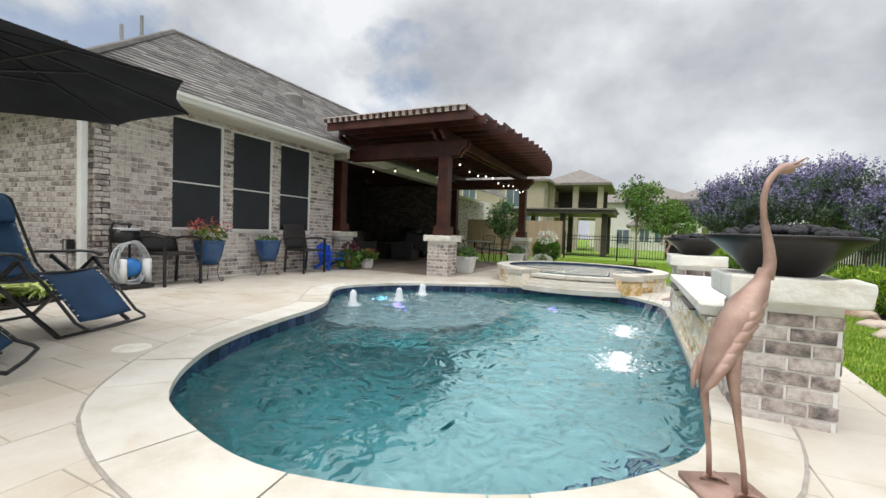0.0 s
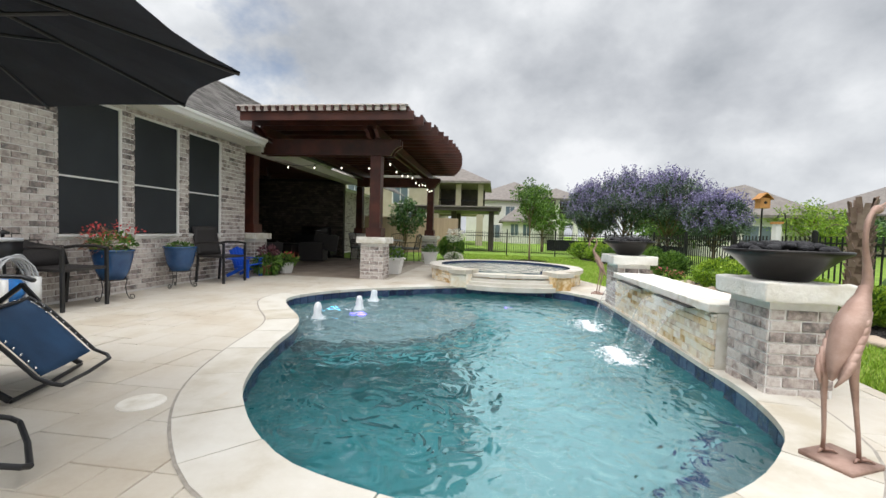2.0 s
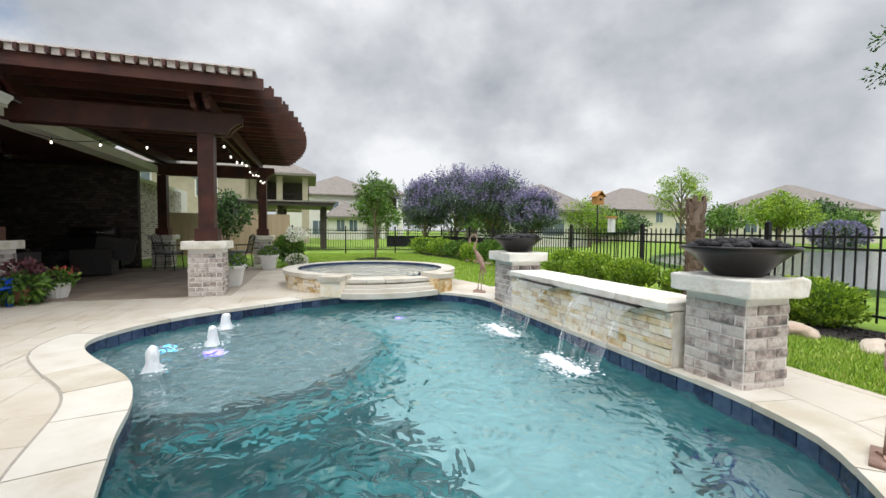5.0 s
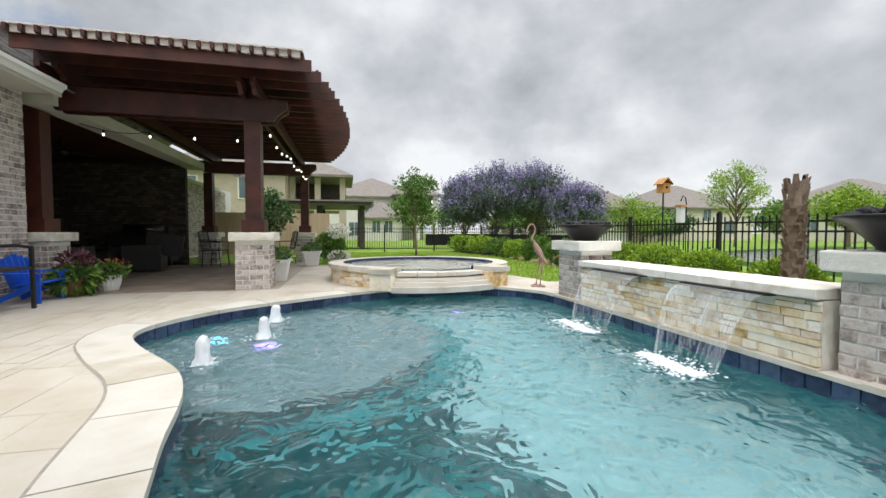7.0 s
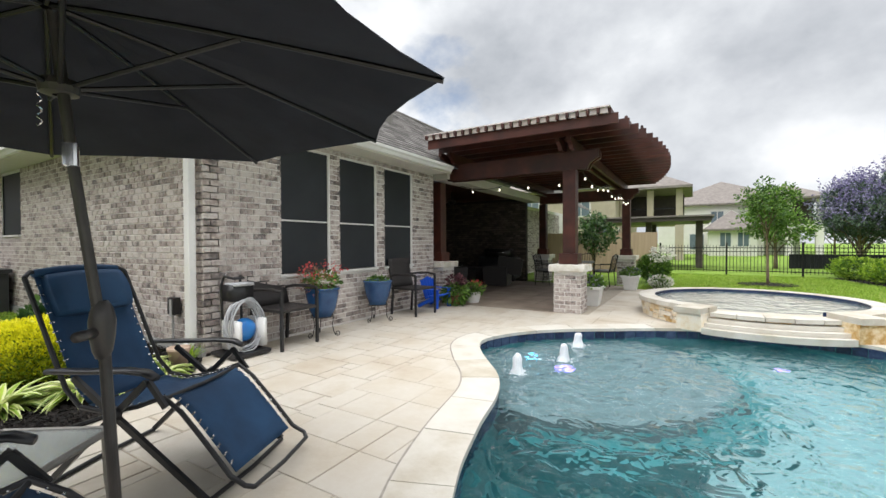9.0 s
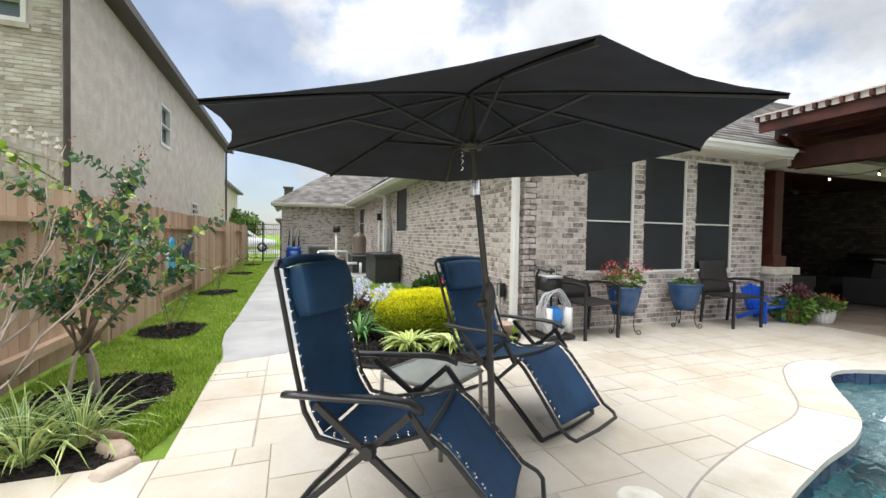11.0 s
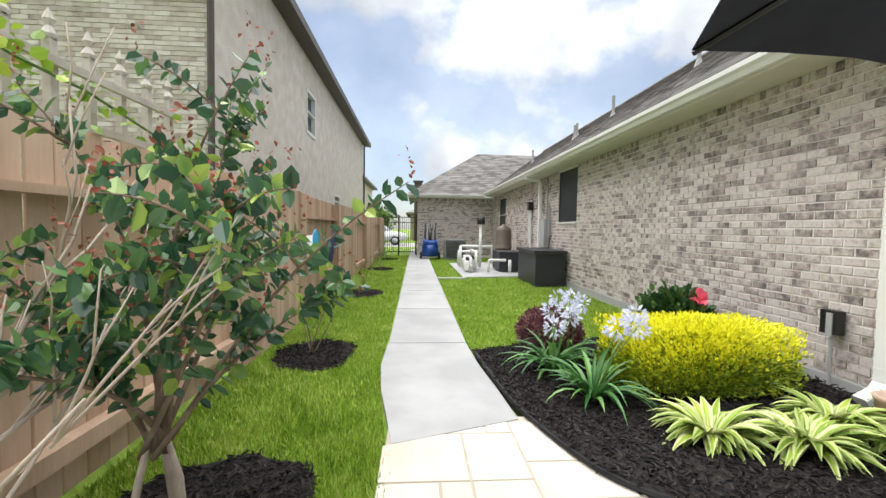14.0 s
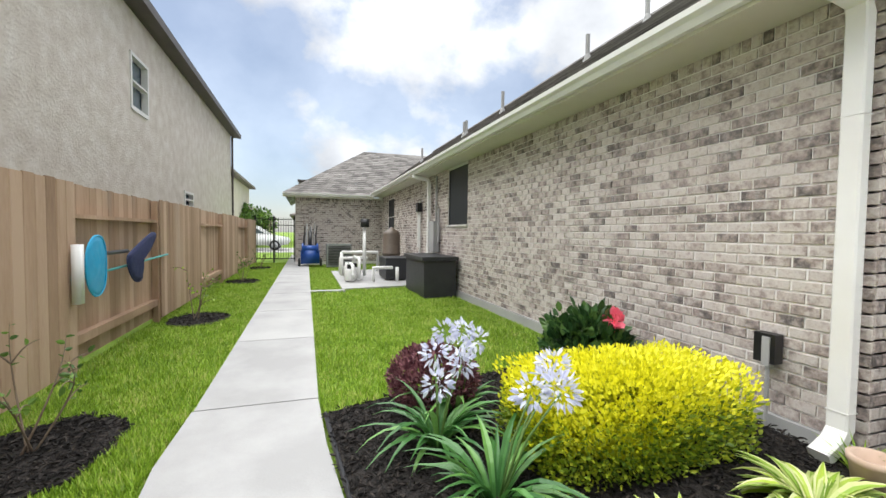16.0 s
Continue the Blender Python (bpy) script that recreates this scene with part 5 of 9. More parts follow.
box(bm, -10.5, -13.6, 6.02, -10.06, -3.5, 6.05)
part("soffit", bm, M_darktrim, nb)
bm = bmesh.new()
box(bm, -29, -3.20, 6.0, -10.03, -3.10, 6.2)
box(bm, -10.05, -13.6, 6.0, -9.95, -3.21, 6.2)
part("gutter", bm, M_darktrim, nb, "dark brown gutter")
bm = bmesh.new()
tube(bm, [(-10.2, -3.2, 6.0), (-10.42, -3.40, 5.75), (-10.42, -3.43, 0.0)], 0.05, 8)
part("downspout", bm, M_darktrim, nb)
bm = bmesh.new()
tube(bm, [(-28.35, -3.42, 6.0), (-28.35, -3.42, 0.0)], 0.05, 8)
part("downspout", bm, M_darktrim, nb)

# ---- umbrella ----
M_canopy = surf("black_umbrella_cloth", [(0.3, (0.018, 0.019, 0.026)), (0.7, (0.029, 0.031, 0.042))], scale=4, rough=0.9, spec=0.2, bump=0.001, bump_scale=300, fine=0.15)
M_pole = surf("dark_bronze_metal", [(0.3, (0.055, 0.05, 0.049)), (0.7, (0.09, 0.083, 0.08))], scale=8, rough=0.42, metal=0.45)
M_chrome = surf("chrome", [(0.3, (0.7, 0.7, 0.7)), (0.7, (0.8, 0.8, 0.8))], rough=0.15, metal=1.0)
UC, UR = Vector((-4.03, 1.06)), 1.46
umb = thing("patio_umbrella", (-3.97, 1.22, 0), "large black octagonal patio umbrella on a dark pole", "umbrella")
bm = bmesh.new()
APEX = Vector((UC.x, UC.y, 2.20))


def rim_z(p):
    lift = max(0.0, (0.883 * (p.x - UC.x) + 0.469 * (p.y - UC.y)) / UR)
    dip = max(0.0, (0.866 * (p.x - UC.x) - 0.5 * (p.y - UC.y)) / UR)
    return 1.845 + 0.05 * (-0.6 * (p.x - UC.x) + 0.8 * (p.y - UC.y)) / UR + 0.045 * lift ** 3 - 0.032 * dip ** 6


angs = [radians(a) for a in (28, 67, 116, 164, 207, 258, 300, 347)]


def reach(a):
    """The canopy is a little longer one way."""
    return UR + 0.12 * math.cos(2 * (a - radians(165)))


rows_c = 7
grid_c = []
for k in range(8):
    for s in range(4):
        f = s / 4
        a0, a1 = angs[k], angs[(k + 1) % 8]
        p0 = UC + reach(a0) * Vector((math.cos(a0), math.sin(a0)))
        p1 = UC + reach(a1) * Vector((math.cos(a1), math.sin(a1)))
        rim = p0.lerp(p1, f)
        sag = 0.05 * math.sin(math.pi * f)
        rim = UC + (rim - UC) * (1 - 0.05 * math.sin(math.pi * f))
        col = []
        for q in range(1, rows_c + 1):
            t = q / rows_c
            p = Vector((UC.x, UC.y)).lerp(rim, t)
            z = APEX.z + (rim_z(rim) - APEX.z) * (t ** 1.15) - sag * t * (1 - t) * 1.2
            col.append(bm.verts.new((p.x, p.y, z)))
        grid_c.append(col)
topv = bm.verts.new(APEX)
N = len(grid_c)
for i in range(N):
    a, b = grid_c[i], grid_c[(i + 1) % N]
    bm.faces.new((topv, a[0], b[0]))
    for q in range(rows_c - 1):
        bm.faces.new((a[q], a[q + 1], b[q + 1], b[q]))
canopy = part("canopy", bm, M_canopy, umb, "black cloth canopy")
sol = canopy.modifiers.new("cloth", "SOLIDIFY")
sol.thickness = 0.004
HUB = Vector((UC.x - 0.02, UC.y + 0.04, 1.90))
for k in range(8):
    a = angs[k]
    d = Vector((math.cos(a), math.sin(a)))
    bm = bmesh.new()
    pts = []
    for q in range(8):
        t = q / 7 * 0.985 + 0.012
        p = UC + d * reach(a) * t
        pts.append((p.x, p.y, APEX.z + (rim_z(UC + d * reach(a)) - APEX.z) * t ** 1.15 - 0.014))
    tube(bm, pts, 0.009, 6)
    rib = part("rib", bm, M_iron, umb)
    bm = bmesh.new()
    m = UC + d * reach(a) * 0.5
    tube(bm, [(HUB.x + d.x * 0.04, HUB.y + d.y * 0.04, HUB.z), (m.x, m.y, APEX.z + (rim_z(UC + d * reach(a)) - APEX.z) * 0.5 ** 1.15 - 0.02)], 0.009, 6)
    part("strut", bm, M_iron, rib)
bm = bmesh.new()
tube(bm, [(-3.95, 1.235, -0.01), (-4.0, 1.21, 0.9)], 0.021, 14)
part("pole", bm, M_pole, umb)
bm = bmesh.new()
tube(bm, [(-4.0, 1.21, 0.9), (-4.03, 1.13, 1.62), (UC.x, UC.y + 0.02, 2.17)], 0.019, 14)
part("pole", bm, M_pole, umb)
bm = bmesh.new()
lathe(bm, [(0.019, 1.60), (0.026, 1.605), (0.026, 1.69), (0.019, 1.695)], 14, -4.03, 1.125)
part("ferrule", bm, M_chrome, umb, "chrome tilt collar")
bm = bmesh.new()
lathe(bm, [(0.02, 1.87), (0.06, 1.875), (0.065, 1.90), (0.06, 1.925), (0.02, 1.93)], 16, HUB.x, HUB.y)
part("hub", bm, M_pole, umb)
bm = bmesh.new()
lathe(bm, [(0.0, 2.20), (0.03, 2.21), (0.02, 2.25), (0.0, 2.27)], 12, UC.x, UC.y)
part("finial", bm, M_pole, umb)
bm = bmesh.new()
lathe(bm, [(0.022, 0.85), (0.034, 0.88), (0.043, 0.94), (0.046, 1.0), (0.036, 1.05), (0.020, 1.08)], 14, -4.0, 1.205)
tube(bm, [(-3.98, 1.17, 0.96), (-3.93, 1.10, 0.96)], 0.02, 10)
part("crank_housing", bm, M_pole, umb, "bronze crank housing", True)
bm = bmesh.new()
tube(bm, [(HUB.x - 0.03 + 0.008 * math.cos(k * 0.9), HUB.y - 0.05 + 0.008 * math.sin(k * 0.9), 1.90 - 0.006 * k) for k in range(26)], 0.003, 5)
part("chain", bm, M_chrome, umb)
bm = bmesh.new()
lathe(bm, [(0.0, 0.004), (0.06, 0.004), (0.06, 0.012), (0.03, 0.02), (0.0, 0.02)], 16, -3.95, 1.235)
part("floor_sleeve", bm, M_pole, umb)

# ---- reclining chairs ----
M_sling = surf("navy_mesh_fabric", [(0.3, (0.005, 0.034, 0.088)), (0.7, (0.011, 0.060, 0.142))], scale=5, rough=0.75, bump=0.001, bump_scale=500, fine=0.2, fine_scale=200)
M_tube = surf("black_powder_coat", [(0.3, (0.010, 0.010, 0.011)), (0.7, (0.02, 0.02, 0.022))], scale=6, rough=0.42)
M_arm = surf("black_arm_plastic", [(0.3, (0.012, 0.012, 0.014)), (0.7, (0.028, 0.028, 0.03))], scale=9, rough=0.32)
M_eyelet = surf("steel_eyelet", [(0.3, (0.6, 0.6, 0.6)), (0.7, (0.75, 0.75, 0.75))], rough=0.25, metal=0.9)


def recliner(upright=False):
    t = thing("reclining_chair", (0, 0, 0), "navy mesh zero-gravity recliner with black tube frame", "chair", "poolside recliners")
    hw = 0.30
    back = [(-0.66, 1.12), (-0.58, 0.94), (-0.48, 0.70), (-0.40, 0.52), (-0.31, 0.43)]
    if upright:
        back = [(-0.53, 1.19), (-0.485, 0.99), (-0.43, 0.74), (-0.38, 0.54), (-0.31, 0.43)]
    bx, bz = back[0]
    seat = [(-0.31, 0.43), (-0.16, 0.41), (0.04, 0.45), (0.20, 0.51)]
    leg = [(0.20, 0.51), (0.30, 0.44), (0.44, 0.29), (0.58, 0.13)]

    def sheet(name, prof, w, inset_ends, label=""):
        bm = bmesh.new()
        prof = [Vector(p) for p in prof]
        pts = resample(spline(prof, 6, False), 0.05, False)
        rows_v = []
        for i, p in enumerate(pts):
            tt = (pts[min(i + 1, len(pts) - 1)] - pts[max(i - 1, 0)]).normalized()
            nn = Vector((-tt.y, tt.x))
            row = []
            for j in range(9):
                f = j / 8 * 2 - 1
                sag = -0.022 * (1 - f * f)
                q = p + nn * sag
                row.append(bm.verts.new((q.x, f * w, q.y)))
            rows_v.append(row)
        for r0, r1 in zip(rows_v, rows_v[1:]):
            for j in range(8):
                bm.faces.new((r0[j], r0[j + 1], r1[j + 1], r1[j]))
        ob = part(name, bm, M_sling, t, label, True)
        m = ob.modifiers.new("cloth", "SOLIDIFY")
        m.thickness = 0.006
        return ob

    def cushion(name, c, sx, sy, sz, tilt):
        bm = bmesh.new()
        bmesh.ops.create_cube(bm, size=1)
        bmesh.ops.subdivide_edges(bm, edges=bm.edges, cuts=7, use_grid_fill=True)
        for v in bm.verts:
            x, y, z = v.co * 2
            sq = (1 - 0.28 * (y * y + z * z) * 0.5 - 0.15 * y * y * z * z)
            v.co = Vector((x * 0.5 * sx * max(sq, 0.35), y * 0.5 * sy * (1 - 0.05 * z * z), z * 0.5 * sz * (1 - 0.06 * y * y)))
        bmesh.ops.transform(bm, matrix=Matrix.Translation(c) @ Matrix.Rotation(tilt, 4, "Y"), verts=bm.verts)
        return part(name, bm, M_sling, t, "padded navy headrest", True)

    sheet("back_sling", back, hw - 0.045, 0, "navy mesh back")
    sheet("seat_sling", seat, hw - 0.045, 0)
    sheet("leg_sling", leg, hw - 0.045, 0)
    cushion("headrest", (bx + (0.075 if upright else 0.065), 0, bz - 0.11), 0.11, 0.47, 0.26, radians(-12 if upright else -23))
    bm = bmesh.new()
    tube(bm, [(bx - 0.012, -hw + 0.055, bz + 0.02), (bx - 0.024, -0.1, bz + 0.034), (bx - 0.024, 0.1, bz + 0.034), (bx - 0.012, hw - 0.055, bz + 0.02)], 0.024, 12)
    part("top_sleeve", bm, M_sling, t, "navy cloth wrapped over the top bar", True)
    # looped upper and lower frame
    for s in (-1, 1):
        bm = bmesh.new()
        tube(bm, [(x, s * hw, z) for x, z in back], 0.0125, 8)
        part("back_tube", bm, M_tube, t)
        bm = bmesh.new()
        tube(bm, [(x, s * hw, z) for x, z in seat + leg[1:]] + [(0.66, s * hw, 0.09), (0.69, s * (hw - 0.03), 0.07)], 0.0125, 8)
        part("seat_tube", bm, M_tube, t)
        for a, b in (((-0.48, -0.0, 0.018), (0.14, 0, 0.60)), ((0.48, 0.0, 0.018), (-0.30, 0, 0.60))):
            bm = bmesh.new()
            beam(bm, (a[0], s * (hw + 0.04), a[2]), (b[0], s * (hw + 0.04), b[2]), 0.022, 0.03)
            rounded(bm, 0.005, 1)
            part("crossed_leg", bm, M_tube, t)
        bm = bmesh.new()
        beam(bm, (0.14, s * (hw + 0.03), 0.60), (0.24, s * (hw + 0.03), 0.47), 0.02, 0.028)
        part("link", bm, M_tube, t)
        bm = bmesh.new()
        pr = [(-0.46, 0.628, 0.022), (-0.40, 0.632, 0.028), (-0.2, 0.64, 0.031), (0.02, 0.655, 0.034), (0.14, 0.65, 0.034), (0.20, 0.625, 0.026)]
        rr = []
        for x, z, w in pr:
            rr.append([bm.verts.new((x, s * (hw + 0.045) + w * c, z + 0.013 * d)) for c, d in ((-1, -0.4), (-0.6, -1), (0.6, -1), (1, -0.4), (1, 0.4), (0.6, 1), (-0.6, 1), (-1, 0.4))])
        for r0, r1 in zip(rr, rr[1:]):
            for k in range(8):
                bm.faces.new((r0[k], r0[(k + 1) % 8], r1[(k + 1) % 8], r1[k]))
        bm.faces.new(rr[0])
        bm.faces.new(rr[-1])
        part("armrest", bm, M_arm, t, "contoured black armrest", True)
        bm = bmesh.new()
        lathe(bm, [(0.0, -0.02), (0.035, -0.02), (0.038, 0.0), (0.03, 0.02), (0.0, 0.02)], 14)
        bmesh.ops.transform(bm, matrix=Matrix.Translation((-0.04, s * (hw + 0.06), 0.43)) @ Matrix.Rotation(math.pi / 2, 4, "X"), verts=bm.verts)
        part("lock_knob", bm, M_arm, t)
        # elastic lacing
        bm = bmesh.new()
        for prof in (back, seat, leg):
            for p in resample([Vector(q) for q in prof], 0.055, False)[1:-1]:
                for inset in (0.058, 0.034):
                    bmesh.ops.create_icosphere(bm, subdivisions=1, radius=0.0065, matrix=Matrix.Translation((p.x + (0.012 if inset < 0.05 else 0.0), s * (hw - inset), p.y + 0.006)))
        tagged(part("lacing", bm, M_eyelet, t, "pale cord lacing with eyelets"), kind="stuff")
    for pts in ([(bx, -hw, bz), (bx - 0.02, -hw + 0.04, bz + 0.03), (bx - 0.025, 0, bz + 0.035), (bx - 0.02, hw - 0.04, bz + 0.03), (bx, hw, bz)],
                [(0.69, -hw + 0.03, 0.07), (0.70, 0, 0.065), (0.69, hw - 0.03, 0.07)],
                [(-0.48, -hw - 0.04, 0.014), (-0.50, 0, 0.014), (-0.48, hw + 0.04, 0.014)],
                [(0.48, -hw - 0.04, 0.014), (0.50, 0, 0.014), (0.48, hw + 0.04, 0.014)],
                [(0.20, -hw, 0.50), (0.20, 0, 0.49), (0.20, hw, 0.50)]):
        bm = bmesh.new()
        tube(bm, pts, 0.0125, 8)
        part("cross_tube", bm, M_tube, t)
    return t


chair = recliner()
chair.matrix_basis = pose(-4.63, 1.78, 0, 0, 0, 22)
chair = recliner(True)
chair["label"] = "navy mesh zero-gravity recliner with its back set upright"
chair.matrix_basis = pose(-3.77, 0.63, 0, 0, 0, 56)

# glass side table between the recliners
table = thing("side_table", (-4.42, 1.0, 0), "low side table with rippled glass top and grey frame", "table")
M_ripple = clear("rippled_glass", (0.86, 0.93, 0.92), 0.12, 1.45, 0.01, 60, 0.25)
M_frame_grey = surf("grey_table_frame", [(0.3, (0.20, 0.19, 0.17)), (0.7, (0.30, 0.285, 0.26))], scale=6, rough=0.45, metal=0.4)
rotm = Matrix.Rotation(radians(35), 4, "Z")
bm = bmesh.new()
box(bm, -0.25, -0.25, 0.425, 0.25, 0.25, 0.433)
rounded(bm, 0.003, 1)
bmesh.ops.transform(bm, matrix=rotm, verts=bm.verts)
part("glass_top", bm, M_ripple, table, "rippled glass top", False, False)
bm = bmesh.new()
loop = [(0.26 * a, 0.26 * b, 0.425) for a, b in ((-1, -0.85), (-0.85, -1), (0.85, -1), (1, -0.85), (1, 0.85), (0.85, 1), (-0.85, 1), (-1, 0.85))]
tube(bm, loop, 0.016, 8, closed=True)
bmesh.ops.transform(bm, matrix=rotm, verts=bm.verts)
part("rim", bm, M_frame_grey, table, "", False, False)
for sx in (-1, 1):
    for sy in (-1, 1):
        bm = bmesh.new()
        tube(bm, [(sx * 0.24, sy * 0.24, 0.42), (sx * 0.245, sy * 0.245, 0.2), (sx * 0.26, sy * 0.26, 0.0)], 0.014, 8)
        bmesh.ops.transform(bm, matrix=rotm, verts=bm.verts)
        part("leg", bm, M_frame_grey, table, "", False, False)
bm = bmesh.new()
lathe(bm, [(0.0, 0.012), (0.115, 0.012), (0.125, 0.006), (0.125, 0.0), (0.0, 0.0)], 32, -3.37, 1.80)
whole("skimmer_lid", bm, M_limestone, "round cream skimmer lid set in the deck", "lid")

# ---- poolside things ----
M_copper = surf("weathered_copper", [(0.2, (0.22, 0.13, 0.10)), (0.5, (0.38, 0.25, 0.20)), (0.8, (0.50, 0.36, 0.30))], scale=9, rough=0.58, metal=0.35, bump=0.003, bump_scale=35, fine=0.2)
M_bowl = surf("bronze_black_bowl", [(0.3, (0.018, 0.016, 0.015)), (0.7, (0.035, 0.031, 0.029))], scale=5, rough=0.32, metal=0.5)
M_lava = surf("lava_rock", [(0.2, (0.010, 0.010, 0.012)), (0.7, (0.035, 0.034, 0.038))], scale=25, rough=0.9, bump=0.006, bump_scale=90, rand=0.4)
M_foam = surf("white_foam", [(0.3, (0.80, 0.84, 0.88)), (0.7, (0.90, 0.92, 0.94))], scale=30, rough=0.5, bump=0.006, bump_scale=70)
M_wicker = surf("dark_woven_wicker", [(0.3, (0.014, 0.012, 0.012)), (0.7, (0.035, 0.03, 0.028))], scale=60, rough=0.6, bump=0.004, bump_scale=160)
M_glaze = surf("blue_glazed_ceramic", [(0.2, (0.012, 0.045, 0.13)), (0.6, (0.025, 0.085, 0.21)), (0.9, (0.05, 0.13, 0.28))], scale=7, rough=0.22, fine=0.2)
M_blue_plastic = surf("bright_blue_paint", [(0.3, (0.01, 0.09, 0.62)), (0.7, (0.02, 0.13, 0.74))], scale=5, rough=0.45)
M_white_plastic = surf("white_plastic", [(0.3, (0.74, 0.74, 0.72)), (0.7, (0.82, 0.82, 0.80))], scale=5, rough=0.4)
M_terracotta = surf("terracotta", [(0.3, (0.30, 0.13, 0.08)), (0.7, (0.42, 0.20, 0.13))], scale=8, rough=0.85)
M_soil = surf("potting_soil", [(0.3, (0.015, 0.011, 0.008)), (0.7, (0.04, 0.03, 0.022))], scale=40, rough=0.95, bump=0.008, bump_scale=80)
M_hose = surf("grey_hose", [(0.3, (0.42, 0.43, 0.45)), (0.7, (0.55, 0.56, 0.58))], scale=20, rough=0.4)

bm = bmesh.new()
box(bm, 0.43, 3.29, -0.034, 0.492, 6.13, 0.008)
rounded(bm, 0.006, 1)
part("base_ledge", bm, M_coping, spill_wall, "cream ledge above the waterline tiles")
for x0, y0, x1, y1 in ((0.44, 2.70, 1.10, 3.29), (0.42, 6.13, 1.02, 6.84)):
    bm = bmesh.new()
    box(bm, x0, y0, -0.034, x1, y1, -0.004)
    part("pillar_footing", bm, M_coping, deck)


def fire_bowl(x, y, z, R, label):
    t = thing("fire_bowl", (x, y, z), label, "fire bowl", "fire bowls on the pool pillars")
    bm = bmesh.new()
    H = 0.22
    prof = [(0.0, 0.0), (0.15, 0.0), (0.17, 0.01), (R * 0.62, 0.09), (R * 0.85, 0.17), (R * 0.985, H - 0.02), (R, H), (R - 0.012, H + 0.004), (R - 0.02, H), (R * 0.84, 0.18), (0.0, 0.17)]
    lathe(bm, prof, 48)
    part("bowl", bm, M_bowl, t, "dark metal bowl", True, False)
    rr = random.Random(int(y * 10))
    shapes = []
    for k in range(4):
        bm = bmesh.new()
        bmesh.ops.create_icosphere(bm, subdivisions=2, radius=0.042)
        for v in bm.verts:
            v.co *= 1 + 0.35 * noise.noise(v.co * 18 + Vector((k * 7, 0, 0)))
            v.co.z *= 0.75
        shapes.append(mesh_of("lava_rock", bm, M_lava))
    for k in range(64):
        a, q = rr.uniform(0, math.tau), (R - 0.07) * math.sqrt(rr.random())
        ob = piece("lava_rock", rr.choice(shapes), t, (q * math.cos(a), q * math.sin(a), H - 0.015 + 0.055 * (1 - (q / R) ** 2) + rr.uniform(-0.01, 0.012)), rr.uniform(0, 6))
        s = rr.uniform(0.6, 1.15)
        ob.scale = (s, s * rr.uniform(0.7, 1.2), s)
    return t


fire_bowl(0.765, 3.0, 0.785, 0.385, "wide dark metal fire bowl filled with black lava rock")
fire_bowl(0.73, 6.47, 0.785, 0.385, "wide dark metal fire bowl filled with black lava rock")


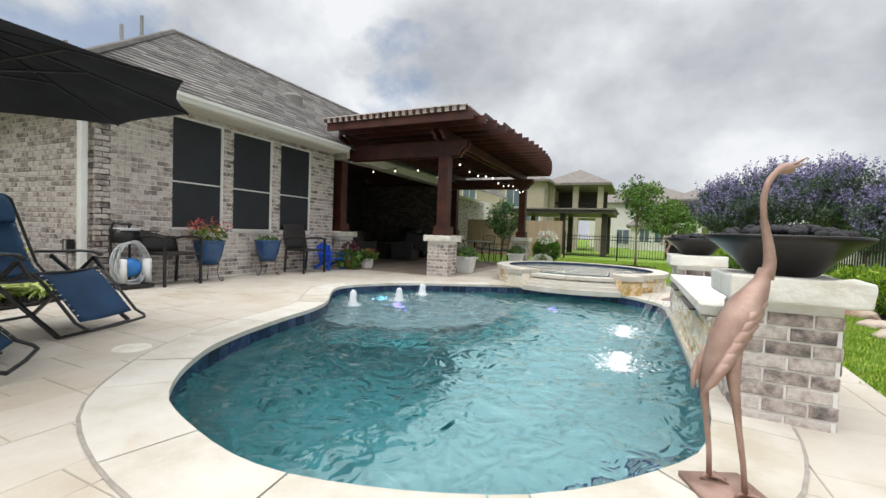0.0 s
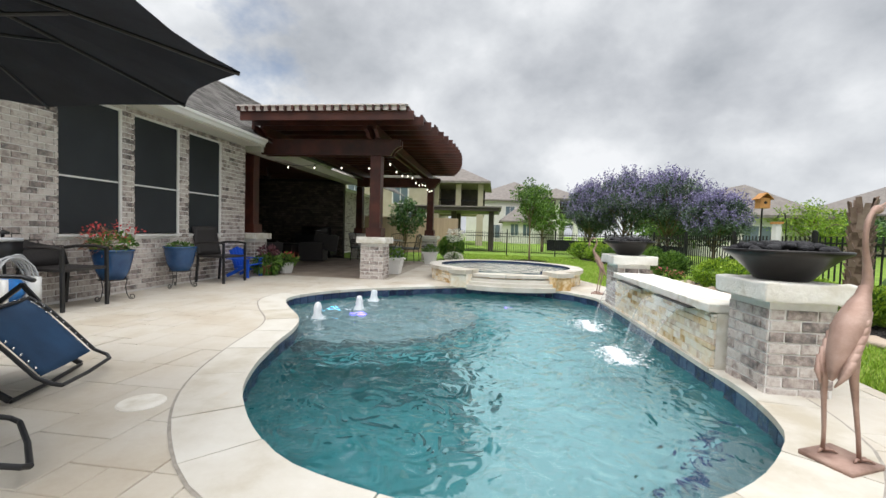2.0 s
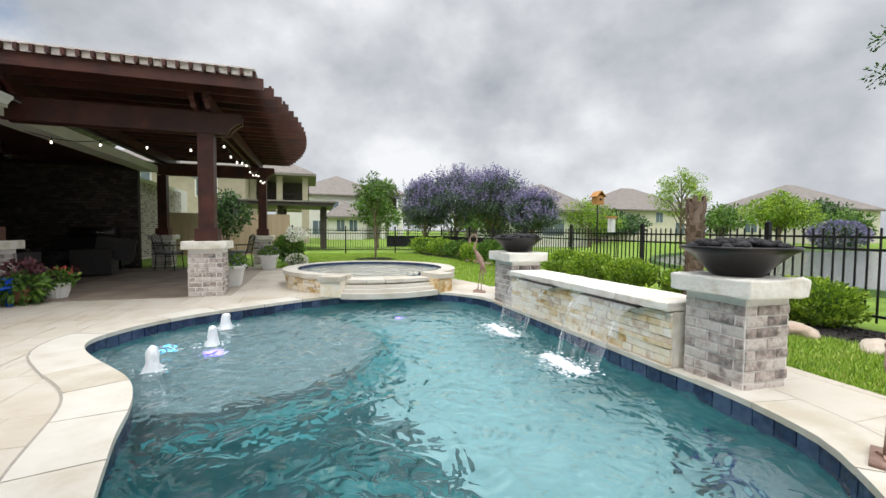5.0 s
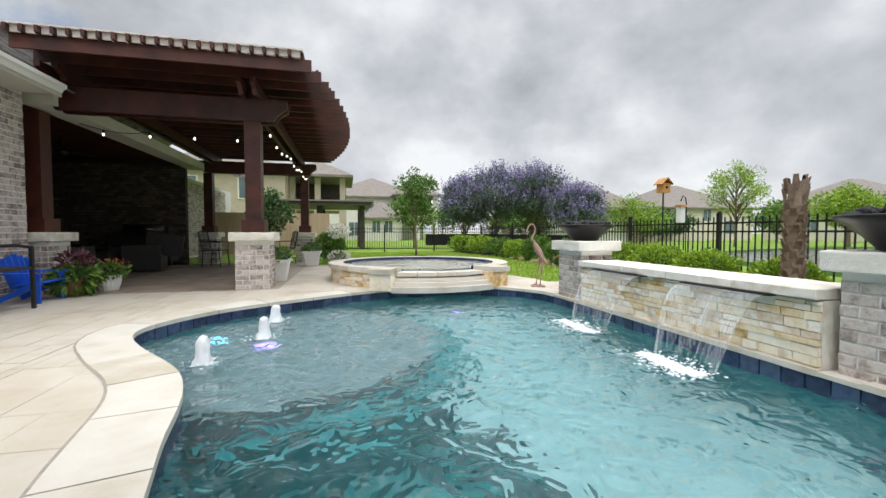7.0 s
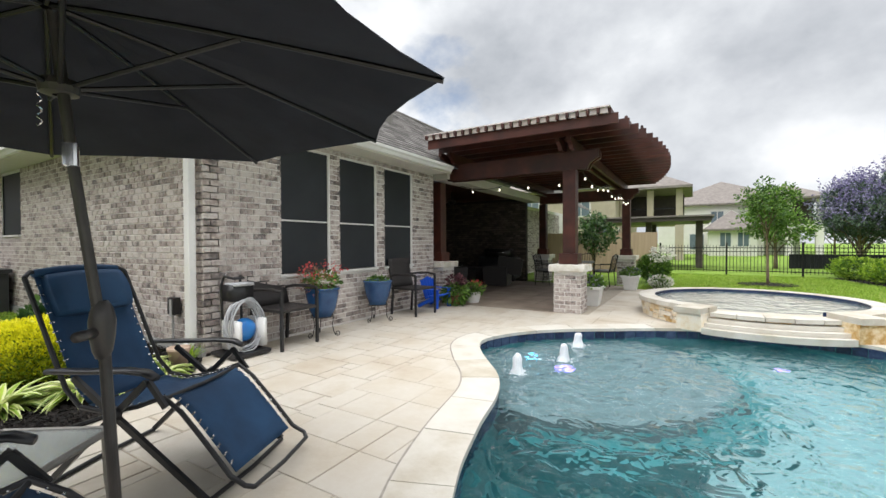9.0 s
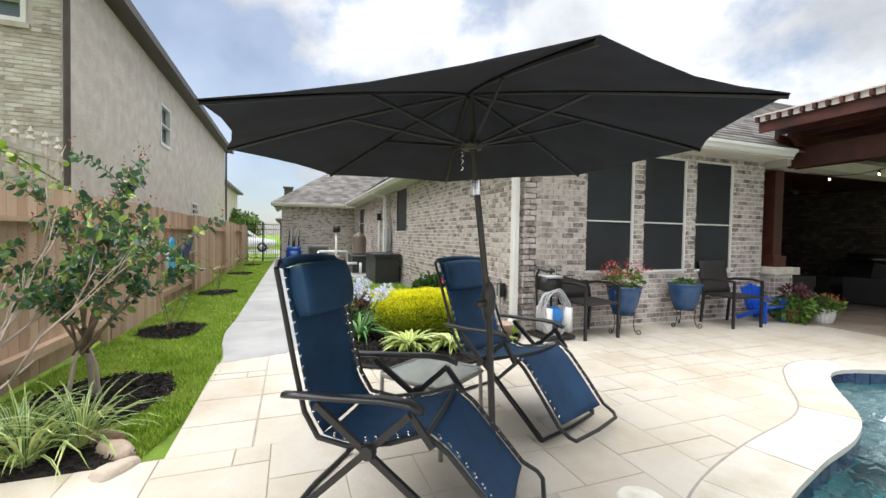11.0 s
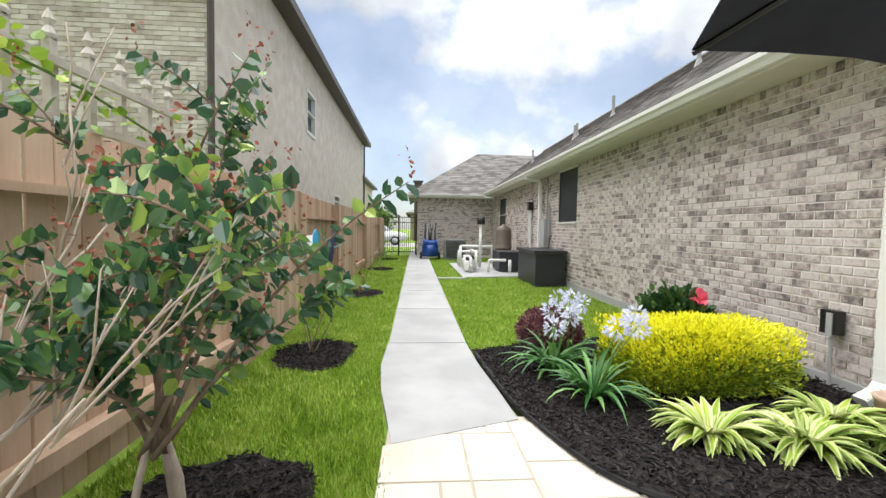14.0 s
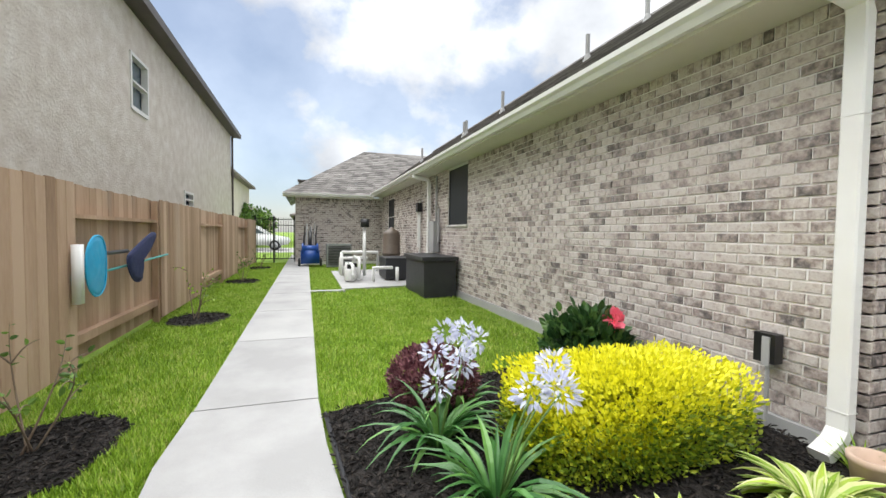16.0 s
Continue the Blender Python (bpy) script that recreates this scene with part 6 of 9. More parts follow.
def crane(loc, turn, neck, scale, label):
    """Metal wading bird on a square plate, one mesh."""
    bm = bmesh.new()
    # body: rings along a slanted axis, breast at the front, tail hanging behind
    axis = [((-0.115, 0.43), 0.010, 0.010), ((-0.10, 0.47), 0.028, 0.026), ((-0.078, 0.53), 0.048, 0.044), ((-0.046, 0.60), 0.064, 0.058), ((-0.01, 0.675), 0.071, 0.066), ((0.03, 0.745), 0.066, 0.061), ((0.062, 0.80), 0.048, 0.046), ((0.085, 0.845), 0.033, 0.032), ((0.095, 0.89), 0.025, 0.024)]
    n, prev = 20, None
    for (x, z), ry, rx in axis:
        ring = []
        for k in range(n):
            a = k * math.tau / n
            fold = 1 + 0.06 * math.sin(6 * a + z * 40)
            ring.append(bm.verts.new((x + rx * math.cos(a) * 0.75 * fold, ry * math.sin(a) * fold, z - rx * math.cos(a) * 0.55)))
        if prev:
            for k in range(n):
                bm.faces.new((prev[k], prev[(k + 1) % n], ring[(k + 1) % n], ring[k]))
        else:
            bm.faces.new(ring[::-1])
        prev = ring
    # folded wing: overlapping feather plates down each side
    for s in (-1, 1):
        for w in range(6):
            z, back = 0.77 - w * 0.040, 0.045 - w * 0.020
            top = [(back + 0.03, s * (0.040 + 0.008 * min(w, 2)), z), (back - 0.03, s * (0.056 + 0.005 * min(w, 2)), z - 0.045), (back - 0.065, s * (0.045 + 0.002 * w), z - 0.11), (back - 0.085, s * 0.030, z - 0.165)]
            tube(bm, top, [0.010, 0.019, 0.015, 0.004], 8)
    neck_pts = resample(spline([Vector(p) for p in neck], 8, False), 0.02, False)
    m = len(neck_pts)
    tube(bm, [(p.x, 0, p.y) for p in neck_pts], [0.026 - 0.0140 * min(1, i / (m * 0.5)) + (0.007 if i > m * 0.88 else 0) for i in range(m)], 10)
    e, d = neck_pts[-1], (neck_pts[-1] - neck_pts[-3]).normalized()
    bmesh.ops.create_icosphere(bm, subdivisions=2, radius=0.026, matrix=Matrix.Translation((e.x, 0, e.y)) @ Matrix.Diagonal((1.3, 0.8, 0.9, 1)))
    for q in (0.006, -0.006):
        tube(bm, [(e.x + d.x * 0.01, 0, e.y + d.y * 0.01 + q), (e.x + d.x * 0.05, 0, e.y + d.y * 0.05 + q * 1.2), (e.x + d.x * 0.085, 0, e.y + d.y * 0.085 + q * 2)], [0.009, 0.006, 0.002], 6)
    for s, x0 in ((-1, 0.0), (1, -0.06)):
        tube(bm, [(-0.04, s * 0.035, 0.58), (x0 - 0.03, s * 0.045, 0.46), (x0 - 0.005, s * 0.05, 0.30), (x0 + 0.02, s * 0.055, 0.15), (x0 + 0.03, s * 0.06, 0.03)], [0.038, 0.021, 0.012, 0.010, 0.010], 8)
        for a in (-0.5, 0.0, 0.5, math.pi):
            L = 0.07 if a != math.pi else 0.035
            tube(bm, [(x0 + 0.03, s * 0.06, 0.04), (x0 + 0.03 + L * 0.6 * math.cos(a), s * 0.06 + L * 0.6 * math.sin(a), 0.04), (x0 + 0.03 + L * math.cos(a), s * 0.06 + L * math.sin(a), 0.024)], [0.009, 0.008, 0.004], 6)
    box(bm, -0.125, -0.115, 0.0, 0.125, 0.115, 0.024)
    for v in bm.verts:
        v.co = Vector((v.co.x, v.co.y, v.co.z)) * scale
        if v.co.z < 0.03:
            v.co.x += 0.006 * noise.noise(v.co * 30)
    bmesh.ops.transform(bm, matrix=pose(*loc, 0, 0, turn), verts=bm.verts)
    me = mesh_of("bird_statue", bm, M_copper, True)
    return tagged(new("bird_statue", me), label, "statue", "copper wading birds")


crane((0.353, 1.85, 0.007), 25, [(0.10, 0.86), (0.112, 0.92), (0.10, 1.0), (0.078, 1.09), (0.072, 1.17), (0.088, 1.235), (0.12, 1.275), (0.15, 1.285)], 0.955, "tall coppery metal wading bird with head raised")
crane((0.55, 7.55, 0.007), 160, [(0.10, 0.86), (0.12, 0.93), (0.08, 1.03), (0.065, 1.11), (0.10, 1.19), (0.17, 1.18), (0.21, 1.11), (0.215, 1.05)], 0.86, "coppery metal wading bird with bowed neck")


# water features
def waterfall(y0, y1):
    t = thing("waterfall", (0.4, (y0 + y1) / 2, 0.45), "thin clear sheet of water falling from the wall", "waterfall", "pool waterfalls")
    bm = bmesh.new()
    ny, nz = 46, 16
    rows_w = []
    for i in range(nz + 1):
        f = i / nz
        row = []
        for j in range(ny + 1):
            u = j / ny
            pull = 0.10 * f * f
            yy = y0 + (y1 - y0) * (u * (1 - 2 * pull) + pull)
            x = 0.40 - 0.34 * f ** 0.62
            z = 0.452 - 0.585 * f ** 1.5
            x += 0.006 * f * noise.noise(Vector((yy * 45, f * 1.2, 0))) + 0.012 * f * noise.noise(Vector((yy * 12, f * 2, 3)))
            row.append(bm.verts.new((x, yy, z)))
        rows_w.append(row)
    rr = random.Random(int(y0 * 10))
    for r_, (a, b) in enumerate(zip(rows_w, rows_w[1:])):
        for j in range(ny):
            torn = r_ > 10 and 4 < j < ny - 5 and noise.noise(Vector((j * 0.5, r_ * 0.35, y0))) > 0.16 - (r_ - 10) * 0.05
            if not torn:
                bm.faces.new((a[j], a[j + 1], b[j + 1], b[j]))
    ob = part("sheet", bm, M_fall, t, "streaked clear water sheet", True)
    ob.visible_shadow = False
    for j in (0, ny):
        bm = bmesh.new()
        yy0 = y0 if j == 0 else y1
        sg = 1 if j == 0 else -1
        tube(bm, [(0.40 - 0.34 * f ** 0.62, yy0 + sg * (y1 - y0) * 0.10 * f * f, 0.452 - 0.585 * f ** 1.5) for f in [q / 12 for q in range(13)]], [0.004 + 0.006 * q / 12 for q in range(13)], 7)
        ob = part("edge_stream", bm, M_fall, t, "", True)
        ob.visible_shadow = False
    bm = bmesh.new()
    for k in range(640):
        a, q = rr.uniform(0, math.tau), abs(rr.gauss(0, 0.65))
        c = ((-0.03 + 0.2 * q * math.cos(a)) - 0.05, (y0 + y1) / 2 + (y1 - y0) * (rr.uniform(-0.4, 0.4)) + 0.12 * q * math.sin(a), WATER_Z + 0.005)
        rad = rr.uniform(0.004, 0.016) * (1.5 if q < 0.35 else 0.8)
        bmesh.ops.create_icosphere(bm, subdivisions=1, radius=rad, matrix=Matrix.Translation(c) @ Matrix.Diagonal((1.3, 1.3, rr.uniform(0.2, 0.45), 1)))
    tagged(part("splash", bm, M_foam, t, "white splash foam", True), kind="stuff")
    bm = bmesh.new()
    box(bm, 0.385, y0 - 0.03, 0.448, 0.47, y1 + 0.03, 0.459)
    part("spout_lip", bm, M_bowl, t, "narrow dark spout lip")


M_fall = surf("falling_water", [(0.3, (0.80, 0.84, 0.86)), (0.7, (0.92, 0.94, 0.95))], scale=14, rough=0.12)
fn, fl = M_fall.node_tree.nodes, M_fall.node_tree.links
f_clear, f_mix, f_noise, f_map, f_pos, f_ramp = (fn.new(k) for k in ("ShaderNodeBsdfTransparent", "ShaderNodeMixShader", "ShaderNodeTexNoise", "ShaderNodeMapping", "ShaderNodeNewGeometry", "ShaderNodeMapRange"))
f_map.inputs["Scale"].default_value = (4, 90, 2)
f_noise.inputs["Scale"].default_value = 1.0
f_ramp.inputs["From Min"].default_value, f_ramp.inputs["From Max"].default_value = 0.35, 0.75
f_ramp.inputs["To Min"].default_value, f_ramp.inputs["To Max"].default_value = 0.05, 0.30
fl.new(f_pos.outputs["Position"], f_map.inputs["Vector"])
fl.new(f_map.outputs[0], f_noise.inputs["Vector"])
fl.new(f_noise.outputs["Fac"], f_ramp.inputs["Value"])
fl.new(f_ramp.outputs[0], f_mix.inputs["Fac"])
fl.new(f_clear.outputs[0], f_mix.inputs[1])
fl.new(fn["Principled BSDF"].outputs[0], f_mix.inputs[2])
fl.new(f_mix.outputs[0], fn["Material Output"].inputs["Surface"])
waterfall(4.93, 5.72)
waterfall(3.62, 4.36)


def bubbler(x, y, h):
    t = thing("bubbler_jet", (x, y, WATER_Z), "white foaming bubbler jet on the shallow ledge", "water jet", "three bubbler jets")
    bm = bmesh.new()
    prof = [(0.075, -0.03), (0.062, 0.02), (0.054, h * 0.3), (0.05, h * 0.5), (0.047, h * 0.7), (0.042, h * 0.85), (0.03, h * 0.95), (0.012, h), (0.0, h + 0.003)]
    lathe(bm, prof, 22)
    for v in bm.verts:
        k = noise.noise(v.co * 28 + Vector((x, y, 0)) * 9)
        v.co.x *= 1 + 0.4 * k
        v.co.y *= 1 + 0.4 * k
        v.co.z += 0.03 * noise.noise(v.co * 17 + Vector((5, x, y)))
    part("jet", bm, M_foam, t, "", True, False)
    bm = bmesh.new()
    rr = random.Random(int(x * 100))
    for k in range(46):
        a, q = rr.uniform(0, math.tau), abs(rr.gauss(0.09, 0.05))
        bmesh.ops.create_icosphere(bm, subdivisions=1, radius=rr.uniform(0.004, 0.014), matrix=Matrix.Translation((q * math.cos(a), q * math.sin(a), 0.004)) @ Matrix.Diagonal((1.2, 1.2, 0.5, 1)))
    tagged(part("foam", bm, M_foam, t, "", True, False), kind="stuff")


for x, y, h in ((-3.64, 4.82, 0.21), (-3.33, 5.58, 0.20), (-3.35, 6.40, 0.19)):
    bubbler(x, y, h)
for x, y, z, col, nm in ((-3.82, 5.84, -0.345, (0.05, 0.55, 0.95), "cyan"), (-3.30, 5.50, -0.345, (0.18, 0.10, 1.0), "violet"), (-1.13, 6.45, -0.22, (0.16, 0.08, 1.0), "violet")):
    t = thing("pool_light", (x, y, z), "small %s glowing pool light under the water" % nm, "pool light", "underwater lights")
    bm = bmesh.new()
    lathe(bm, [(0.075, -0.005), (0.08, 0.01), (0.06, 0.02), (0.055, 0.012)], 20)
    part("rim", bm, M_white_plastic, t, "", True, False)
    bm = bmesh.new()
    lathe(bm, [(0.057, 0.008), (0.045, 0.02), (0.02, 0.026), (0.0, 0.027)], 20)
    part("lens", bm, glow("light_lens_" + nm, col, 4.0), t, "glowing lens", True, False)
bm = bmesh.new()
ctr = [(0.30, 2.75), (0.02, 2.50), (-0.16, 2.16), (-0.37, 1.78), (-0.60, 1.45)]
for i, p in enumerate(resample([Vector(q) for q in ctr], 0.16, False)):
    c = Matrix.Translation((p.x, p.y, -0.50)) @ Matrix.Rotation(0.9 + 0.1 * i, 4, "Z")
    vs = [c @ Vector(q) for q in ((-0.07, -0.035, 0), (0.07, -0.035, 0), (0.07, 0.035, 0), (-0.07, 0.035, 0))]
    bm.faces.new([bm.verts.new(q) for q in vs])
tagged(part("bench_trim_tiles", bm, M_navy, pool, "navy trim tiles on the corner bench"), kind="stuff")
bm = bmesh.new()
pts = [(p.x, p.y) for p in resample([Vector(q) for q in ctr], 0.16, False)] + [(q.x, q.y) for q in sorted([p for p in POOL if p.y < 2.75 and p.x > -0.62], key=lambda p: p.y)]
prism(bm, pts, -1.4, -0.505)
part("corner_bench", bm, M_shelf, pool)


# ---- along the house wall ----
def wicker_chair(x, y, turn):
    t = thing("wicker_chair", (0, 0, 0), "dark woven patio chair with slim metal legs", "chair", "chairs by the house wall")
    bm = bmesh.new()
    box(bm, -0.27, -0.27, 0.42, 0.25, 0.27, 0.45)
    rounded(bm, 0.012, 2)
    part("seat", bm, M_wicker, t, "", False, False)
    bm = bmesh.new()
    rows_b = []
    for i in range(7):
        f = i / 6
        rows_b.append([bm.verts.new((-0.25 - 0.10 * f - 0.02 * math.sin(math.pi * f), -0.26 + 0.52 * j / 6 - (0.01 * f if j == 0 else 0), 0.45 + 0.47 * f + 0.012 * math.sin(math.pi * j / 6) * f)) for j in range(7)])
    for a, b in zip(rows_b, rows_b[1:]):
        for j in range(6):
            bm.faces.new((a[j], a[j + 1], b[j + 1], b[j]))
    ob = part("backrest", bm, M_wicker, t, "woven backrest", True, False)
    m = ob.modifiers.new("weave", "SOLIDIFY")
    m.thickness = 0.025
    for sx in (-1, 1):
        for sy in (-1, 1):
            bm = bmesh.new()
            beam(bm, (sx * 0.245 - (0.03 if sx < 0 else 0), sy * 0.26, 0.0), (sx * 0.24, sy * 0.26, 0.66 if sx > 0 else 0.44), 0.03, 0.03)
            part("leg", bm, M_tube, t, "", False, False)
    for sy in (-1, 1):
        bm = bmesh.new()
        tube(bm, [(0.25, sy * 0.26, 0.655), (0.1, sy * 0.265, 0.675), (-0.15, sy * 0.265, 0.665), (-0.30, sy * 0.26, 0.64)], 0.018, 8)
        part("arm", bm, M_wicker, t, "", False, False)
    t.matrix_basis = pose(x, y, 0, 0, 0, turn)
    return t


c1 = wicker_chair(-6.50, 4.02, 3)
c1.scale = (1.1, 1.1, 1.1)
copy_thing(c1, pose(-6.42, 6.80, 0, 0, 0, -4))


def scroll_stand(t, h, R):
    bm = bmesh.new()
    tube(bm, [(R * math.cos(k * math.tau / 24), R * math.sin(k * math.tau / 24), h) for k in range(24)], 0.007, 6, closed=True)
    part("ring", bm, M_iron, t, "", False, False)
    for k in range(3):
        a = k * math.tau / 3 + 0.5
        d = Vector((math.cos(a), math.sin(a), 0))
        pts = [d * R + Vector((0, 0, h)), d * (R - 0.02) + Vector((0, 0, h * 0.6)), d * (R + 0.0) + Vector((0, 0, h * 0.25))]
        c = d * (R + 0.055) + Vector((0, 0, 0.045))
        pts += [c + 0.042 * (1 - q * 0.055) * (-d * math.cos(q * 0.7) - Vector((0, 0, 1)) * math.sin(q * 0.7)) for q in range(13)]
        bm = bmesh.new()
        tube(bm, pts, 0.006, 6)
        part("scroll_leg", bm, M_iron, t, "", False, False)


def pot_shape(t, h0, rb, rt, h, mat, label, ribs=0):
    bm = bmesh.new()
    prof = [(0.0, h0), (rb, h0), (rb + (rt - rb) * 0.55, h0 + h * 0.35), (rt * 0.97, h0 + h * 0.8), (rt, h0 + h * 0.93), (rt + 0.012, h0 + h * 0.94), (rt + 0.012, h0 + h), (rt - 0.012, h0 + h), (rt - 0.02, h0 + h * 0.85), (0.0, h0 + h * 0.84)]
    rings = lathe(bm, prof, 36)
    if ribs:
        for rg in rings[1:5]:
            for k, v in enumerate(rg):
                s = 1 + 0.03 * (1 if k % 2 else -1)
                v.co.x *= s
                v.co.y *= s
    part("pot", bm, mat, t, label, not ribs, False)
    bm = bmesh.new()
    bmesh.ops.create_circle(bm, cap_ends=True, segments=24, radius=rt - 0.02, matrix=Matrix.Translation((0, 0, h0 + h * 0.87)))
    part("soil", bm, M_soil, t, "", False, False)


def leafy_tuft(t, name, rng, n, c, r, size, mat, aspect=0.5, droop=0.0, label="", spread=0.9):
    p, d = shell_points(rng, n, c, r, 0.15)
    v, f = leaves_mesh(rng, p, size, d, spread, aspect, 0.25, droop)
    return raw(name, v.tolist(), f.tolist(), mat, t, label)


rng = np.random.default_rng(21)
t = thing("potted_plant", (-6.46, 4.61, 0), "red-flowered plant in a blue pot on an iron stand", "potted plant", "pots by the house wall")
scroll_stand(t, 0.28, 0.16)
pot_shape(t, 0.275, 0.14, 0.235, 0.41, M_glaze, "blue glazed pot")
leafy_tuft(t, "foliage", rng, 420, (0, 0, 0.76), (0.26, 0.26, 0.15), 0.055, M_leaf_mid)
leafy_tuft(t, "dry_stem", rng, 120, (-0.05, -0.1, 0.78), (0.22, 0.22, 0.17), 0.10, M_terracotta, 0.08)
leafy_tuft(t, "blossom", rng, 110, (0.0, 0.0, 0.92), (0.34, 0.34, 0.15), 0.035, M_petal_red, 0.8)
t = thing("potted_plant", (-6.52, 5.88, 0), "small green plant in a blue pot on an iron stand", "potted plant", "pots by the house wall")
scroll_stand(t, 0.28, 0.16)
pot_shape(t, 0.275, 0.14, 0.235, 0.41, M_glaze, "blue glazed pot")
leafy_tuft(t, "foliage", rng, 160, (0, 0, 0.69), (0.18, 0.18, 0.05), 0.06, M_leaf_mid)
t = thing("potted_plant", (-6.12, 8.62, 0), "leafy plant in a ribbed white pot", "potted plant", "pots by the patio")
pot_shape(t, 0.0, 0.12, 0.17, 0.24, M_white_plastic, "ribbed white pot", 1)
leafy_tuft(t, "foliage", rng, 380, (0, 0, 0.31), (0.26, 0.26, 0.14), 0.07, M_leaf_mid)
leafy_tuft(t, "blossom", rng, 40, (0.1, 0, 0.42), (0.2, 0.2, 0.06), 0.035, M_petal_red, 0.8)
t = thing("potted_plant", (-6.30, 8.12, 0), "trailing green and russet plants in a clay pot", "potted plant", "pots by the patio")
pot_shape(t, 0.0, 0.11, 0.17, 0.22, M_terracotta, "clay pot")
leafy_tuft(t, "foliage", rng, 700, (0.05, -0.06, 0.24), (0.29, 0.29, 0.22), 0.08, M_leaf_mid, 0.5, 0.3)
leafy_tuft(t, "russet_foliage", rng, 220, (0.0, 0.05, 0.50), (0.22, 0.22, 0.12), 0.08, M_leaf_burgundy)

# child's adirondack chair
t = thing("child_chair", (-6.48, 7.66, 0), "small bright blue wooden adirondack chair for a child", "chair")
t.scale = (1.12, 1.12, 1.12)
for k in range(5):
    bm = bmesh.new()
    yy = -0.15 + k * 0.075
    hh = 0.50 + 0.05 * (1 - abs(k - 2) / 2)
    beam(bm, (-0.10, yy, 0.16), (-0.20, yy * 1.15, hh), 0.066, 0.014)
    part("back_slat", bm, M_blue_plastic, t, "", False, False)
for k in range(4):
    bm = bmesh.new()
    box(bm, -0.12 + k * 0.08, -0.18, 0.19 + 0.012 * k, -0.05 + k * 0.08, 0.18, 0.205 + 0.012 * k)
    part("seat_slat", bm, M_blue_plastic, t, "", False, False)
for s in (-1, 1):
    bm = bmesh.new()
    box(bm, -0.22, s * 0.235 - 0.045, 0.33, 0.20, s * 0.235 + 0.045, 0.345)
    part("arm", bm, M_blue_plastic, t, "", False, False)
    bm = bmesh.new()
    box(bm, 0.12, s * 0.21 - 0.01, 0.0, 0.18, s * 0.21 + 0.01, 0.33)
    part("leg", bm, M_blue_plastic, t, "", False, False)
    bm = bmesh.new()
    beam(bm, (-0.26, s * 0.19, 0.02), (0.17, s * 0.19, 0.24), 0.02, 0.06)
    part("side_rail", bm, M_blue_plastic, t, "", False, False)

# pool cleaner caddy with coiled cable
t = thing("pool_cleaner_caddy", (-6.50, 3.42, 0), "pool cleaning robot on a caddy with coiled grey cable", "pool cleaner")
bm = bmesh.new()
box(bm, -0.26, -0.22, 0.02, 0.20, 0.24, 0.06)
rounded(bm, 0.015, 2)
part("base", bm, M_tube, t, "", False, False)
for s in (-1, 1):
    bm = bmesh.new()
    tube(bm, [(-0.18, s * 0.11, 0.05), (-0.20, s * 0.12, 0.5), (-0.22, s * 0.12, 0.82), (-0.18, s * 0.10, 0.92), (-0.06, s * 0.06, 0.90)], 0.016, 8)
    part("handle_tube", bm, M_tube, t, "", True, False)
bm = bmesh.new()
tube(bm, [(-0.06, -0.06, 0.90), (-0.04, 0.0, 0.905), (-0.06, 0.06, 0.90)], 0.018, 8)
part("grip", bm, M_tube, t, "", True, False)
bm = bmesh.new()
box(bm, -0.18, -0.13, 0.64, 0.03, 0.13, 0.83)
rounded(bm, 0.035, 3)
part("power_unit", bm, M_tube, t, "", True, False)
bm = bmesh.new()
box(bm, -0.14, -0.125, 0.815, 0.05, 0.125, 0.85)
rounded(bm, 0.012, 2)
part("control_panel", bm, M_hose, t, "silver control panel", True, False)
rr = random.Random(8)
for k in range(11):
    bm = bmesh.new()
    R1, R2, cx = rr.uniform(0.17, 0.25), rr.uniform(0.26, 0.32), rr.uniform(-0.02, 0.12)
    cy, cz, ph = rr.uniform(-0.03, 0.03), 0.66 - R2 + rr.uniform(-0.02, 0.02), rr.uniform(0, 6)
    tube(bm, [(cx + 0.02 * math.sin(3 * q * math.tau / 30 + ph), cy + R1 * math.cos(q * math.tau / 30), max(cz + R2 * math.sin(q * math.tau / 30), 0.07)) for q in range(30)], 0.0085, 6, closed=True)
    part("cable_coil", bm, M_hose, t, "", True, False)
bm = bmesh.new()
bmesh.ops.create_uvsphere(bm, u_segments=20, v_segments=12, radius=0.145, matrix=Matrix.Translation((-0.03, 0.04, 0.29)) @ Matrix.Diagonal((0.7, 1.0, 0.95, 1)))
part("robot_body", bm, surf("blue_shell", [(0.3, (0.02, 0.16, 0.50)), (0.7, (0.03, 0.22, 0.60))], rough=0.3), t, "blue robot shell", True, False)
for s in (-1, 1):
    bm = bmesh.new()
    box(bm, -0.16, 0.04 + s * 0.16 - 0.03, 0.09, 0.14, 0.04 + s * 0.16 + 0.03, 0.42)
    rounded(bm, 0.025, 2)
    part("robot_side", bm, M_white_plastic, t, "white side panel", True, False)

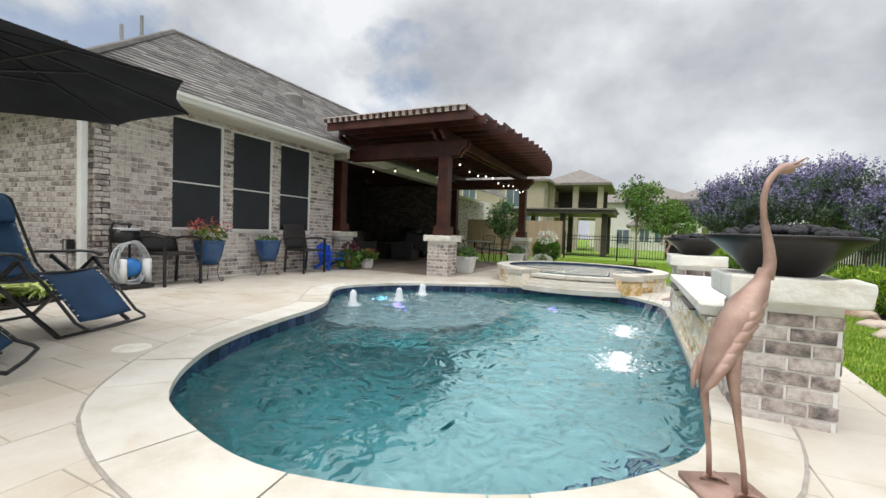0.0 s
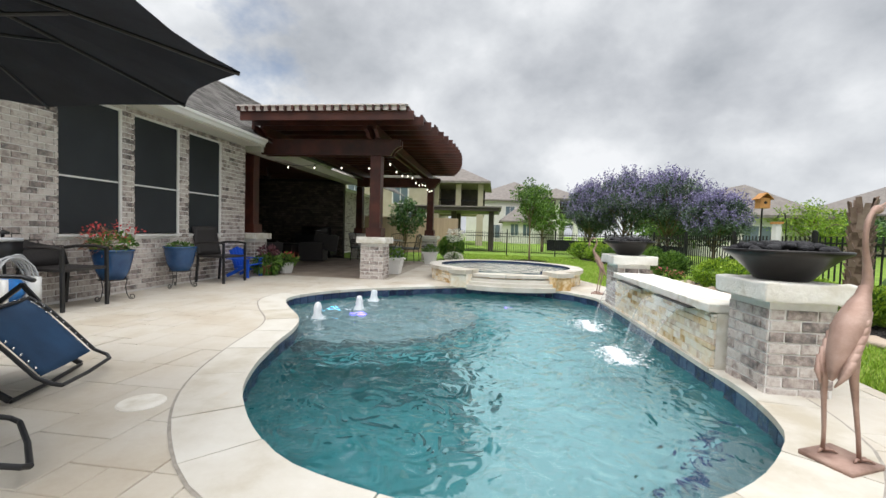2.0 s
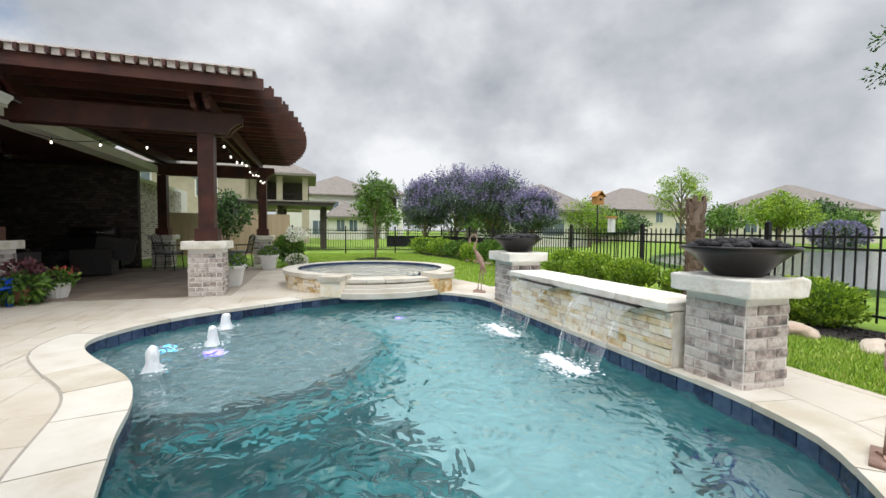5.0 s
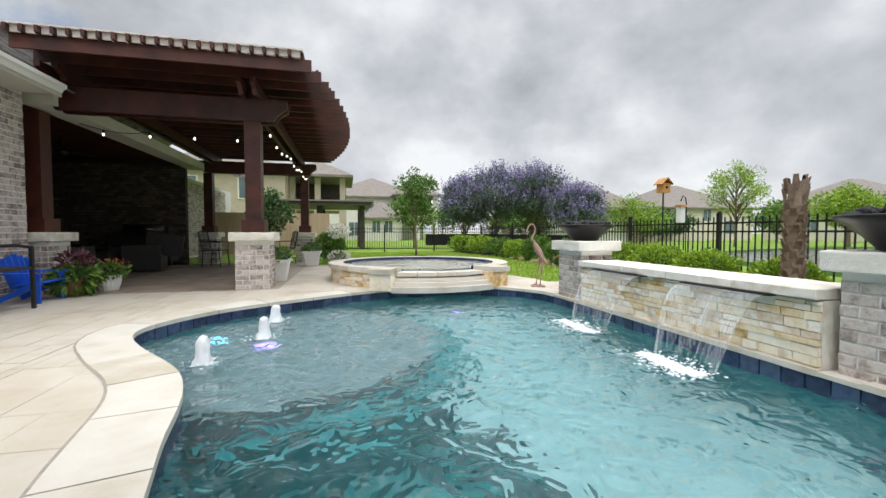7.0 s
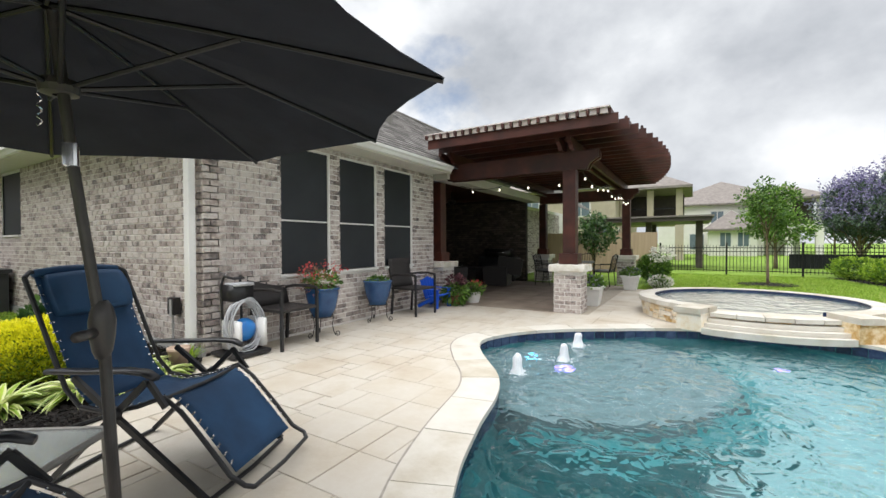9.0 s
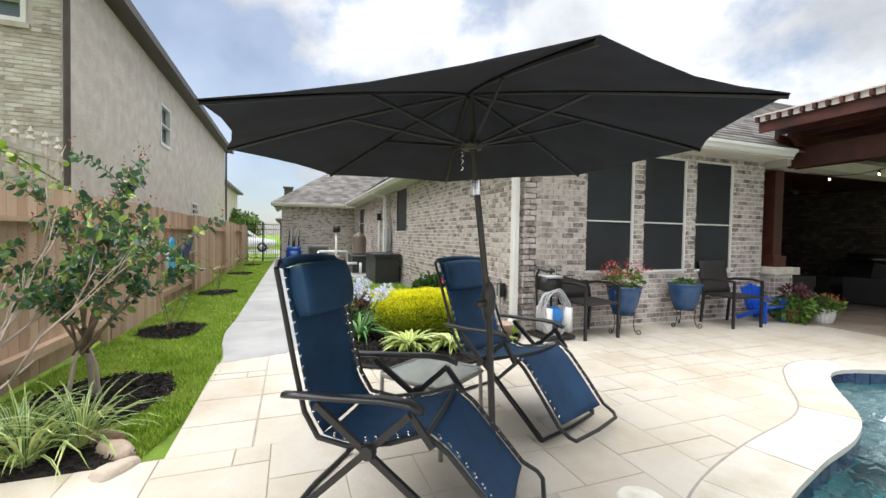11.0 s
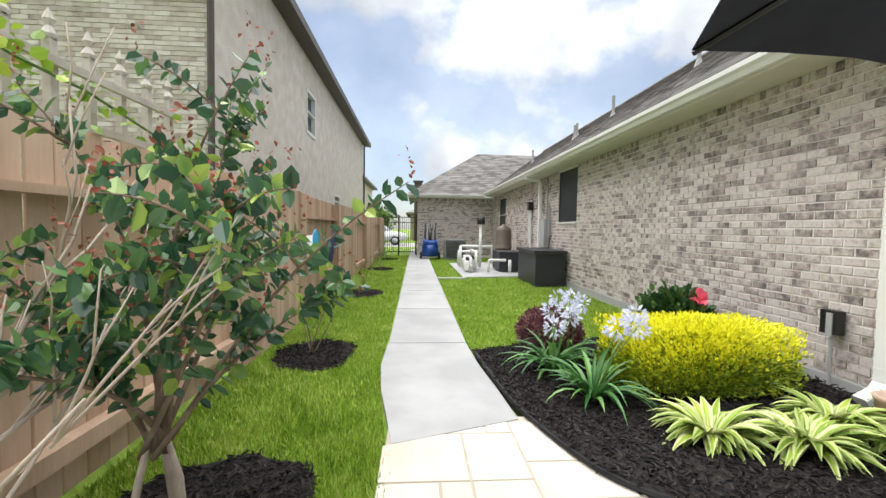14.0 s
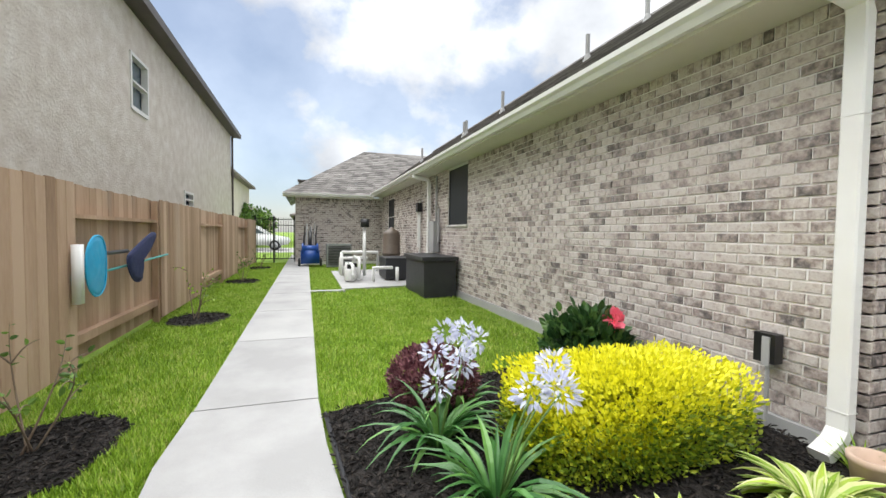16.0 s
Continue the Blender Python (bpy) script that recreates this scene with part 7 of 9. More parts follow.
# ---- patio furniture ----
for x, y, nm in ((-3.80, 9.5, "a"), (-3.45, 12.95, "b")):
    t = thing("square_planter", (x, y, 0), "tapered white square planter with flowering plants", "planter", "white square planters")
    bm = bmesh.new()
    q0, q1, h = 0.15, 0.22, 0.40
    rings = [[bm.verts.new((s * a, s * b, z)) for a, b in ((-1, -1), (1, -1), (1, 1), (-1, 1))] for s, z in ((q0, 0), (q1 - 0.015, h - 0.06), (q1 + 0.02, h - 0.055), (q1 + 0.02, h), (q1 - 0.02, h), (q1 - 0.03, h - 0.06))]
    for a, b in zip(rings, rings[1:]):
        for k in range(4):
            bm.faces.new((a[k], a[(k + 1) % 4], b[(k + 1) % 4], b[k]))
    bm.faces.new(rings[0])
    bm.faces.new(rings[-1])
    part("pot", bm, M_white_plastic, t, "", False, False)
    leafy_tuft(t, "foliage", rng, 360, (0, 0, 0.46), (0.26, 0.26, 0.16), 0.08, M_leaf_mid)
    leafy_tuft(t, "blossom", rng, 70, (0, 0, 0.52), (0.26, 0.26, 0.12), 0.04, M_petal_purple, 0.8)


def lounge_chair(x, y, turn):
    t = thing("wicker_armchair", (0, 0, 0), "deep dark wicker armchair on the shaded patio", "armchair", "patio armchairs")
    bm = bmesh.new()
    box(bm, -0.36, -0.36, 0.03, 0.36, 0.36, 0.38)
    rounded(bm, 0.03, 2)
    part("body", bm, M_wicker, t, "", False, False)
    bm = bmesh.new()
    beam(bm, (-0.34, 0, 0.36), (-0.42, 0, 0.86), 0.74, 0.10)
    rounded(bm, 0.03, 2)
    part("backrest", bm, M_wicker, t, "", False, False)
    for s in (-1, 1):
        bm = bmesh.new()
        box(bm, -0.36, s * 0.34 - 0.06, 0.36, 0.36, s * 0.34 + 0.06, 0.60)
        rounded(bm, 0.03, 2)
        part("arm", bm, M_wicker, t, "", False, False)
    bm = bmesh.new()
    box(bm, -0.28, -0.27, 0.385, 0.34, 0.27, 0.48)
    rounded(bm, 0.03, 3)
    part("cushion", bm, M_tube, t, "dark seat cushion", True, False)
    t.matrix_basis = pose(x, y, 0, 0, 0, turn)
    return t


a1 = lounge_chair(-8.1, 11.0, 70)
for x, y, tn in ((-7.1, 12.2, 190), (-8.9, 12.2, -10)):
    copy_thing(a1, pose(x, y, 0, 0, 0, tn))
t = thing("fire_table", (-8.05, 12.2, 0), "low dark square patio table", "table")
bm = bmesh.new()
box(bm, -0.4, -0.4, 0.0, 0.4, 0.4, 0.5)
rounded(bm, 0.02, 1)
part("base", bm, M_wicker, t, "", False, False)
bm = bmesh.new()
box(bm, -0.46, -0.46, 0.503, 0.46, 0.46, 0.54)
rounded(bm, 0.01, 1)
part("tabletop", bm, M_bowl, t, "", False, False)
t = thing("outdoor_kitchen", (-10.2, 11.5, 0), "dark outdoor kitchen counter along the back wall", "counter")
bm = bmesh.new()
# counter base shares the stone whose colour carries the patio shade
box(bm, -10.55, 9.0, 0.0, -9.85, 14.0, 0.86)
part("base", bm, M_patio_shade_stone, t)
bm = bmesh.new()
box(bm, -10.58, 8.95, 0.863, -9.80, 14.05, 0.91)
rounded(bm, 0.01, 1)
part("worktop", bm, M_bowl, t, "dark stone worktop")
t = thing("gas_grill", (-7.7, 13.7, 0), "dark covered gas grill on a cart", "grill")
bm = bmesh.new()
box(bm, -0.65, -0.28, 0.12, 0.65, 0.28, 0.82)
rounded(bm, 0.02, 1)
part("cart", bm, M_tube, t, "", False, False)
bm = bmesh.new()
box(bm, -0.42, -0.28, 0.82, 0.42, 0.28, 1.10)
rounded(bm, 0.09, 3)
part("lid", bm, M_bowl, t, "", True, False)
bm = bmesh.new()
tube(bm, [(-0.3, -0.3, 0.98), (-0.3, -0.34, 0.98), (0.3, -0.34, 0.98), (0.3, -0.3, 0.98)], 0.012, 6)
part("handle", bm, M_chrome, t, "", True, False)
for s in (-1, 1):
    bm = bmesh.new()
    lathe(bm, [(0.0, -0.03), (0.1, -0.03), (0.1, 0.03), (0.0, 0.03)], 16)
    bmesh.ops.transform(bm, matrix=Matrix.Translation((s * 0.5, 0, 0.1)) @ Matrix.Rotation(math.pi / 2, 4, "X"), verts=bm.verts)
    part("wheel", bm, M_tube, t, "", True, False)


def patio_chair(x, y, turn):
    t = thing("dining_chair", (0, 0, 0), "black metal patio dining chair with pale cushion", "chair", "chairs round the patio table")
    for sx in (-1, 1):
        for sy in (-1, 1):
            bm = bmesh.new()
            tube(bm, [(sx * 0.24, sy * 0.24, 0), (sx * 0.2, sy * 0.24, 0.42)], 0.013, 6)
            part("leg", bm, M_iron, t, "", False, False)
    bm = bmesh.new()
    box(bm, -0.24, -0.24, 0.42, 0.24, 0.24, 0.44)
    part("seat", bm, M_iron, t, "", False, False)
    bm = bmesh.new()
    box(bm, -0.22, -0.22, 0.443, 0.23, 0.22, 0.49)
    rounded(bm, 0.018, 2)
    part("cushion", bm, M_path, t, "pale grey cushion", True, False)
    bm = bmesh.new()
    tube(bm, [(-0.22, -0.23, 0.44), (-0.32, -0.23, 0.9), (-0.33, 0, 0.95), (-0.32, 0.23, 0.9), (-0.22, 0.23, 0.44)], 0.014, 6)
    for k in range(5):
        tube(bm, [(-0.22, -0.16 + k * 0.08, 0.44), (-0.325, -0.16 + k * 0.08, 0.92)], 0.008, 5)
    part("backrest", bm, M_iron, t, "", False, False)
    for s in (-1, 1):
        bm = bmesh.new()
        tube(bm, [(0.2, s * 0.25, 0.42), (0.22, s * 0.26, 0.64), (-0.26, s * 0.25, 0.66)], 0.013, 6)
        part("arm", bm, M_iron, t, "", False, False)
    t.matrix_basis = pose(x, y, 0, 0, 0, turn)
    return t


d1 = patio_chair(-5.9, 13.2, -10)
for x, y, tn in ((-4.25, 13.6, 170), (-5.0, 14.4, -95)):
    copy_thing(d1, pose(x, y, 0, 0, 0, tn))
t = thing("patio_table", (-5.05, 13.4, 0), "round patio table with tiled top and black legs", "table")
bm = bmesh.new()
lathe(bm, [(0.0, 0.70), (0.52, 0.70), (0.55, 0.715), (0.55, 0.735), (0.0, 0.74)], 32)
part("tabletop", bm, M_path, t, "", False, False)
for k in range(4):
    a = k * math.pi / 2 + 0.4
    bm = bmesh.new()
    tube(bm, [(0.4 * math.cos(a), 0.4 * math.sin(a), 0), (0.25 * math.cos(a), 0.25 * math.sin(a), 0.4), (0.4 * math.cos(a), 0.4 * math.sin(a), 0.7)], 0.016, 6)
    part("leg", bm, M_iron, t, "", False, False)

# string lights
M_bulb = glow("warm_bulb", (1.0, 0.90, 0.74), 1.6)


def string_lights(pts, n, sag, label):
    t = thing("string_lights", pts[0], label, "string lights", "string lights on the pergola")
    P = [Vector(p) for p in pts]
    cable = []
    for a, b in zip(P, P[1:]):
        for q in range(12):
            f = q / 12
            cable.append(a.lerp(b, f) - Vector((0, 0, sag * math.sin(math.pi * f))))
    cable.append(P[-1])
    bm = bmesh.new()
    tube(bm, cable, 0.006, 5)
    part("cable", bm, M_iron, t)
    for k in range(n):
        p = cable[int((k + 0.5) * (len(cable) - 1) / n)]
        bm = bmesh.new()
        lathe(bm, [(0.0, p.z - 0.005), (0.016, p.z - 0.008), (0.016, p.z - 0.05), (0.012, p.z - 0.052)], 10, p.x, p.y)
        s = part("socket", bm, M_iron, t)
        bm = bmesh.new()
        lathe(bm, [(0.010, p.z - 0.05), (0.017, p.z - 0.068), (0.018, p.z - 0.08), (0.011, p.z - 0.096), (0.0, p.z - 0.1)], 12, p.x, p.y)
        part("bulb", bm, M_bulb, s, "warm glowing bulb", True)


string_lights([(-6.75, 9.2, 2.66), (-5.4, 9.2, 2.66), (-4.05, 9.2, 2.66)], 4, 0.12, "warm bulbs strung under the pergola front")
string_lights([(-3.80, 8.7, 2.66), (-3.75, 11.0, 2.66), (-3.72, 13.0, 2.66), (-3.70, 14.7, 2.66)], 12, 0.14, "warm bulbs strung along the pergola side")
t = thing("ceiling_fan", (-8.3, 11.5, 2.86), "dark ceiling fan with five blades under the patio ceiling", "ceiling fan")
bm = bmesh.new()
lathe(bm, [(0.02, 0), (0.02, -0.22), (0.1, -0.24), (0.12, -0.32), (0.06, -0.38), (0.0, -0.39)], 16)
part("motor", bm, M_bowl, t, "", True, False)
for k in range(5):
    bm = bmesh.new()
    beam(bm, (0.1, 0, -0.28), (0.65, 0, -0.28), 0.13, 0.012)
    bmesh.ops.transform(bm, matrix=Matrix.Rotation(k * math.tau / 5, 4, "Z"), verts=bm.verts)
    part("blade", bm, M_cedar, t, "", False, False)

# ---- garden plants by the path ----
rng = np.random.default_rng(33)


def woody(name, loc, label, limbs, leaf_mat, stem_mat, leaf_size, per_limb, tip_mat=None, seed=1, aspect=0.6, leaf_from=0.25, trunk_r=0.02, group="", fork=-0.05):
    """A shrub of several stems, with leaves in pairs along each twig. limbs: (azimuth, reach, height, twigs)."""
    t = thing(name, loc, label, "shrub", group)
    r = random.Random(seed)
    rg = np.random.default_rng(seed)
    bm, lp, ld, tips = bmesh.new(), [], [], []
    for az, reach_, h, twigs in limbs:
        base = Vector((r.uniform(-0.05, 0.05), r.uniform(-0.05, 0.05), fork))
        end = Vector((reach_ * math.cos(az), reach_ * math.sin(az), h))
        bend = Vector((r.uniform(-0.1, 0.1), r.uniform(-0.1, 0.1), 0.05))
        pts = [base.lerp(end, f) + bend * math.sin(math.pi * f) + Vector((0, 0, 0.18 * h * math.sin(math.pi * f) * 0.4)) for f in [k / 9 for k in range(10)]]
        tube(bm, pts, [trunk_r * (1 - 0.85 * k / 9) for k in range(10)], 6)
        branches = [(pts, leaf_from)]
        for w in range(twigs):
            k = r.randint(3, 8)
            p = pts[k]
            a = r.uniform(0, math.tau)
            L = r.uniform(0.18, 0.42) * (0.6 + h * 0.35)
            e = p + Vector((math.cos(a) * L * 0.75, math.sin(a) * L * 0.75, L * r.uniform(0.1, 0.8)))
            tw = [p.lerp(e, q / 5) + Vector((0, 0, 0.03 * math.sin(math.pi * q / 5))) for q in range(6)]
            tube(bm, tw, [0.006 * (1 - 0.7 * q / 5) for q in range(6)], 5)
            branches.append((tw, 0.1))
        for pp, f0 in branches:
            n = per_limb if pp is pts else per_limb // 2
            for q in range(n):
                f = f0 + (1 - f0) * (q + 0.5) / n
                i = min(int(f * (len(pp) - 1)), len(pp) - 2)
                p = pp[i].lerp(pp[i + 1], f * (len(pp) - 1) - i)
                ax = (pp[i + 1] - pp[i]).normalized()
                a = q * 2.4 + r.uniform(-0.4, 0.4)
                side = ax.cross(Vector((math.cos(a), math.sin(a), 0.3))).normalized()
                lp.append(p)
                ld.append(side * 0.9 + ax * 0.35)
            tips.append(pp[-1])
    part("stem", bm, stem_mat, t, "", True, False)
    v, f = leaves_mesh(rg, np.array([tuple(p) for p in lp]), leaf_size, np.array([tuple(p) for p in ld]), 0.3, aspect, 0.35, 0.12)
    leaf_part("foliage", v, f, leaf_mat, t)
    if tip_mat is not None:
        tp = []
        for p in tips:
            for q in range(10):
                tp.append((p.x + r.gauss(0, 0.015), p.y + r.gauss(0, 0.015), p.z + q * 0.014))
        v, f = leaves_mesh(rg, np.array(tp), 0.022, None, 1, 0.6)
        tagged(leaf_part("seed_head", v, f, tip_mat, t, "russet seed heads"), kind="stuff")
    return t


limbs = [(0.3, 0.62, 1.10, 6), (1.1, 0.50, 1.35, 5), (1.9, 0.75, 0.95, 6), (2.4, 0.28, 1.72, 5), (3.1, 0.72, 1.18, 6), (4.0, 0.48, 1.40, 5), (4.9, 0.60, 1.05, 5), (5.5, 0.34, 1.62, 5), (0.7, 0.80, 1.22, 4), (5.9, 0.70, 0.86, 3), (1.42, 0.93, 1.36, 0), (1.3, 0.40, 1.78, 1)]
myrtle = woody("crape_myrtle", (-5.80, -1.46, 0), "young crape myrtle shrub with glossy dark green leaves", [(a, q * 1.08, h * 1.08, w + 1) for a, q, h, w in limbs], M_leaf_myrtle, M_stem, 0.068, 40, M_stem_red, 4, 0.66, 0.22, 0.013, fork=0.38)
for dx, dy, rad in ((-0.03, 0.02, 0.024), (0.05, -0.03, 0.017), (0.0, 0.06, 0.015)):
    bm = bmesh.new()
    tube(bm, [(dx * 2, dy * 2, -0.06), (dx * 2.2, dy * 1.6, 0.12), (dx * 1.2, dy * 1.4, 0.28), (dx * 0.6, dy * 0.6, 0.44)], [rad * 1.25, rad, rad * 0.9, rad * 0.75], 8)
    part("trunk", bm, M_stem_pale, myrtle, "smooth pale trunk", True, False)
bm = bmesh.new()
r = random.Random(12)


def twig(bm, p, d, L, rad, depth):
    e = p + d * L
    m = p.lerp(e, 0.5) + Vector((r.uniform(-1, 1), r.uniform(-1, 1), r.uniform(-0.3, 0.6))) * L * 0.06
    tube(bm, [p, m, e], [rad, rad * 0.8, rad * 0.55], 6)
    if depth:
        for k in range(r.randint(2, 3)):
            f = r.uniform(0.45, 1.0)
            nd = (d + Vector((r.uniform(-0.8, 0.8), r.uniform(-0.35, 0.35), r.uniform(-0.2, 0.8)))).normalized()
            twig(bm, p.lerp(e, f), nd, L * r.uniform(0.45, 0.8), rad * 0.6, depth - 1)


t = thing("bare_shrub", (-4.72, -1.92, 0), "bare pale twiggy shrub against the fence", "shrub")
for d, far, thick in (((0.02, 0.05, 1), 1.0, 0.024), ((-0.55, 0.30, 0.8), 0.95, 0.018), ((-0.5, 0.35, 0.45), 0.85, 0.014)):
    twig(bm, Vector((-4.72, -1.92, -0.03)), Vector(d).normalized(), far, thick, 3)
part("stem", bm, M_stem_pale, t, "", True)
t = thing("climbing_vine", (-4.74, -1.80, 0), "leafy green vine climbing the wooden fence", "vine")
bm = bmesh.new()
vp = [(-4.74 + 0.06 * math.sin(k * 0.9), -1.80 + 0.03 * math.cos(k), k * 0.055) for k in range(18)]
tube(bm, vp, 0.008, 6)
part("stem", bm, M_stem_green, t)
pos = np.array([(p[0] + rng.normal(0, 0.06), p[1] + 0.03 + abs(rng.normal(0, 0.04)), p[2] + rng.normal(0, 0.02)) for p in vp for _ in range(4)])
v, f = leaves_mesh(rng, pos - np.array([-4.74, -1.80, 0]), 0.10, np.tile([0.2, 0.5, -0.5], (len(pos), 1)), 0.6, 0.8, 0.2)
leaf_part("foliage", v, f, M_leaf_mid, t)


def strap_plant(name, loc, label, n, length, width, mats, seed, rise=(0.7, 1.35), curl=(1.2, 2.2), group="", stripes=False, n_seg=6):
    t = thing(name, loc, label, "plant", group)
    r = random.Random(seed)
    sets = [([], []) for _ in mats]
    for k in range(n):
        az = k * 2.399 + r.uniform(-0.3, 0.3)
        L = length * r.uniform(0.65, 1.15)
        vs, fs = sets[0]
        b = (0.04 * math.cos(az), 0.04 * math.sin(az), 0.0)
        rs, cl = r.uniform(*rise), r.uniform(*curl)
        strap(vs, fs, b, az, L, width * r.uniform(0.8, 1.2), rs, cl, n_seg)
        if stripes:
            vs, fs = sets[1]
            strap(vs, fs, (b[0], b[1], 0.004), az, L * 0.985, width * 0.48, rs, cl, n_seg)
    for (vs, fs), m, nm in zip(sets, mats, ("foliage", "leaf_centre")):
        if vs:
            raw(nm, vs, fs, m, t)
    return t


def agapanthus(loc, seed, heads, n=46):
    t = strap_plant("agapanthus", loc, "agapanthus with arching strap leaves and pale blue flower heads", n, 0.52, 0.036, [M_leaf_strap], seed, group="agapanthus clump")
    r = random.Random(seed)
    rg = np.random.default_rng(seed)
    for dx, dy, h in heads:
        bm = bmesh.new()
        tube(bm, [(0.02, 0.0, 0.0), (dx * 0.5, dy * 0.5, h * 0.6), (dx, dy, h)], 0.006, 6)
        stalk = part("flower_stalk", bm, M_stem_green, t, "", True, False)
        p, d = shell_points(rg, 60, (dx, dy, h + 0.01), (0.026, 0.026, 0.022), 0.3)
        v, f = leaves_mesh(rg, p + d * 0.036, 0.05, d, 0.35, 0.40, 0.2)
        tagged(leaf_part("flower_head", v, f, M_petal_blue, stalk, "pale blue flower head"), kind="stuff")


agapanthus((-7.72, 0.82, 0.02), 3, [(0.02, 0.14, 0.50), (-0.14, 0.02, 0.53), (0.10, -0.04, 0.42), (-0.12, 0.18, 0.55)])
agapanthus((-7.12, 0.92, 0.02), 5, [(0.05, 0.15, 0.54), (0.16, 0.24, 0.58), (-0.02, 0.30, 0.56), (-0.12, 0.38, 0.60)])
agapanthus((-8.02, 1.05, 0.02), 7, [(0.0, 0.05, 0.62), (0.10, 0.10, 0.58), (-0.12, -0.05, 0.60)], 24)


def bush(name, loc, label, size, n, leaf, mats, seed, boxy=0.0, aspect=0.5, category="shrub", group="", lumps=0.12, low_mat=None, spread=0.8):
    """A dense shrub: leaves over an uneven body. boxy: how square it is clipped."""
    t = thing(name, loc, label, category, group)
    rg = np.random.default_rng(seed)
    sx, sy, sz = size
    d = rg.normal(size=(n, 3))
    d /= np.linalg.norm(d, axis=1)[:, None]
    if boxy:
        q = np.abs(d).max(axis=1)[:, None]
        d2 = d / q
        d = d * (1 - boxy) + d2 * boxy * 0.85
    lump = np.array([1 + lumps * noise.noise(Vector((a * 2.2 + seed, b * 2.2, c * 2.2))) + lumps * 0.5 * noise.noise(Vector((a * 5, b * 5 + seed, c * 5))) for a, b, c in d])
    p = d * lump[:, None] * np.array([sx, sy, sz]) * rg.uniform(0.72, 1.0, n)[:, None] ** 0.6
    p[:, 2] += sz
    p = p[p[:, 2] > 0.015]
    dd = p - np.array([0, 0, sz * 0.6])
    dd /= np.linalg.norm(dd, axis=1)[:, None]
    v, f = leaves_mesh(rg, p, leaf, dd + np.array([0, 0, 0.5]), spread, aspect)
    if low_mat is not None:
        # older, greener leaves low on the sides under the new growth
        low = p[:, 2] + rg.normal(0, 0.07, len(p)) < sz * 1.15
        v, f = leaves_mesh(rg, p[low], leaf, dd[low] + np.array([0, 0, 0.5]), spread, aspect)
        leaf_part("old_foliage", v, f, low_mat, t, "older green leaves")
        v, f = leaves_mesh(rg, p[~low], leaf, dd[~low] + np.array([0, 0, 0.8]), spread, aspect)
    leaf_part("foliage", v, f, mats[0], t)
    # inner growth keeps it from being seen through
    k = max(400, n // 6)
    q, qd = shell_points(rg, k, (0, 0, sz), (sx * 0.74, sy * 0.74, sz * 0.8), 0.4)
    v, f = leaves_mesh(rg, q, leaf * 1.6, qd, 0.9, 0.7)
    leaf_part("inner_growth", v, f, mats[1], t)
    return t


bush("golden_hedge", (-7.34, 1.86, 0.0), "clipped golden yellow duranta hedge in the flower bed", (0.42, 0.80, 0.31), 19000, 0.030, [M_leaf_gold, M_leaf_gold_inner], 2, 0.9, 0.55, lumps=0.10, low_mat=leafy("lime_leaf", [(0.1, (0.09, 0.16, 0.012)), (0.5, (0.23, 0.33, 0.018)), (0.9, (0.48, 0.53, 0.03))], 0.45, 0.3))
bush("loropetalum", (-8.25, 0.95, 0.0), "small burgundy loropetalum shrub", (0.33, 0.33, 0.25), 3800, 0.035, [M_leaf_burgundy, M_leaf_burgundy], 3)
t = bush("hibiscus", (-8.35, 2.35, 0.0), "dark green hibiscus with one pink flower by the wall", (0.30, 0.36, 0.33), 900, 0.095, [M_leaf_dark, M_leaf_dark], 4, 0, 0.6, lumps=0.3)
rg = np.random.default_rng(4)
p, d = shell_points(rg, 26, (0.22, 0.12, 0.62), (0.03, 0.03, 0.015), 0.4)
v, f = leaves_mesh(rg, p, 0.09, d, 0.3, 0.9)
leaf_part("flower", v, f, M_petal_pink, t, "bright pink flower")
for x, y, s, sd in ((-6.52, 1.42, 1.0, 1), (-6.38, 1.92, 1.05, 2), (-6.62, 2.35, 0.95, 3), (-6.3, 2.45, 0.8, 4)):
    strap_plant("hosta", (x, y, 0.015), "variegated hosta with cream-edged pointed leaves", 105, 0.35 * s, 0.062, [M_leaf_pale, M_leaf_bright], sd, (0.5, 1.1), (1.0, 1.9), "hostas in the bed", True)
for x, y, sd in ((-4.95, -1.15, 1), (-5.12, -1.55, 2), (-4.80, -1.35, 3), (-4.82, -1.75, 4)):
    strap_plant("ribbon_grass", (x, y, -0.01), "white-striped ribbon grass in the corner bed", 60, 0.55, 0.018, [M_leaf_pale, M_leaf_strap], sd, (0.7, 1.4), (1.0, 2.3), "ribbon grass clumps", True, 5)
strap_plant("lily_grass", (-6.75, 2.95, 0.01), "thin green grass tuft by the wall", 40, 0.25, 0.012, [M_leaf_bright], 9, (0.9, 1.5), (0.4, 1.2))
M_rock = surf("garden_rock", [(0.15, (0.30, 0.15, 0.10)), (0.4, (0.42, 0.32, 0.24)), (0.8, (0.52, 0.45, 0.37))], scale=5, rough=0.85, bump=0.015, bump_scale=18, rand=0.5)


def rock(x, y, s, seed, label="rounded brown garden border rock", group="border rocks"):
    bm = bmesh.new()
    bmesh.ops.create_icosphere(bm, subdivisions=3, radius=1)
    for v in bm.verts:
        k = 1 + 0.28 * noise.noise(v.co * 1.3 + Vector((seed * 3.1, 0, 0))) + 0.08 * noise.noise(v.co * 4)
        v.co = Vector((v.co.x * s[0], v.co.y * s[1], v.co.z * s[2])) * k
    bmesh.ops.transform(bm, matrix=pose(x, y, s[2] * 0.35 - 0.03, 0, 0, seed * 47 % 360), verts=bm.verts)
    whole("border_rock", bm, M_rock, label, "rock", group, smooth=True)


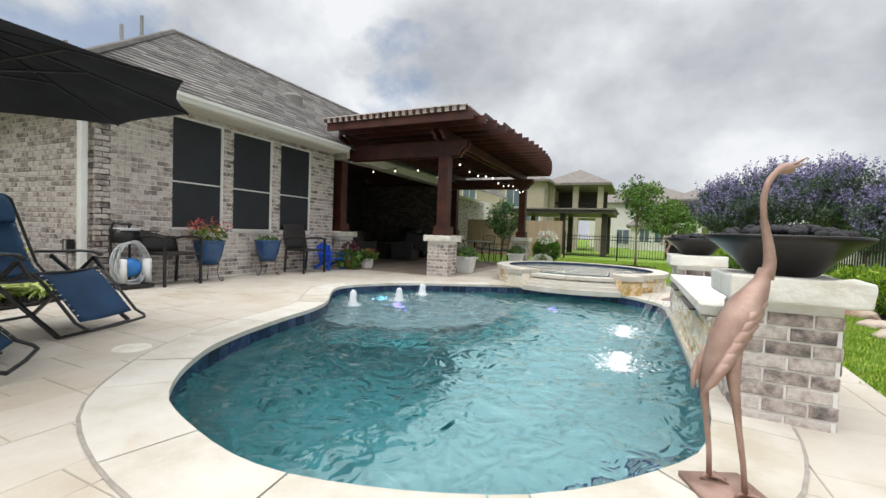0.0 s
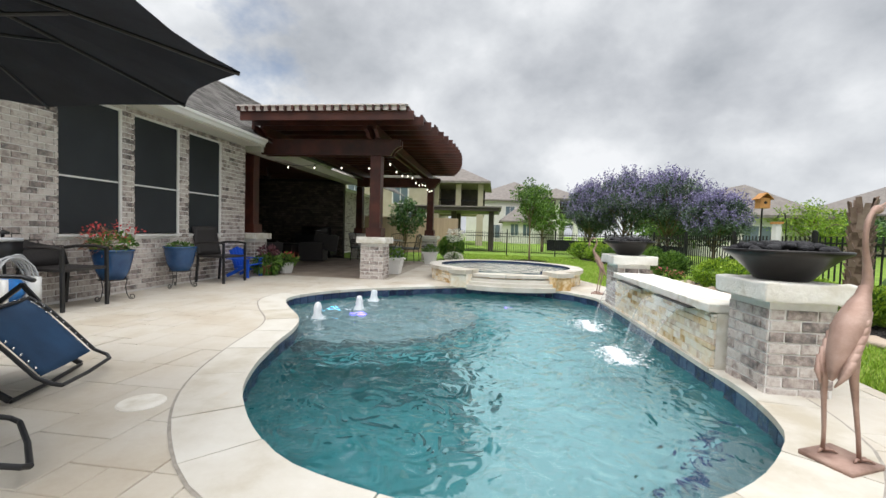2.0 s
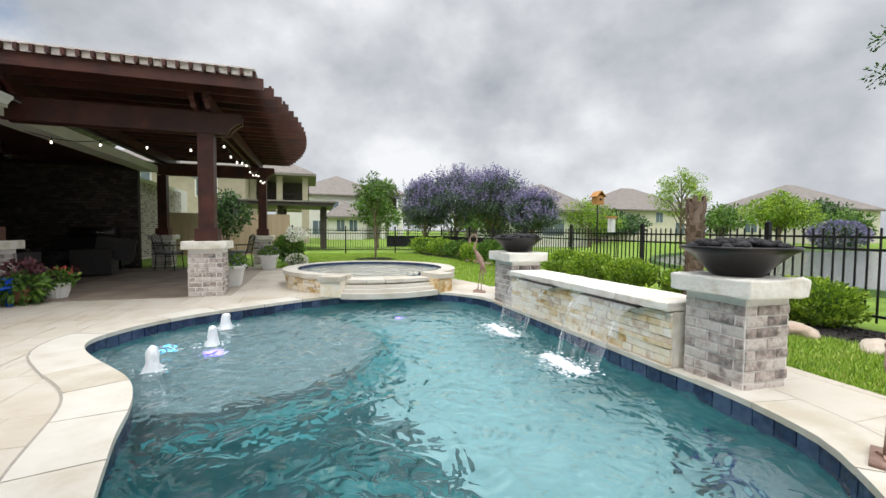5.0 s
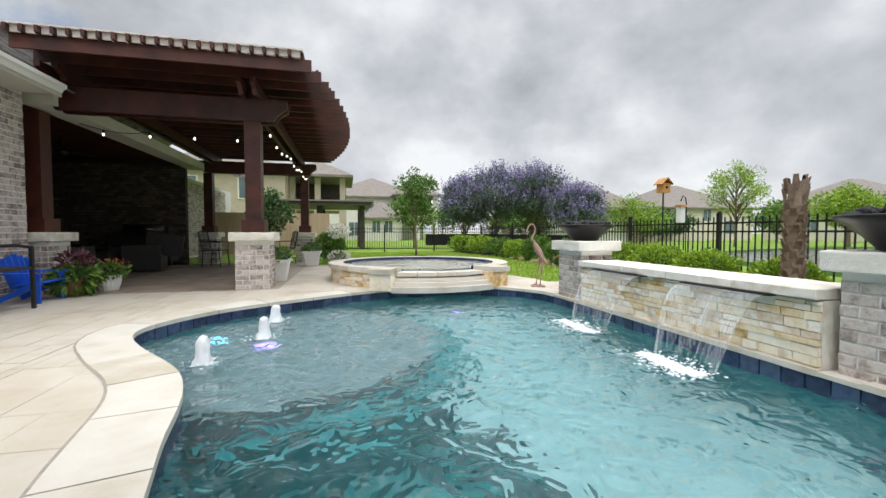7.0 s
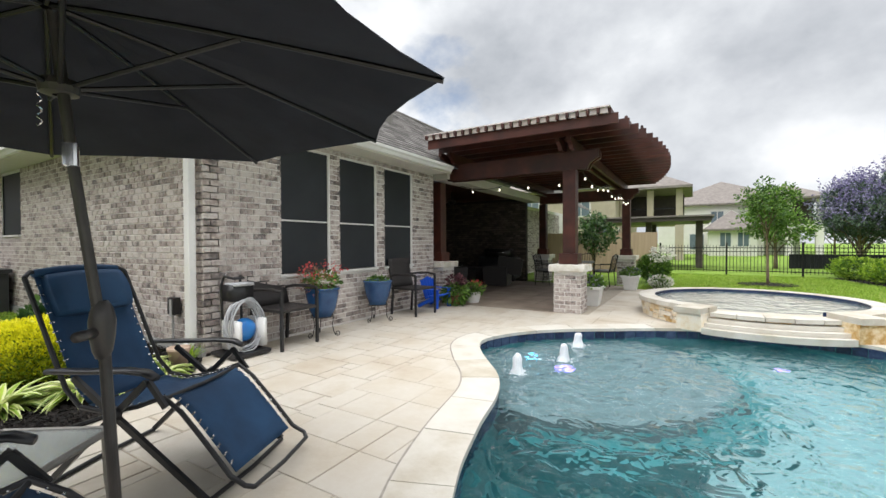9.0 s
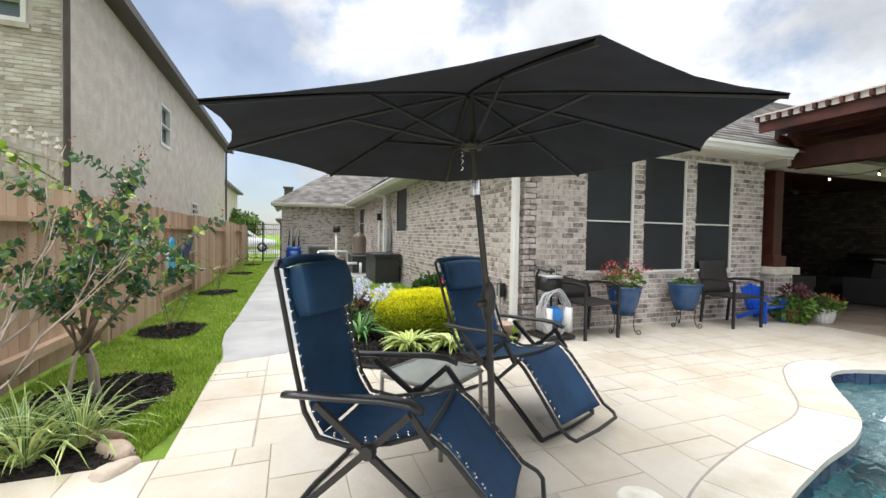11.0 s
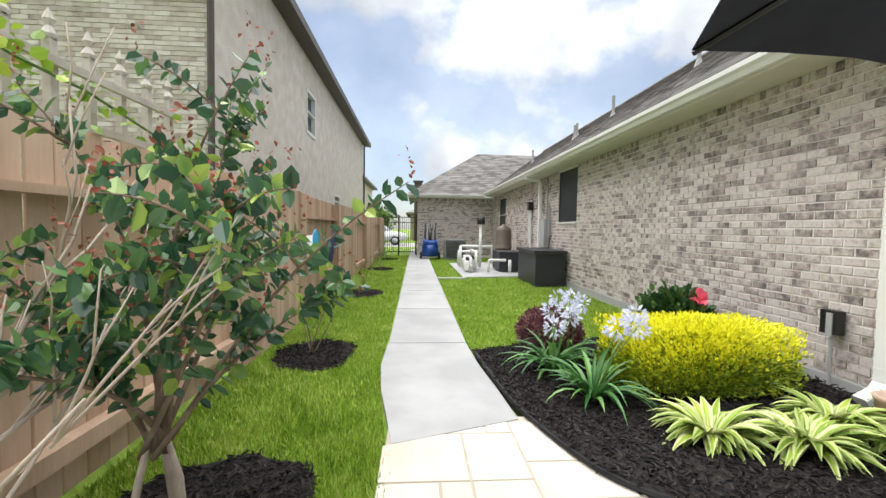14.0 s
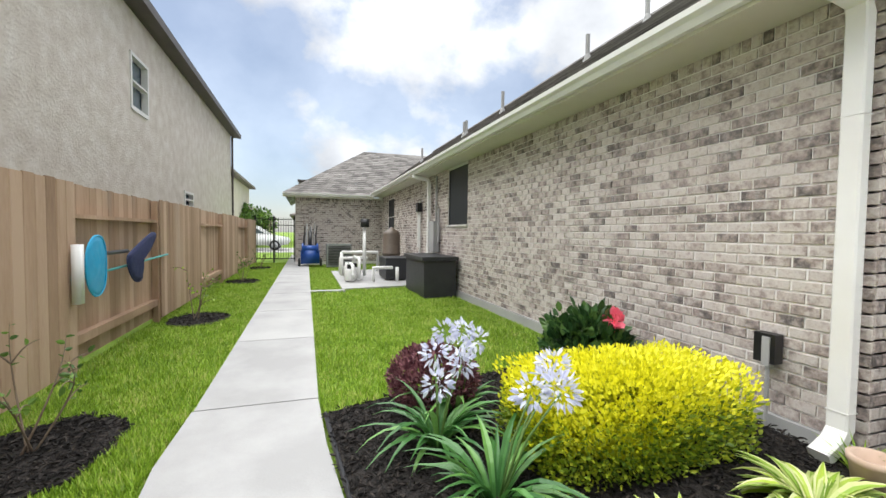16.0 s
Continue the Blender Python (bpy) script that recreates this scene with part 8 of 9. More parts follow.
rock(-4.80, -0.92, (0.17, 0.07, 0.07), 1)
rock(-5.0, -1.04, (0.10, 0.07, 0.07), 2)
rock(-4.55, -0.84, (0.14, 0.08, 0.06), 3)
for k in range(18):
    q = random.Random(k)
    y = 1.6 + k * 0.78 + q.uniform(-0.1, 0.1)
    x = float(np.interp(y, [0, 2.2, 3.6, 4.5, 6.5, 9.5, 12.5, 15.6], [3.0, 3.02, 2.98, 2.75, 2.7, 3.18, 3.28, 3.28]))
    rock(x, y, (q.uniform(0.16, 0.30), q.uniform(0.12, 0.18), q.uniform(0.07, 0.12)), k + 10)

# small saplings in the farther mulch rings
for k, ((cx, cy), _) in enumerate(RINGS[1:], 1):
    woody("sapling", (cx, cy - 0.05, 0), "thin young sapling in a mulch ring", [(q * 1.3, 0.22, 0.45 + 0.1 * q, 2) for q in range(4)], M_leaf_mid if k != 2 else M_leaf_bright, M_stem, 0.05, 6, None, 20 + k, 0.6, 0.5, 0.008, "saplings along the fence")

# things on the wall and the fence
bm = bmesh.new()
t = thing("pool_tools", (-10.9, -1.93, 0.9), "pool net, brush and float hung on a teal pole", "pool tools")
tube(bm, [(-9.92, -1.93, 0.86), (-12.6, -1.93, 0.95)], 0.014, 8)
M_teal = surf("teal_aluminium", [(0.3, (0.06, 0.36, 0.38)), (0.7, (0.10, 0.45, 0.46))], rough=0.35, metal=0.3)
M_cyan = surf("cyan_plastic", [(0.3, (0.02, 0.32, 0.58)), (0.7, (0.03, 0.42, 0.70))], rough=0.4)
M_navynet = surf("navy_net", [(0.3, (0.008, 0.014, 0.06)), (0.7, (0.02, 0.03, 0.11))], scale=40, rough=0.7, bump=0.003, bump_scale=200)
part("pole", bm, M_teal, t)
bm = bmesh.new()
box(bm, -9.99, -1.93, 0.64, -9.90, -1.87, 1.18)
rounded(bm, 0.02, 3)
part("brush_head", bm, M_white_plastic, t, "white pool brush head", True)


def hung_net(name, outline, y, sag, mat, label):
    """A limp net bag hanging in a hoop: a shallow pouch inside a closed outline (x, z)."""
    bm = bmesh.new()
    pts = resample(spline([Vector(p) for p in outline], 5), 0.05)
    c = sum(pts, Vector((0, 0))) / len(pts)
    rings = []
    for q in range(5):
        f = 1 - q / 5
        rings.append([bm.verts.new((c.x + (p.x - c.x) * f, y + sag * (1 - f * f) + 0.012 * noise.noise(Vector((p.x * 14, q, p.y * 14))), c.y + (p.y - c.y) * f - 0.05 * (1 - f))) for p in pts])
    n = len(pts)
    for r0, r1 in zip(rings, rings[1:]):
        for k in range(n):
            bm.faces.new((r0[k], r0[(k + 1) % n], r1[(k + 1) % n], r1[k]))
    bm.faces.new(rings[-1])
    ob = part(name, bm, mat, t, label, True)
    ob.modifiers.new("cloth", "SOLIDIFY").thickness = 0.006
    bm = bmesh.new()
    tube(bm, [(p.x, y, p.y) for p in pts], 0.011, 6, closed=True)
    part("hoop", bm, mat, ob)


hung_net("net_bag", [(-10.12, 0.80), (-10.10, 1.08), (-10.24, 1.24), (-10.44, 1.22), (-10.50, 1.00), (-10.46, 0.74), (-10.28, 0.66)], -1.90, 0.02, M_cyan, "cyan net bag")
hung_net("leaf_net", [(-10.98, 0.98), (-11.10, 1.06), (-11.75, 1.27), (-11.92, 1.24), (-11.70, 1.06), (-11.40, 0.90), (-11.42, 0.72), (-11.22, 0.70), (-11.05, 0.82)], -1.88, 0.02, M_navynet, "navy leaf net")
bm = bmesh.new()
tube(bm, [(-10.5, -1.92, 1.07), (-11.1, -1.92, 1.07)], 0.022, 8)
part("net_socket", bm, M_tube, t)

t = thing("outdoor_outlet", (-7.35, 3.12, 0.5), "grey weatherproof outlet box with conduit", "outlet")
bm = bmesh.new()
box(bm, -7.42, 3.05, 0.46, -7.28, 3.13, 0.66)
rounded(bm, 0.01, 1)
part("cover", bm, M_tube, t)
bm = bmesh.new()
box(bm, -7.36, 3.04, 0.44, -7.31, 3.09, 0.64)
tube(bm, [(-7.335, 3.07, 0.46), (-7.335, 3.07, 0.0)], 0.014, 8)
part("conduit", bm, M_path, t, "grey conduit")
bm = bmesh.new()
lathe(bm, [(0.0, 0.0), (0.075, 0.0), (0.10, 0.18), (0.11, 0.19), (0.11, 0.22), (0.085, 0.22), (0.07, 0.05), (0.0, 0.05)], 20, -6.62, 2.78)
whole("clay_pot", bm, surf("pale_clay", [(0.3, (0.42, 0.30, 0.22)), (0.7, (0.52, 0.39, 0.30))], scale=8, rough=0.85), "pale clay pot at the foot of the downspout", "pot", smooth=True)

# trellis with vine on the neighbour's side
t = thing("trellis", (-6.1, -2.2, 1.5), "weathered white trellis topped with finials behind the fence", "trellis")
M_old_white = surf("weathered_white_wood", [(0.3, (0.42, 0.38, 0.32)), (0.7, (0.55, 0.51, 0.45))], scale=8, rough=0.85)
for k in range(7):
    bm = bmesh.new()
    x = -5.78 - k * 0.24
    box(bm, x - 0.022, -2.22, 0.0, x + 0.022, -2.18, 2.18)
    lathe(bm, [(0.03, 2.18), (0.035, 2.2), (0.012, 2.24), (0.026, 2.27), (0.0, 2.33)], 8, x, -2.2)
    part("picket", bm, M_old_white, t)
for z in (1.78, 2.05):
    bm = bmesh.new()
    box(bm, -7.3, -2.176, z, -5.7, -2.15, z + 0.04)
    part("rail", bm, M_old_white, t)
t = thing("grape_vine", (-5.95, -2.18, 1.8), "bright green vine trailing over the trellis", "vine")
pos = np.concatenate([rng.normal((0.15, 0.02, 0.28), (0.20, 0.06, 0.08), (60, 3)), rng.normal((-0.45, 0.02, 0.18), (0.22, 0.05, 0.08), (26, 3)), rng.normal((-1.1, 0.02, 0.05), (0.25, 0.05, 0.10), (20, 3))])
v, f = leaves_mesh(rng, pos - np.array([0.0, 0.0, 0.06]), 0.062, np.tile([0.3, 0.6, 0.0], (len(pos), 1)), 0.9, 0.85)
leaf_part("foliage", v, f, M_leaf_bright, t)
bm = bmesh.new()
tube(bm, [(-5.72, -2.14, 2.06), (-6.0, -2.13, 2.0), (-6.4, -2.14, 1.98), (-7.1, -2.14, 1.85)], 0.008, 6)
part("stem", bm, M_stem_green, t)
bm = bmesh.new()
bmesh.ops.create_icosphere(bm, subdivisions=3, radius=0.10, matrix=Matrix.Translation((-5.55, -2.0, 1.76)) @ Matrix.Diagonal((1.5, 1.0, 0.5, 1)))
for v_ in bm.verts:
    v_.co += 0.02 * noise.noise_vector(v_.co * 9)
whole("cloth_cap", bm, M_stem, "brown cloth draped over a fence post", "cloth", smooth=True)

# ---- equipment at the side of the house ----
M_cart_blue = surf("deep_blue_plastic", [(0.3, (0.008, 0.05, 0.24)), (0.7, (0.015, 0.075, 0.32))], scale=5, rough=0.35)
t = thing("storage_box", (-14.35, 2.85, 0), "large charcoal resin storage box on the lawn", "storage box")
M_resin = surf("charcoal_resin", [(0.3, (0.020, 0.021, 0.024)), (0.7, (0.032, 0.033, 0.037))], scale=4, rough=0.5, bump=0.002, bump_scale=60)
bm = bmesh.new()
box(bm, -15.15, 2.36, -0.04, -13.55, 3.06, 0.74)
rounded(bm, 0.025, 2)
part("body", bm, M_resin, t)
bm = bmesh.new()
box(bm, -15.2, 2.31, 0.745, -13.50, 3.10, 0.82)
rounded(bm, 0.02, 2)
part("lid", bm, M_resin, t)
for k in range(3):
    bm = bmesh.new()
    box(bm, -13.598, 2.5, 0.12 + k * 0.17, -13.585, 2.98, 0.26 + k * 0.17)
    part("moulded_panel", bm, M_resin, t)
bm = bmesh.new()
prism(bm, PAD, -0.06, 0.01)
box(bm, -15.05, 0.15, -0.06, -14.85, 0.9, 0.005)
whole("equipment_pad", bm, M_path, "concrete pad under the pool equipment", "pad", kind="structure")
M_pvc = surf("white_pvc", [(0.3, (0.70, 0.70, 0.68)), (0.7, (0.80, 0.80, 0.78))], rough=0.35)
t = thing("pool_equipment", (-17.5, 1.8, 0.01), "pool pumps and filter joined by white plastic pipes", "pool equipment")
for i, (pts) in enumerate([[(-16.2, 1.2, 0.1), (-16.2, 1.2, 0.45), (-16.9, 1.2, 0.45)], [(-16.5, 1.4, 0.05), (-16.5, 1.4, 0.6), (-17.6, 1.4, 0.6), (-17.6, 1.4, 0.1)], [(-16.8, 1.1, 0.05), (-16.8, 1.1, 0.5)], [(-17.2, 1.0, 0.75), (-17.2, 2.0, 0.75), (-17.2, 2.0, 0.2)], [(-17.2, 1.0, 0.75), (-17.2, 1.0, 0.1)], [(-17.0, 1.6, 0.1), (-17.0, 1.6, 1.45)], [(-16.0, 1.7, 0.05), (-16.0, 1.7, 0.4), (-16.0, 2.2, 0.4)], [(-18.0, 1.2, 0.3), (-16.1, 1.2, 0.22)], [(-17.8, 1.0, 0.1), (-17.8, 1.0, 0.55), (-17.8, 1.8, 0.55)], [(-15.9, 2.3, 0.05), (-15.9, 2.3, 0.42)]]):
    bm = bmesh.new()
    tube(bm, pts, 0.045, 10)
    part("pipe", bm, M_pvc, t, "", True)
for x, y in ((-16.4, 1.15), (-16.9, 1.3), (-17.4, 1.2)):
    bm = bmesh.new()
    lathe(bm, [(0.0, 0.05), (0.13, 0.05), (0.14, 0.1), (0.14, 0.30), (0.10, 0.36), (0.0, 0.38)], 14, x, y)
    part("pump", bm, M_pvc, t, "white pump housing", True)
    bm = bmesh.new()
    box(bm, x - 0.1, y - 0.07, 0.36, x + 0.1, y + 0.07, 0.46)
    part("valve", bm, M_tube, t)
bm = bmesh.new()
box(bm, -17.1, 1.5, 1.45, -16.9, 1.72, 1.68)
rounded(bm, 0.03, 2)
part("chlorine_unit", bm, M_tube, t, "black unit on a pipe", True)
bm = bmesh.new()
lathe(bm, [(0.0, 0.05), (0.27, 0.05), (0.27, 0.62), (0.29, 0.64), (0.29, 0.68), (0.27, 0.70), (0.27, 1.24), (0.22, 1.36), (0.08, 1.43), (0.05, 1.48), (0.0, 1.48)], 26, -18.2, 2.6)
part("filter_tank", bm, surf("brown_tank", [(0.3, (0.10, 0.075, 0.055)), (0.7, (0.14, 0.11, 0.085))], rough=0.45), t, "brown filter tank", True)
bm = bmesh.new()
box(bm, -17.5, 2.1, 0.05, -16.4, 2.85, 0.62)
rounded(bm, 0.03, 2)
part("heater", bm, M_resin, t, "black pool heater")
t = thing("electric_panel", (-15.2, 3.1, 1.1), "grey electric meter panel with conduits on brick", "panel")
bm = bmesh.new()
box(bm, -15.35, 2.98, 0.85, -14.95, 3.12, 1.6)
rounded(bm, 0.01, 1)
part("cabinet", bm, M_path, t)
for x, z0, z1 in ((-15.05, 1.6, 2.7), (-15.25, 0.1, 0.85), (-16.6, 0.6, 2.2), (-16.75, 0.9, 2.0), (-14.85, 1.1, 1.9)):
    bm = bmesh.new()
    tube(bm, [(x, 3.08, z0), (x, 3.08, z1)], 0.03, 8)
    part("conduit", bm, M_pvc if x < -16 else M_path, t)
bm = bmesh.new()
box(bm, -16.75, 3.0, 1.9, -16.55, 3.12, 2.15)
rounded(bm, 0.03, 2)
part("controller", bm, M_tube, t)
t = thing("air_conditioner", (-21.6, 1.23, 0), "grey outdoor air conditioning condenser unit", "air conditioner")
bm = bmesh.new()
box(bm, -21.95, 0.78, 0.0, -21.2, 1.68, 0.85)
rounded(bm, 0.03, 2)
part("case", bm, surf("grey_metal_case", [(0.3, (0.17, 0.18, 0.18)), (0.7, (0.23, 0.24, 0.24))], rough=0.5), t)
for k in range(12):
    bm = bmesh.new()
    box(bm, -21.198, 0.84, 0.1 + k * 0.058, -21.188, 1.62, 0.13 + k * 0.058)
    part("louvre", bm, M_tube, t)
t = thing("hose_cart", (-21.9, 0.20, 0), "blue pressure washer cart with upright tools", "cart")
bm = bmesh.new()
box(bm, -22.2, -0.14, 0.10, -21.7, 0.54, 0.60)
rounded(bm, 0.09, 3)
part("body", bm, M_cart_blue, t, "blue plastic body", True)
bm = bmesh.new()
lathe(bm, [(0.0, -0.30), (0.21, -0.30), (0.21, -0.24), (0.13, -0.22), (0.13, 0.22), (0.21, 0.24), (0.21, 0.30), (0.0, 0.30)], 18)
bmesh.ops.transform(bm, matrix=Matrix.Translation((-21.82, 0.20, 0.66)) @ Matrix.Rotation(math.pi / 2, 4, "X"), verts=bm.verts)
part("reel", bm, M_cart_blue, t, "blue hose reel", True)
for s in (-1, 1):
    bm = bmesh.new()
    lathe(bm, [(0.0, -0.04), (0.15, -0.04), (0.16, 0.0), (0.15, 0.04), (0.0, 0.04)], 18)
    bmesh.ops.transform(bm, matrix=Matrix.Translation((-21.85, 0.20 + s * 0.39, 0.15)) @ Matrix.Rotation(math.pi / 2, 4, "X"), verts=bm.verts)
    part("wheel", bm, M_tube, t, "", True)
    bm = bmesh.new()
    tube(bm, [(-22.1, 0.20 + s * 0.24, 0.5), (-22.25, 0.20 + s * 0.22, 1.1), (-22.3, 0.20 + s * 0.12, 1.3)], 0.03, 8)
    part("handle_tube", bm, M_tube, t, "", True)
bm = bmesh.new()
beam(bm, (-22.12, 0.20, 0.6), (-22.28, 0.20, 1.28), 0.34, 0.14)
rounded(bm, 0.04, 2)
part("tool_caddy", bm, M_tube, t, "black tool caddy", True)
for k in range(7):
    bm = bmesh.new()
    q = random.Random(k)
    tube(bm, [(-22.1, 0.0 + k * 0.065, 0.8), (-22.26 + q.uniform(-0.05, 0.05), -0.02 + k * 0.075 + q.uniform(-0.05, 0.05), 1.38 + q.uniform(0, 0.32))], 0.022, 6)
    part("tool_handle", bm, (M_tube, M_hose, M_path)[k % 3], t)

# garden gate and the street beyond
t = thing("iron_gate", (-24.5, -1.15, 0), "black iron garden gate at the end of the path", "gate")
for y in (-1.98, -1.25, -0.40):
    bm = bmesh.new()
    box(bm, -24.54, y - 0.035, -0.05, -24.46, y + 0.035, 1.95)
    part("gate_post", bm, M_iron, t)
for z in (0.12, 1.55, 1.80):
    bm = bmesh.new()
    box(bm, -24.52, -1.94, z, -24.48, -0.44, z + 0.03)
    part("rail", bm, M_iron, t)
for k in range(15):
    y = -1.90 + k * 0.103
    bm = bmesh.new()
    box(bm, -24.51, y - 0.009, 0.1, -24.49, y + 0.009, 1.9)
    part("picket", bm, M_iron, t)
bm = bmesh.new()
box(bm, -41, -20, -0.043, -33.5, 20, -0.035)
whole("driveway", bm, M_path, "pale concrete driveway beyond the gate", "driveway", kind="structure")
t = thing("parked_car", (-36, -3.6, 0), "white family car parked in the street beyond the gate", "car")
M_carpaint = surf("white_car_paint", [(0.3, (0.72, 0.73, 0.74)), (0.7, (0.78, 0.79, 0.80))], rough=0.2)
CAR_Y = -3.55


def car_slab(prof, x0, x1, width, segments):
    """A side profile (y, z) drawn across the car."""
    bm = bmesh.new()
    lo = [bm.verts.new((x0, CAR_Y + y, z)) for y, z in prof]
    hi = [bm.verts.new((x1, CAR_Y + y, z)) for y, z in prof]
    bm.faces.new(lo)
    bm.faces.new(hi[::-1])
    for i in range(len(prof)):
        bm.faces.new((lo[i], lo[(i + 1) % len(prof)], hi[(i + 1) % len(prof)], hi[i]))
    rounded(bm, width, segments)
    return bm


low_body = [(-2.45, 0.42), (-2.05, 0.34), (1.95, 0.32), (2.4, 0.40), (2.52, 0.62), (2.42, 0.86), (1.25, 1.06), (-2.3, 1.10), (-2.5, 0.85)]
cabin = [(-2.25, 1.06), (-2.02, 1.52), (-1.55, 1.70), (0.05, 1.72), (0.45, 1.62), (1.28, 1.05)]
part("body", car_slab(low_body, -36.0, -37.85, 0.10, 3), M_carpaint, t, "", True)
part("cabin", car_slab(cabin, -36.10, -37.75, 0.08, 3), M_carpaint, t, "", True)
for prof in ([(-1.98, 1.14), (-1.82, 1.46), (-1.42, 1.58), (-1.02, 1.58), (-1.02, 1.14)], [(-0.94, 1.14), (-0.94, 1.58), (-0.12, 1.60), (-0.12, 1.14)], [(-0.04, 1.14), (-0.04, 1.60), (0.30, 1.54), (0.92, 1.14)]):
    bm = bmesh.new()
    lo = [bm.verts.new((-36.085, CAR_Y + y, z)) for y, z in prof]
    hi = [bm.verts.new((-36.10, CAR_Y + y, z)) for y, z in prof]
    bm.faces.new(lo)
    bm.faces.new(hi[::-1])
    for i in range(len(prof)):
        bm.faces.new((lo[i], lo[(i + 1) % len(prof)], hi[(i + 1) % len(prof)], hi[i]))
    part("window", bm, M_glass, t, "dark side glass")
for y in (-1.55, 1.55):
    for x in (-36.08, -37.75):
        bm = bmesh.new()
        lathe(bm, [(0.0, -0.12), (0.33, -0.12), (0.36, 0.0), (0.33, 0.12), (0.0, 0.12)], 24)
        bmesh.ops.transform(bm, matrix=Matrix.Translation((x, CAR_Y + y, 0.33)) @ Matrix.Rotation(math.pi / 2, 4, "Y"), verts=bm.verts)
        w = part("wheel", bm, M_tube, t, "black tyre", True)
        bm = bmesh.new()
        lathe(bm, [(0.0, 0.125), (0.20, 0.125), (0.22, 0.13), (0.0, 0.14)], 20)
        bmesh.ops.transform(bm, matrix=Matrix.Translation((x, CAR_Y + y, 0.33)) @ Matrix.Rotation(math.pi / 2, 4, "Y"), verts=bm.verts)
        part("rim", bm, M_hose, w, "", True)

# ---- iron fence, far garden, pond, houses ----
ironf = thing("iron_fence", (4.0, 8, 0), "black iron picket fence round the garden", "fence")
FENCE_RUNS = [((4.0, -7.0), (4.0, 21.0)), ((4.0, 21.0), (-3.2, 21.0)), ((-3.2, 21.0), (-3.2, 21.5))]
bm = bmesh.new()
box(bm, -0.009, -0.009, 0.06, 0.009, 0.009, 1.18)
picket_data = mesh_of("picket", bm, M_iron)
bm = bmesh.new()
box(bm, -0.032, -0.032, -0.05, 0.032, 0.032, 1.26)
lathe(bm, [(0.04, 1.26), (0.04, 1.275), (0.0, 1.29)], 4)
fpost_data = mesh_of("fence_post", bm, M_iron)
rest_v, rest_f, count = [], [], 0
for a, b in FENCE_RUNS[:2]:
    a, b = Vector(a), Vector(b)
    d, L = (b - a).normalized(), (b - a).length
    for z in (0.14, 0.92, 1.07):
        bm = bmesh.new()
        beam(bm, (a.x, a.y, z), (b.x, b.y, z), 0.03, 0.03)
        part("rail", bm, M_iron, ironf)
    n = int(L / 0.114)
    for k in range(n + 1):
        p = a + d * k * L / n
        if k % 21 == 0:
            piece("fence_post", fpost_data, ironf, Vector((p.x, p.y, 0)) - ironf.location)
        elif a.x == b.x and 2.0 < p.y < 14 or a.x != b.x and k > n * 0.25:
            piece("picket", picket_data, ironf, Vector((p.x, p.y, 0)) - ironf.location)
        else:
            i0 = len(rest_v)
            for x, y in ((-0.009, -0.009), (0.009, -0.009), (0.009, 0.009), (-0.009, 0.009)):
                rest_v += [(p.x + x - 4.0, p.y + y - 8.0, 0.06), (p.x + x - 4.0, p.y + y - 8.0, 1.18)]
            rest_f += [(i0 + 2 * q, i0 + (2 * q + 2) % 8, i0 + (2 * q + 3) % 8, i0 + 2 * q + 1) for q in range(4)]
raw("picket_run", rest_v, rest_f, M_iron, ironf, "", "", "", "stuff")
bm = bmesh.new()
beam(bm, (4.1, 12.6, 0.55), (4.1, 21, 0.55), 0.02, 0.55)
beam(bm, (1.2, 21.1, 0.55), (4.0, 21.1, 0.55), 0.02, 0.55)
whole("fence_screen", bm, surf("black_fence_mesh", [(0.3, (0.012, 0.014, 0.014)), (0.7, (0.022, 0.026, 0.026))], rough=0.9), "dark mesh screen tied behind the iron fence", "screen")

for x, y, s, sd, mt in ((3.55, 9.3, (0.55, 0.45, 0.34), 1, 0), (3.5, 8.3, (0.5, 0.5, 0.33), 2, 0), (3.55, 7.2, (0.5, 0.45, 0.30), 3, 0), (3.6, 5.9, (0.4, 0.45, 0.27), 4, 0), (3.65, 4.2, (0.42, 0.5, 0.27), 5, 0), (3.7, 2.9, (0.45, 0.5, 0.30), 6, 0), (3.65, 1.2, (0.4, 0.5, 0.3), 7, 0),
                        (3.6, 12.2, (0.5, 0.5, 0.35), 8, 1), (3.5, 13.6, (0.5, 0.5, 0.4), 9, 1), (3.4, 15.0, (0.5, 0.6, 0.33), 10, 0), (3.4, 16.6, (0.6, 0.6, 0.35), 11, 1), (3.2, 18.3, (0.7, 0.6, 0.38), 12, 0), (2.9, 20.0, (0.8, 0.5, 0.40), 13, 0)):
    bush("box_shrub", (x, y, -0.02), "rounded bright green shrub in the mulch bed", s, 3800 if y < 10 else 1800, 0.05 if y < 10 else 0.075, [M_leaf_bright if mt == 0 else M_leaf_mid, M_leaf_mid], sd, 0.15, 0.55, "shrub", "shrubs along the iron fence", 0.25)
for k, (x, y) in enumerate(((3.2, 11.0), (3.25, 10.2), (3.3, 12.9), (3.2, 14.3), (3.2, 6.4))):
    strap_plant("lily_clump", (x, y, -0.02), "clump of narrow yellow-green leaves", 30, 0.42, 0.026, [M_leaf_bright], 60 + k, group="lily clumps")
for k, (x, y) in enumerate(((3.15, 10.6), (3.2, 11.6), (3.15, 15.6))):
    t = bush("flowering_plant", (x, y, -0.02), "low plant covered in pink flowers", (0.22, 0.22, 0.14), 500, 0.05, [M_leaf_mid, M_leaf_mid], 70 + k, group="pink flowers in the bed")
    leafy_tuft(t, "blossom", rng, 90, (0, 0, 0.20), (0.2, 0.2, 0.1), 0.045, M_petal_pink, 0.8)
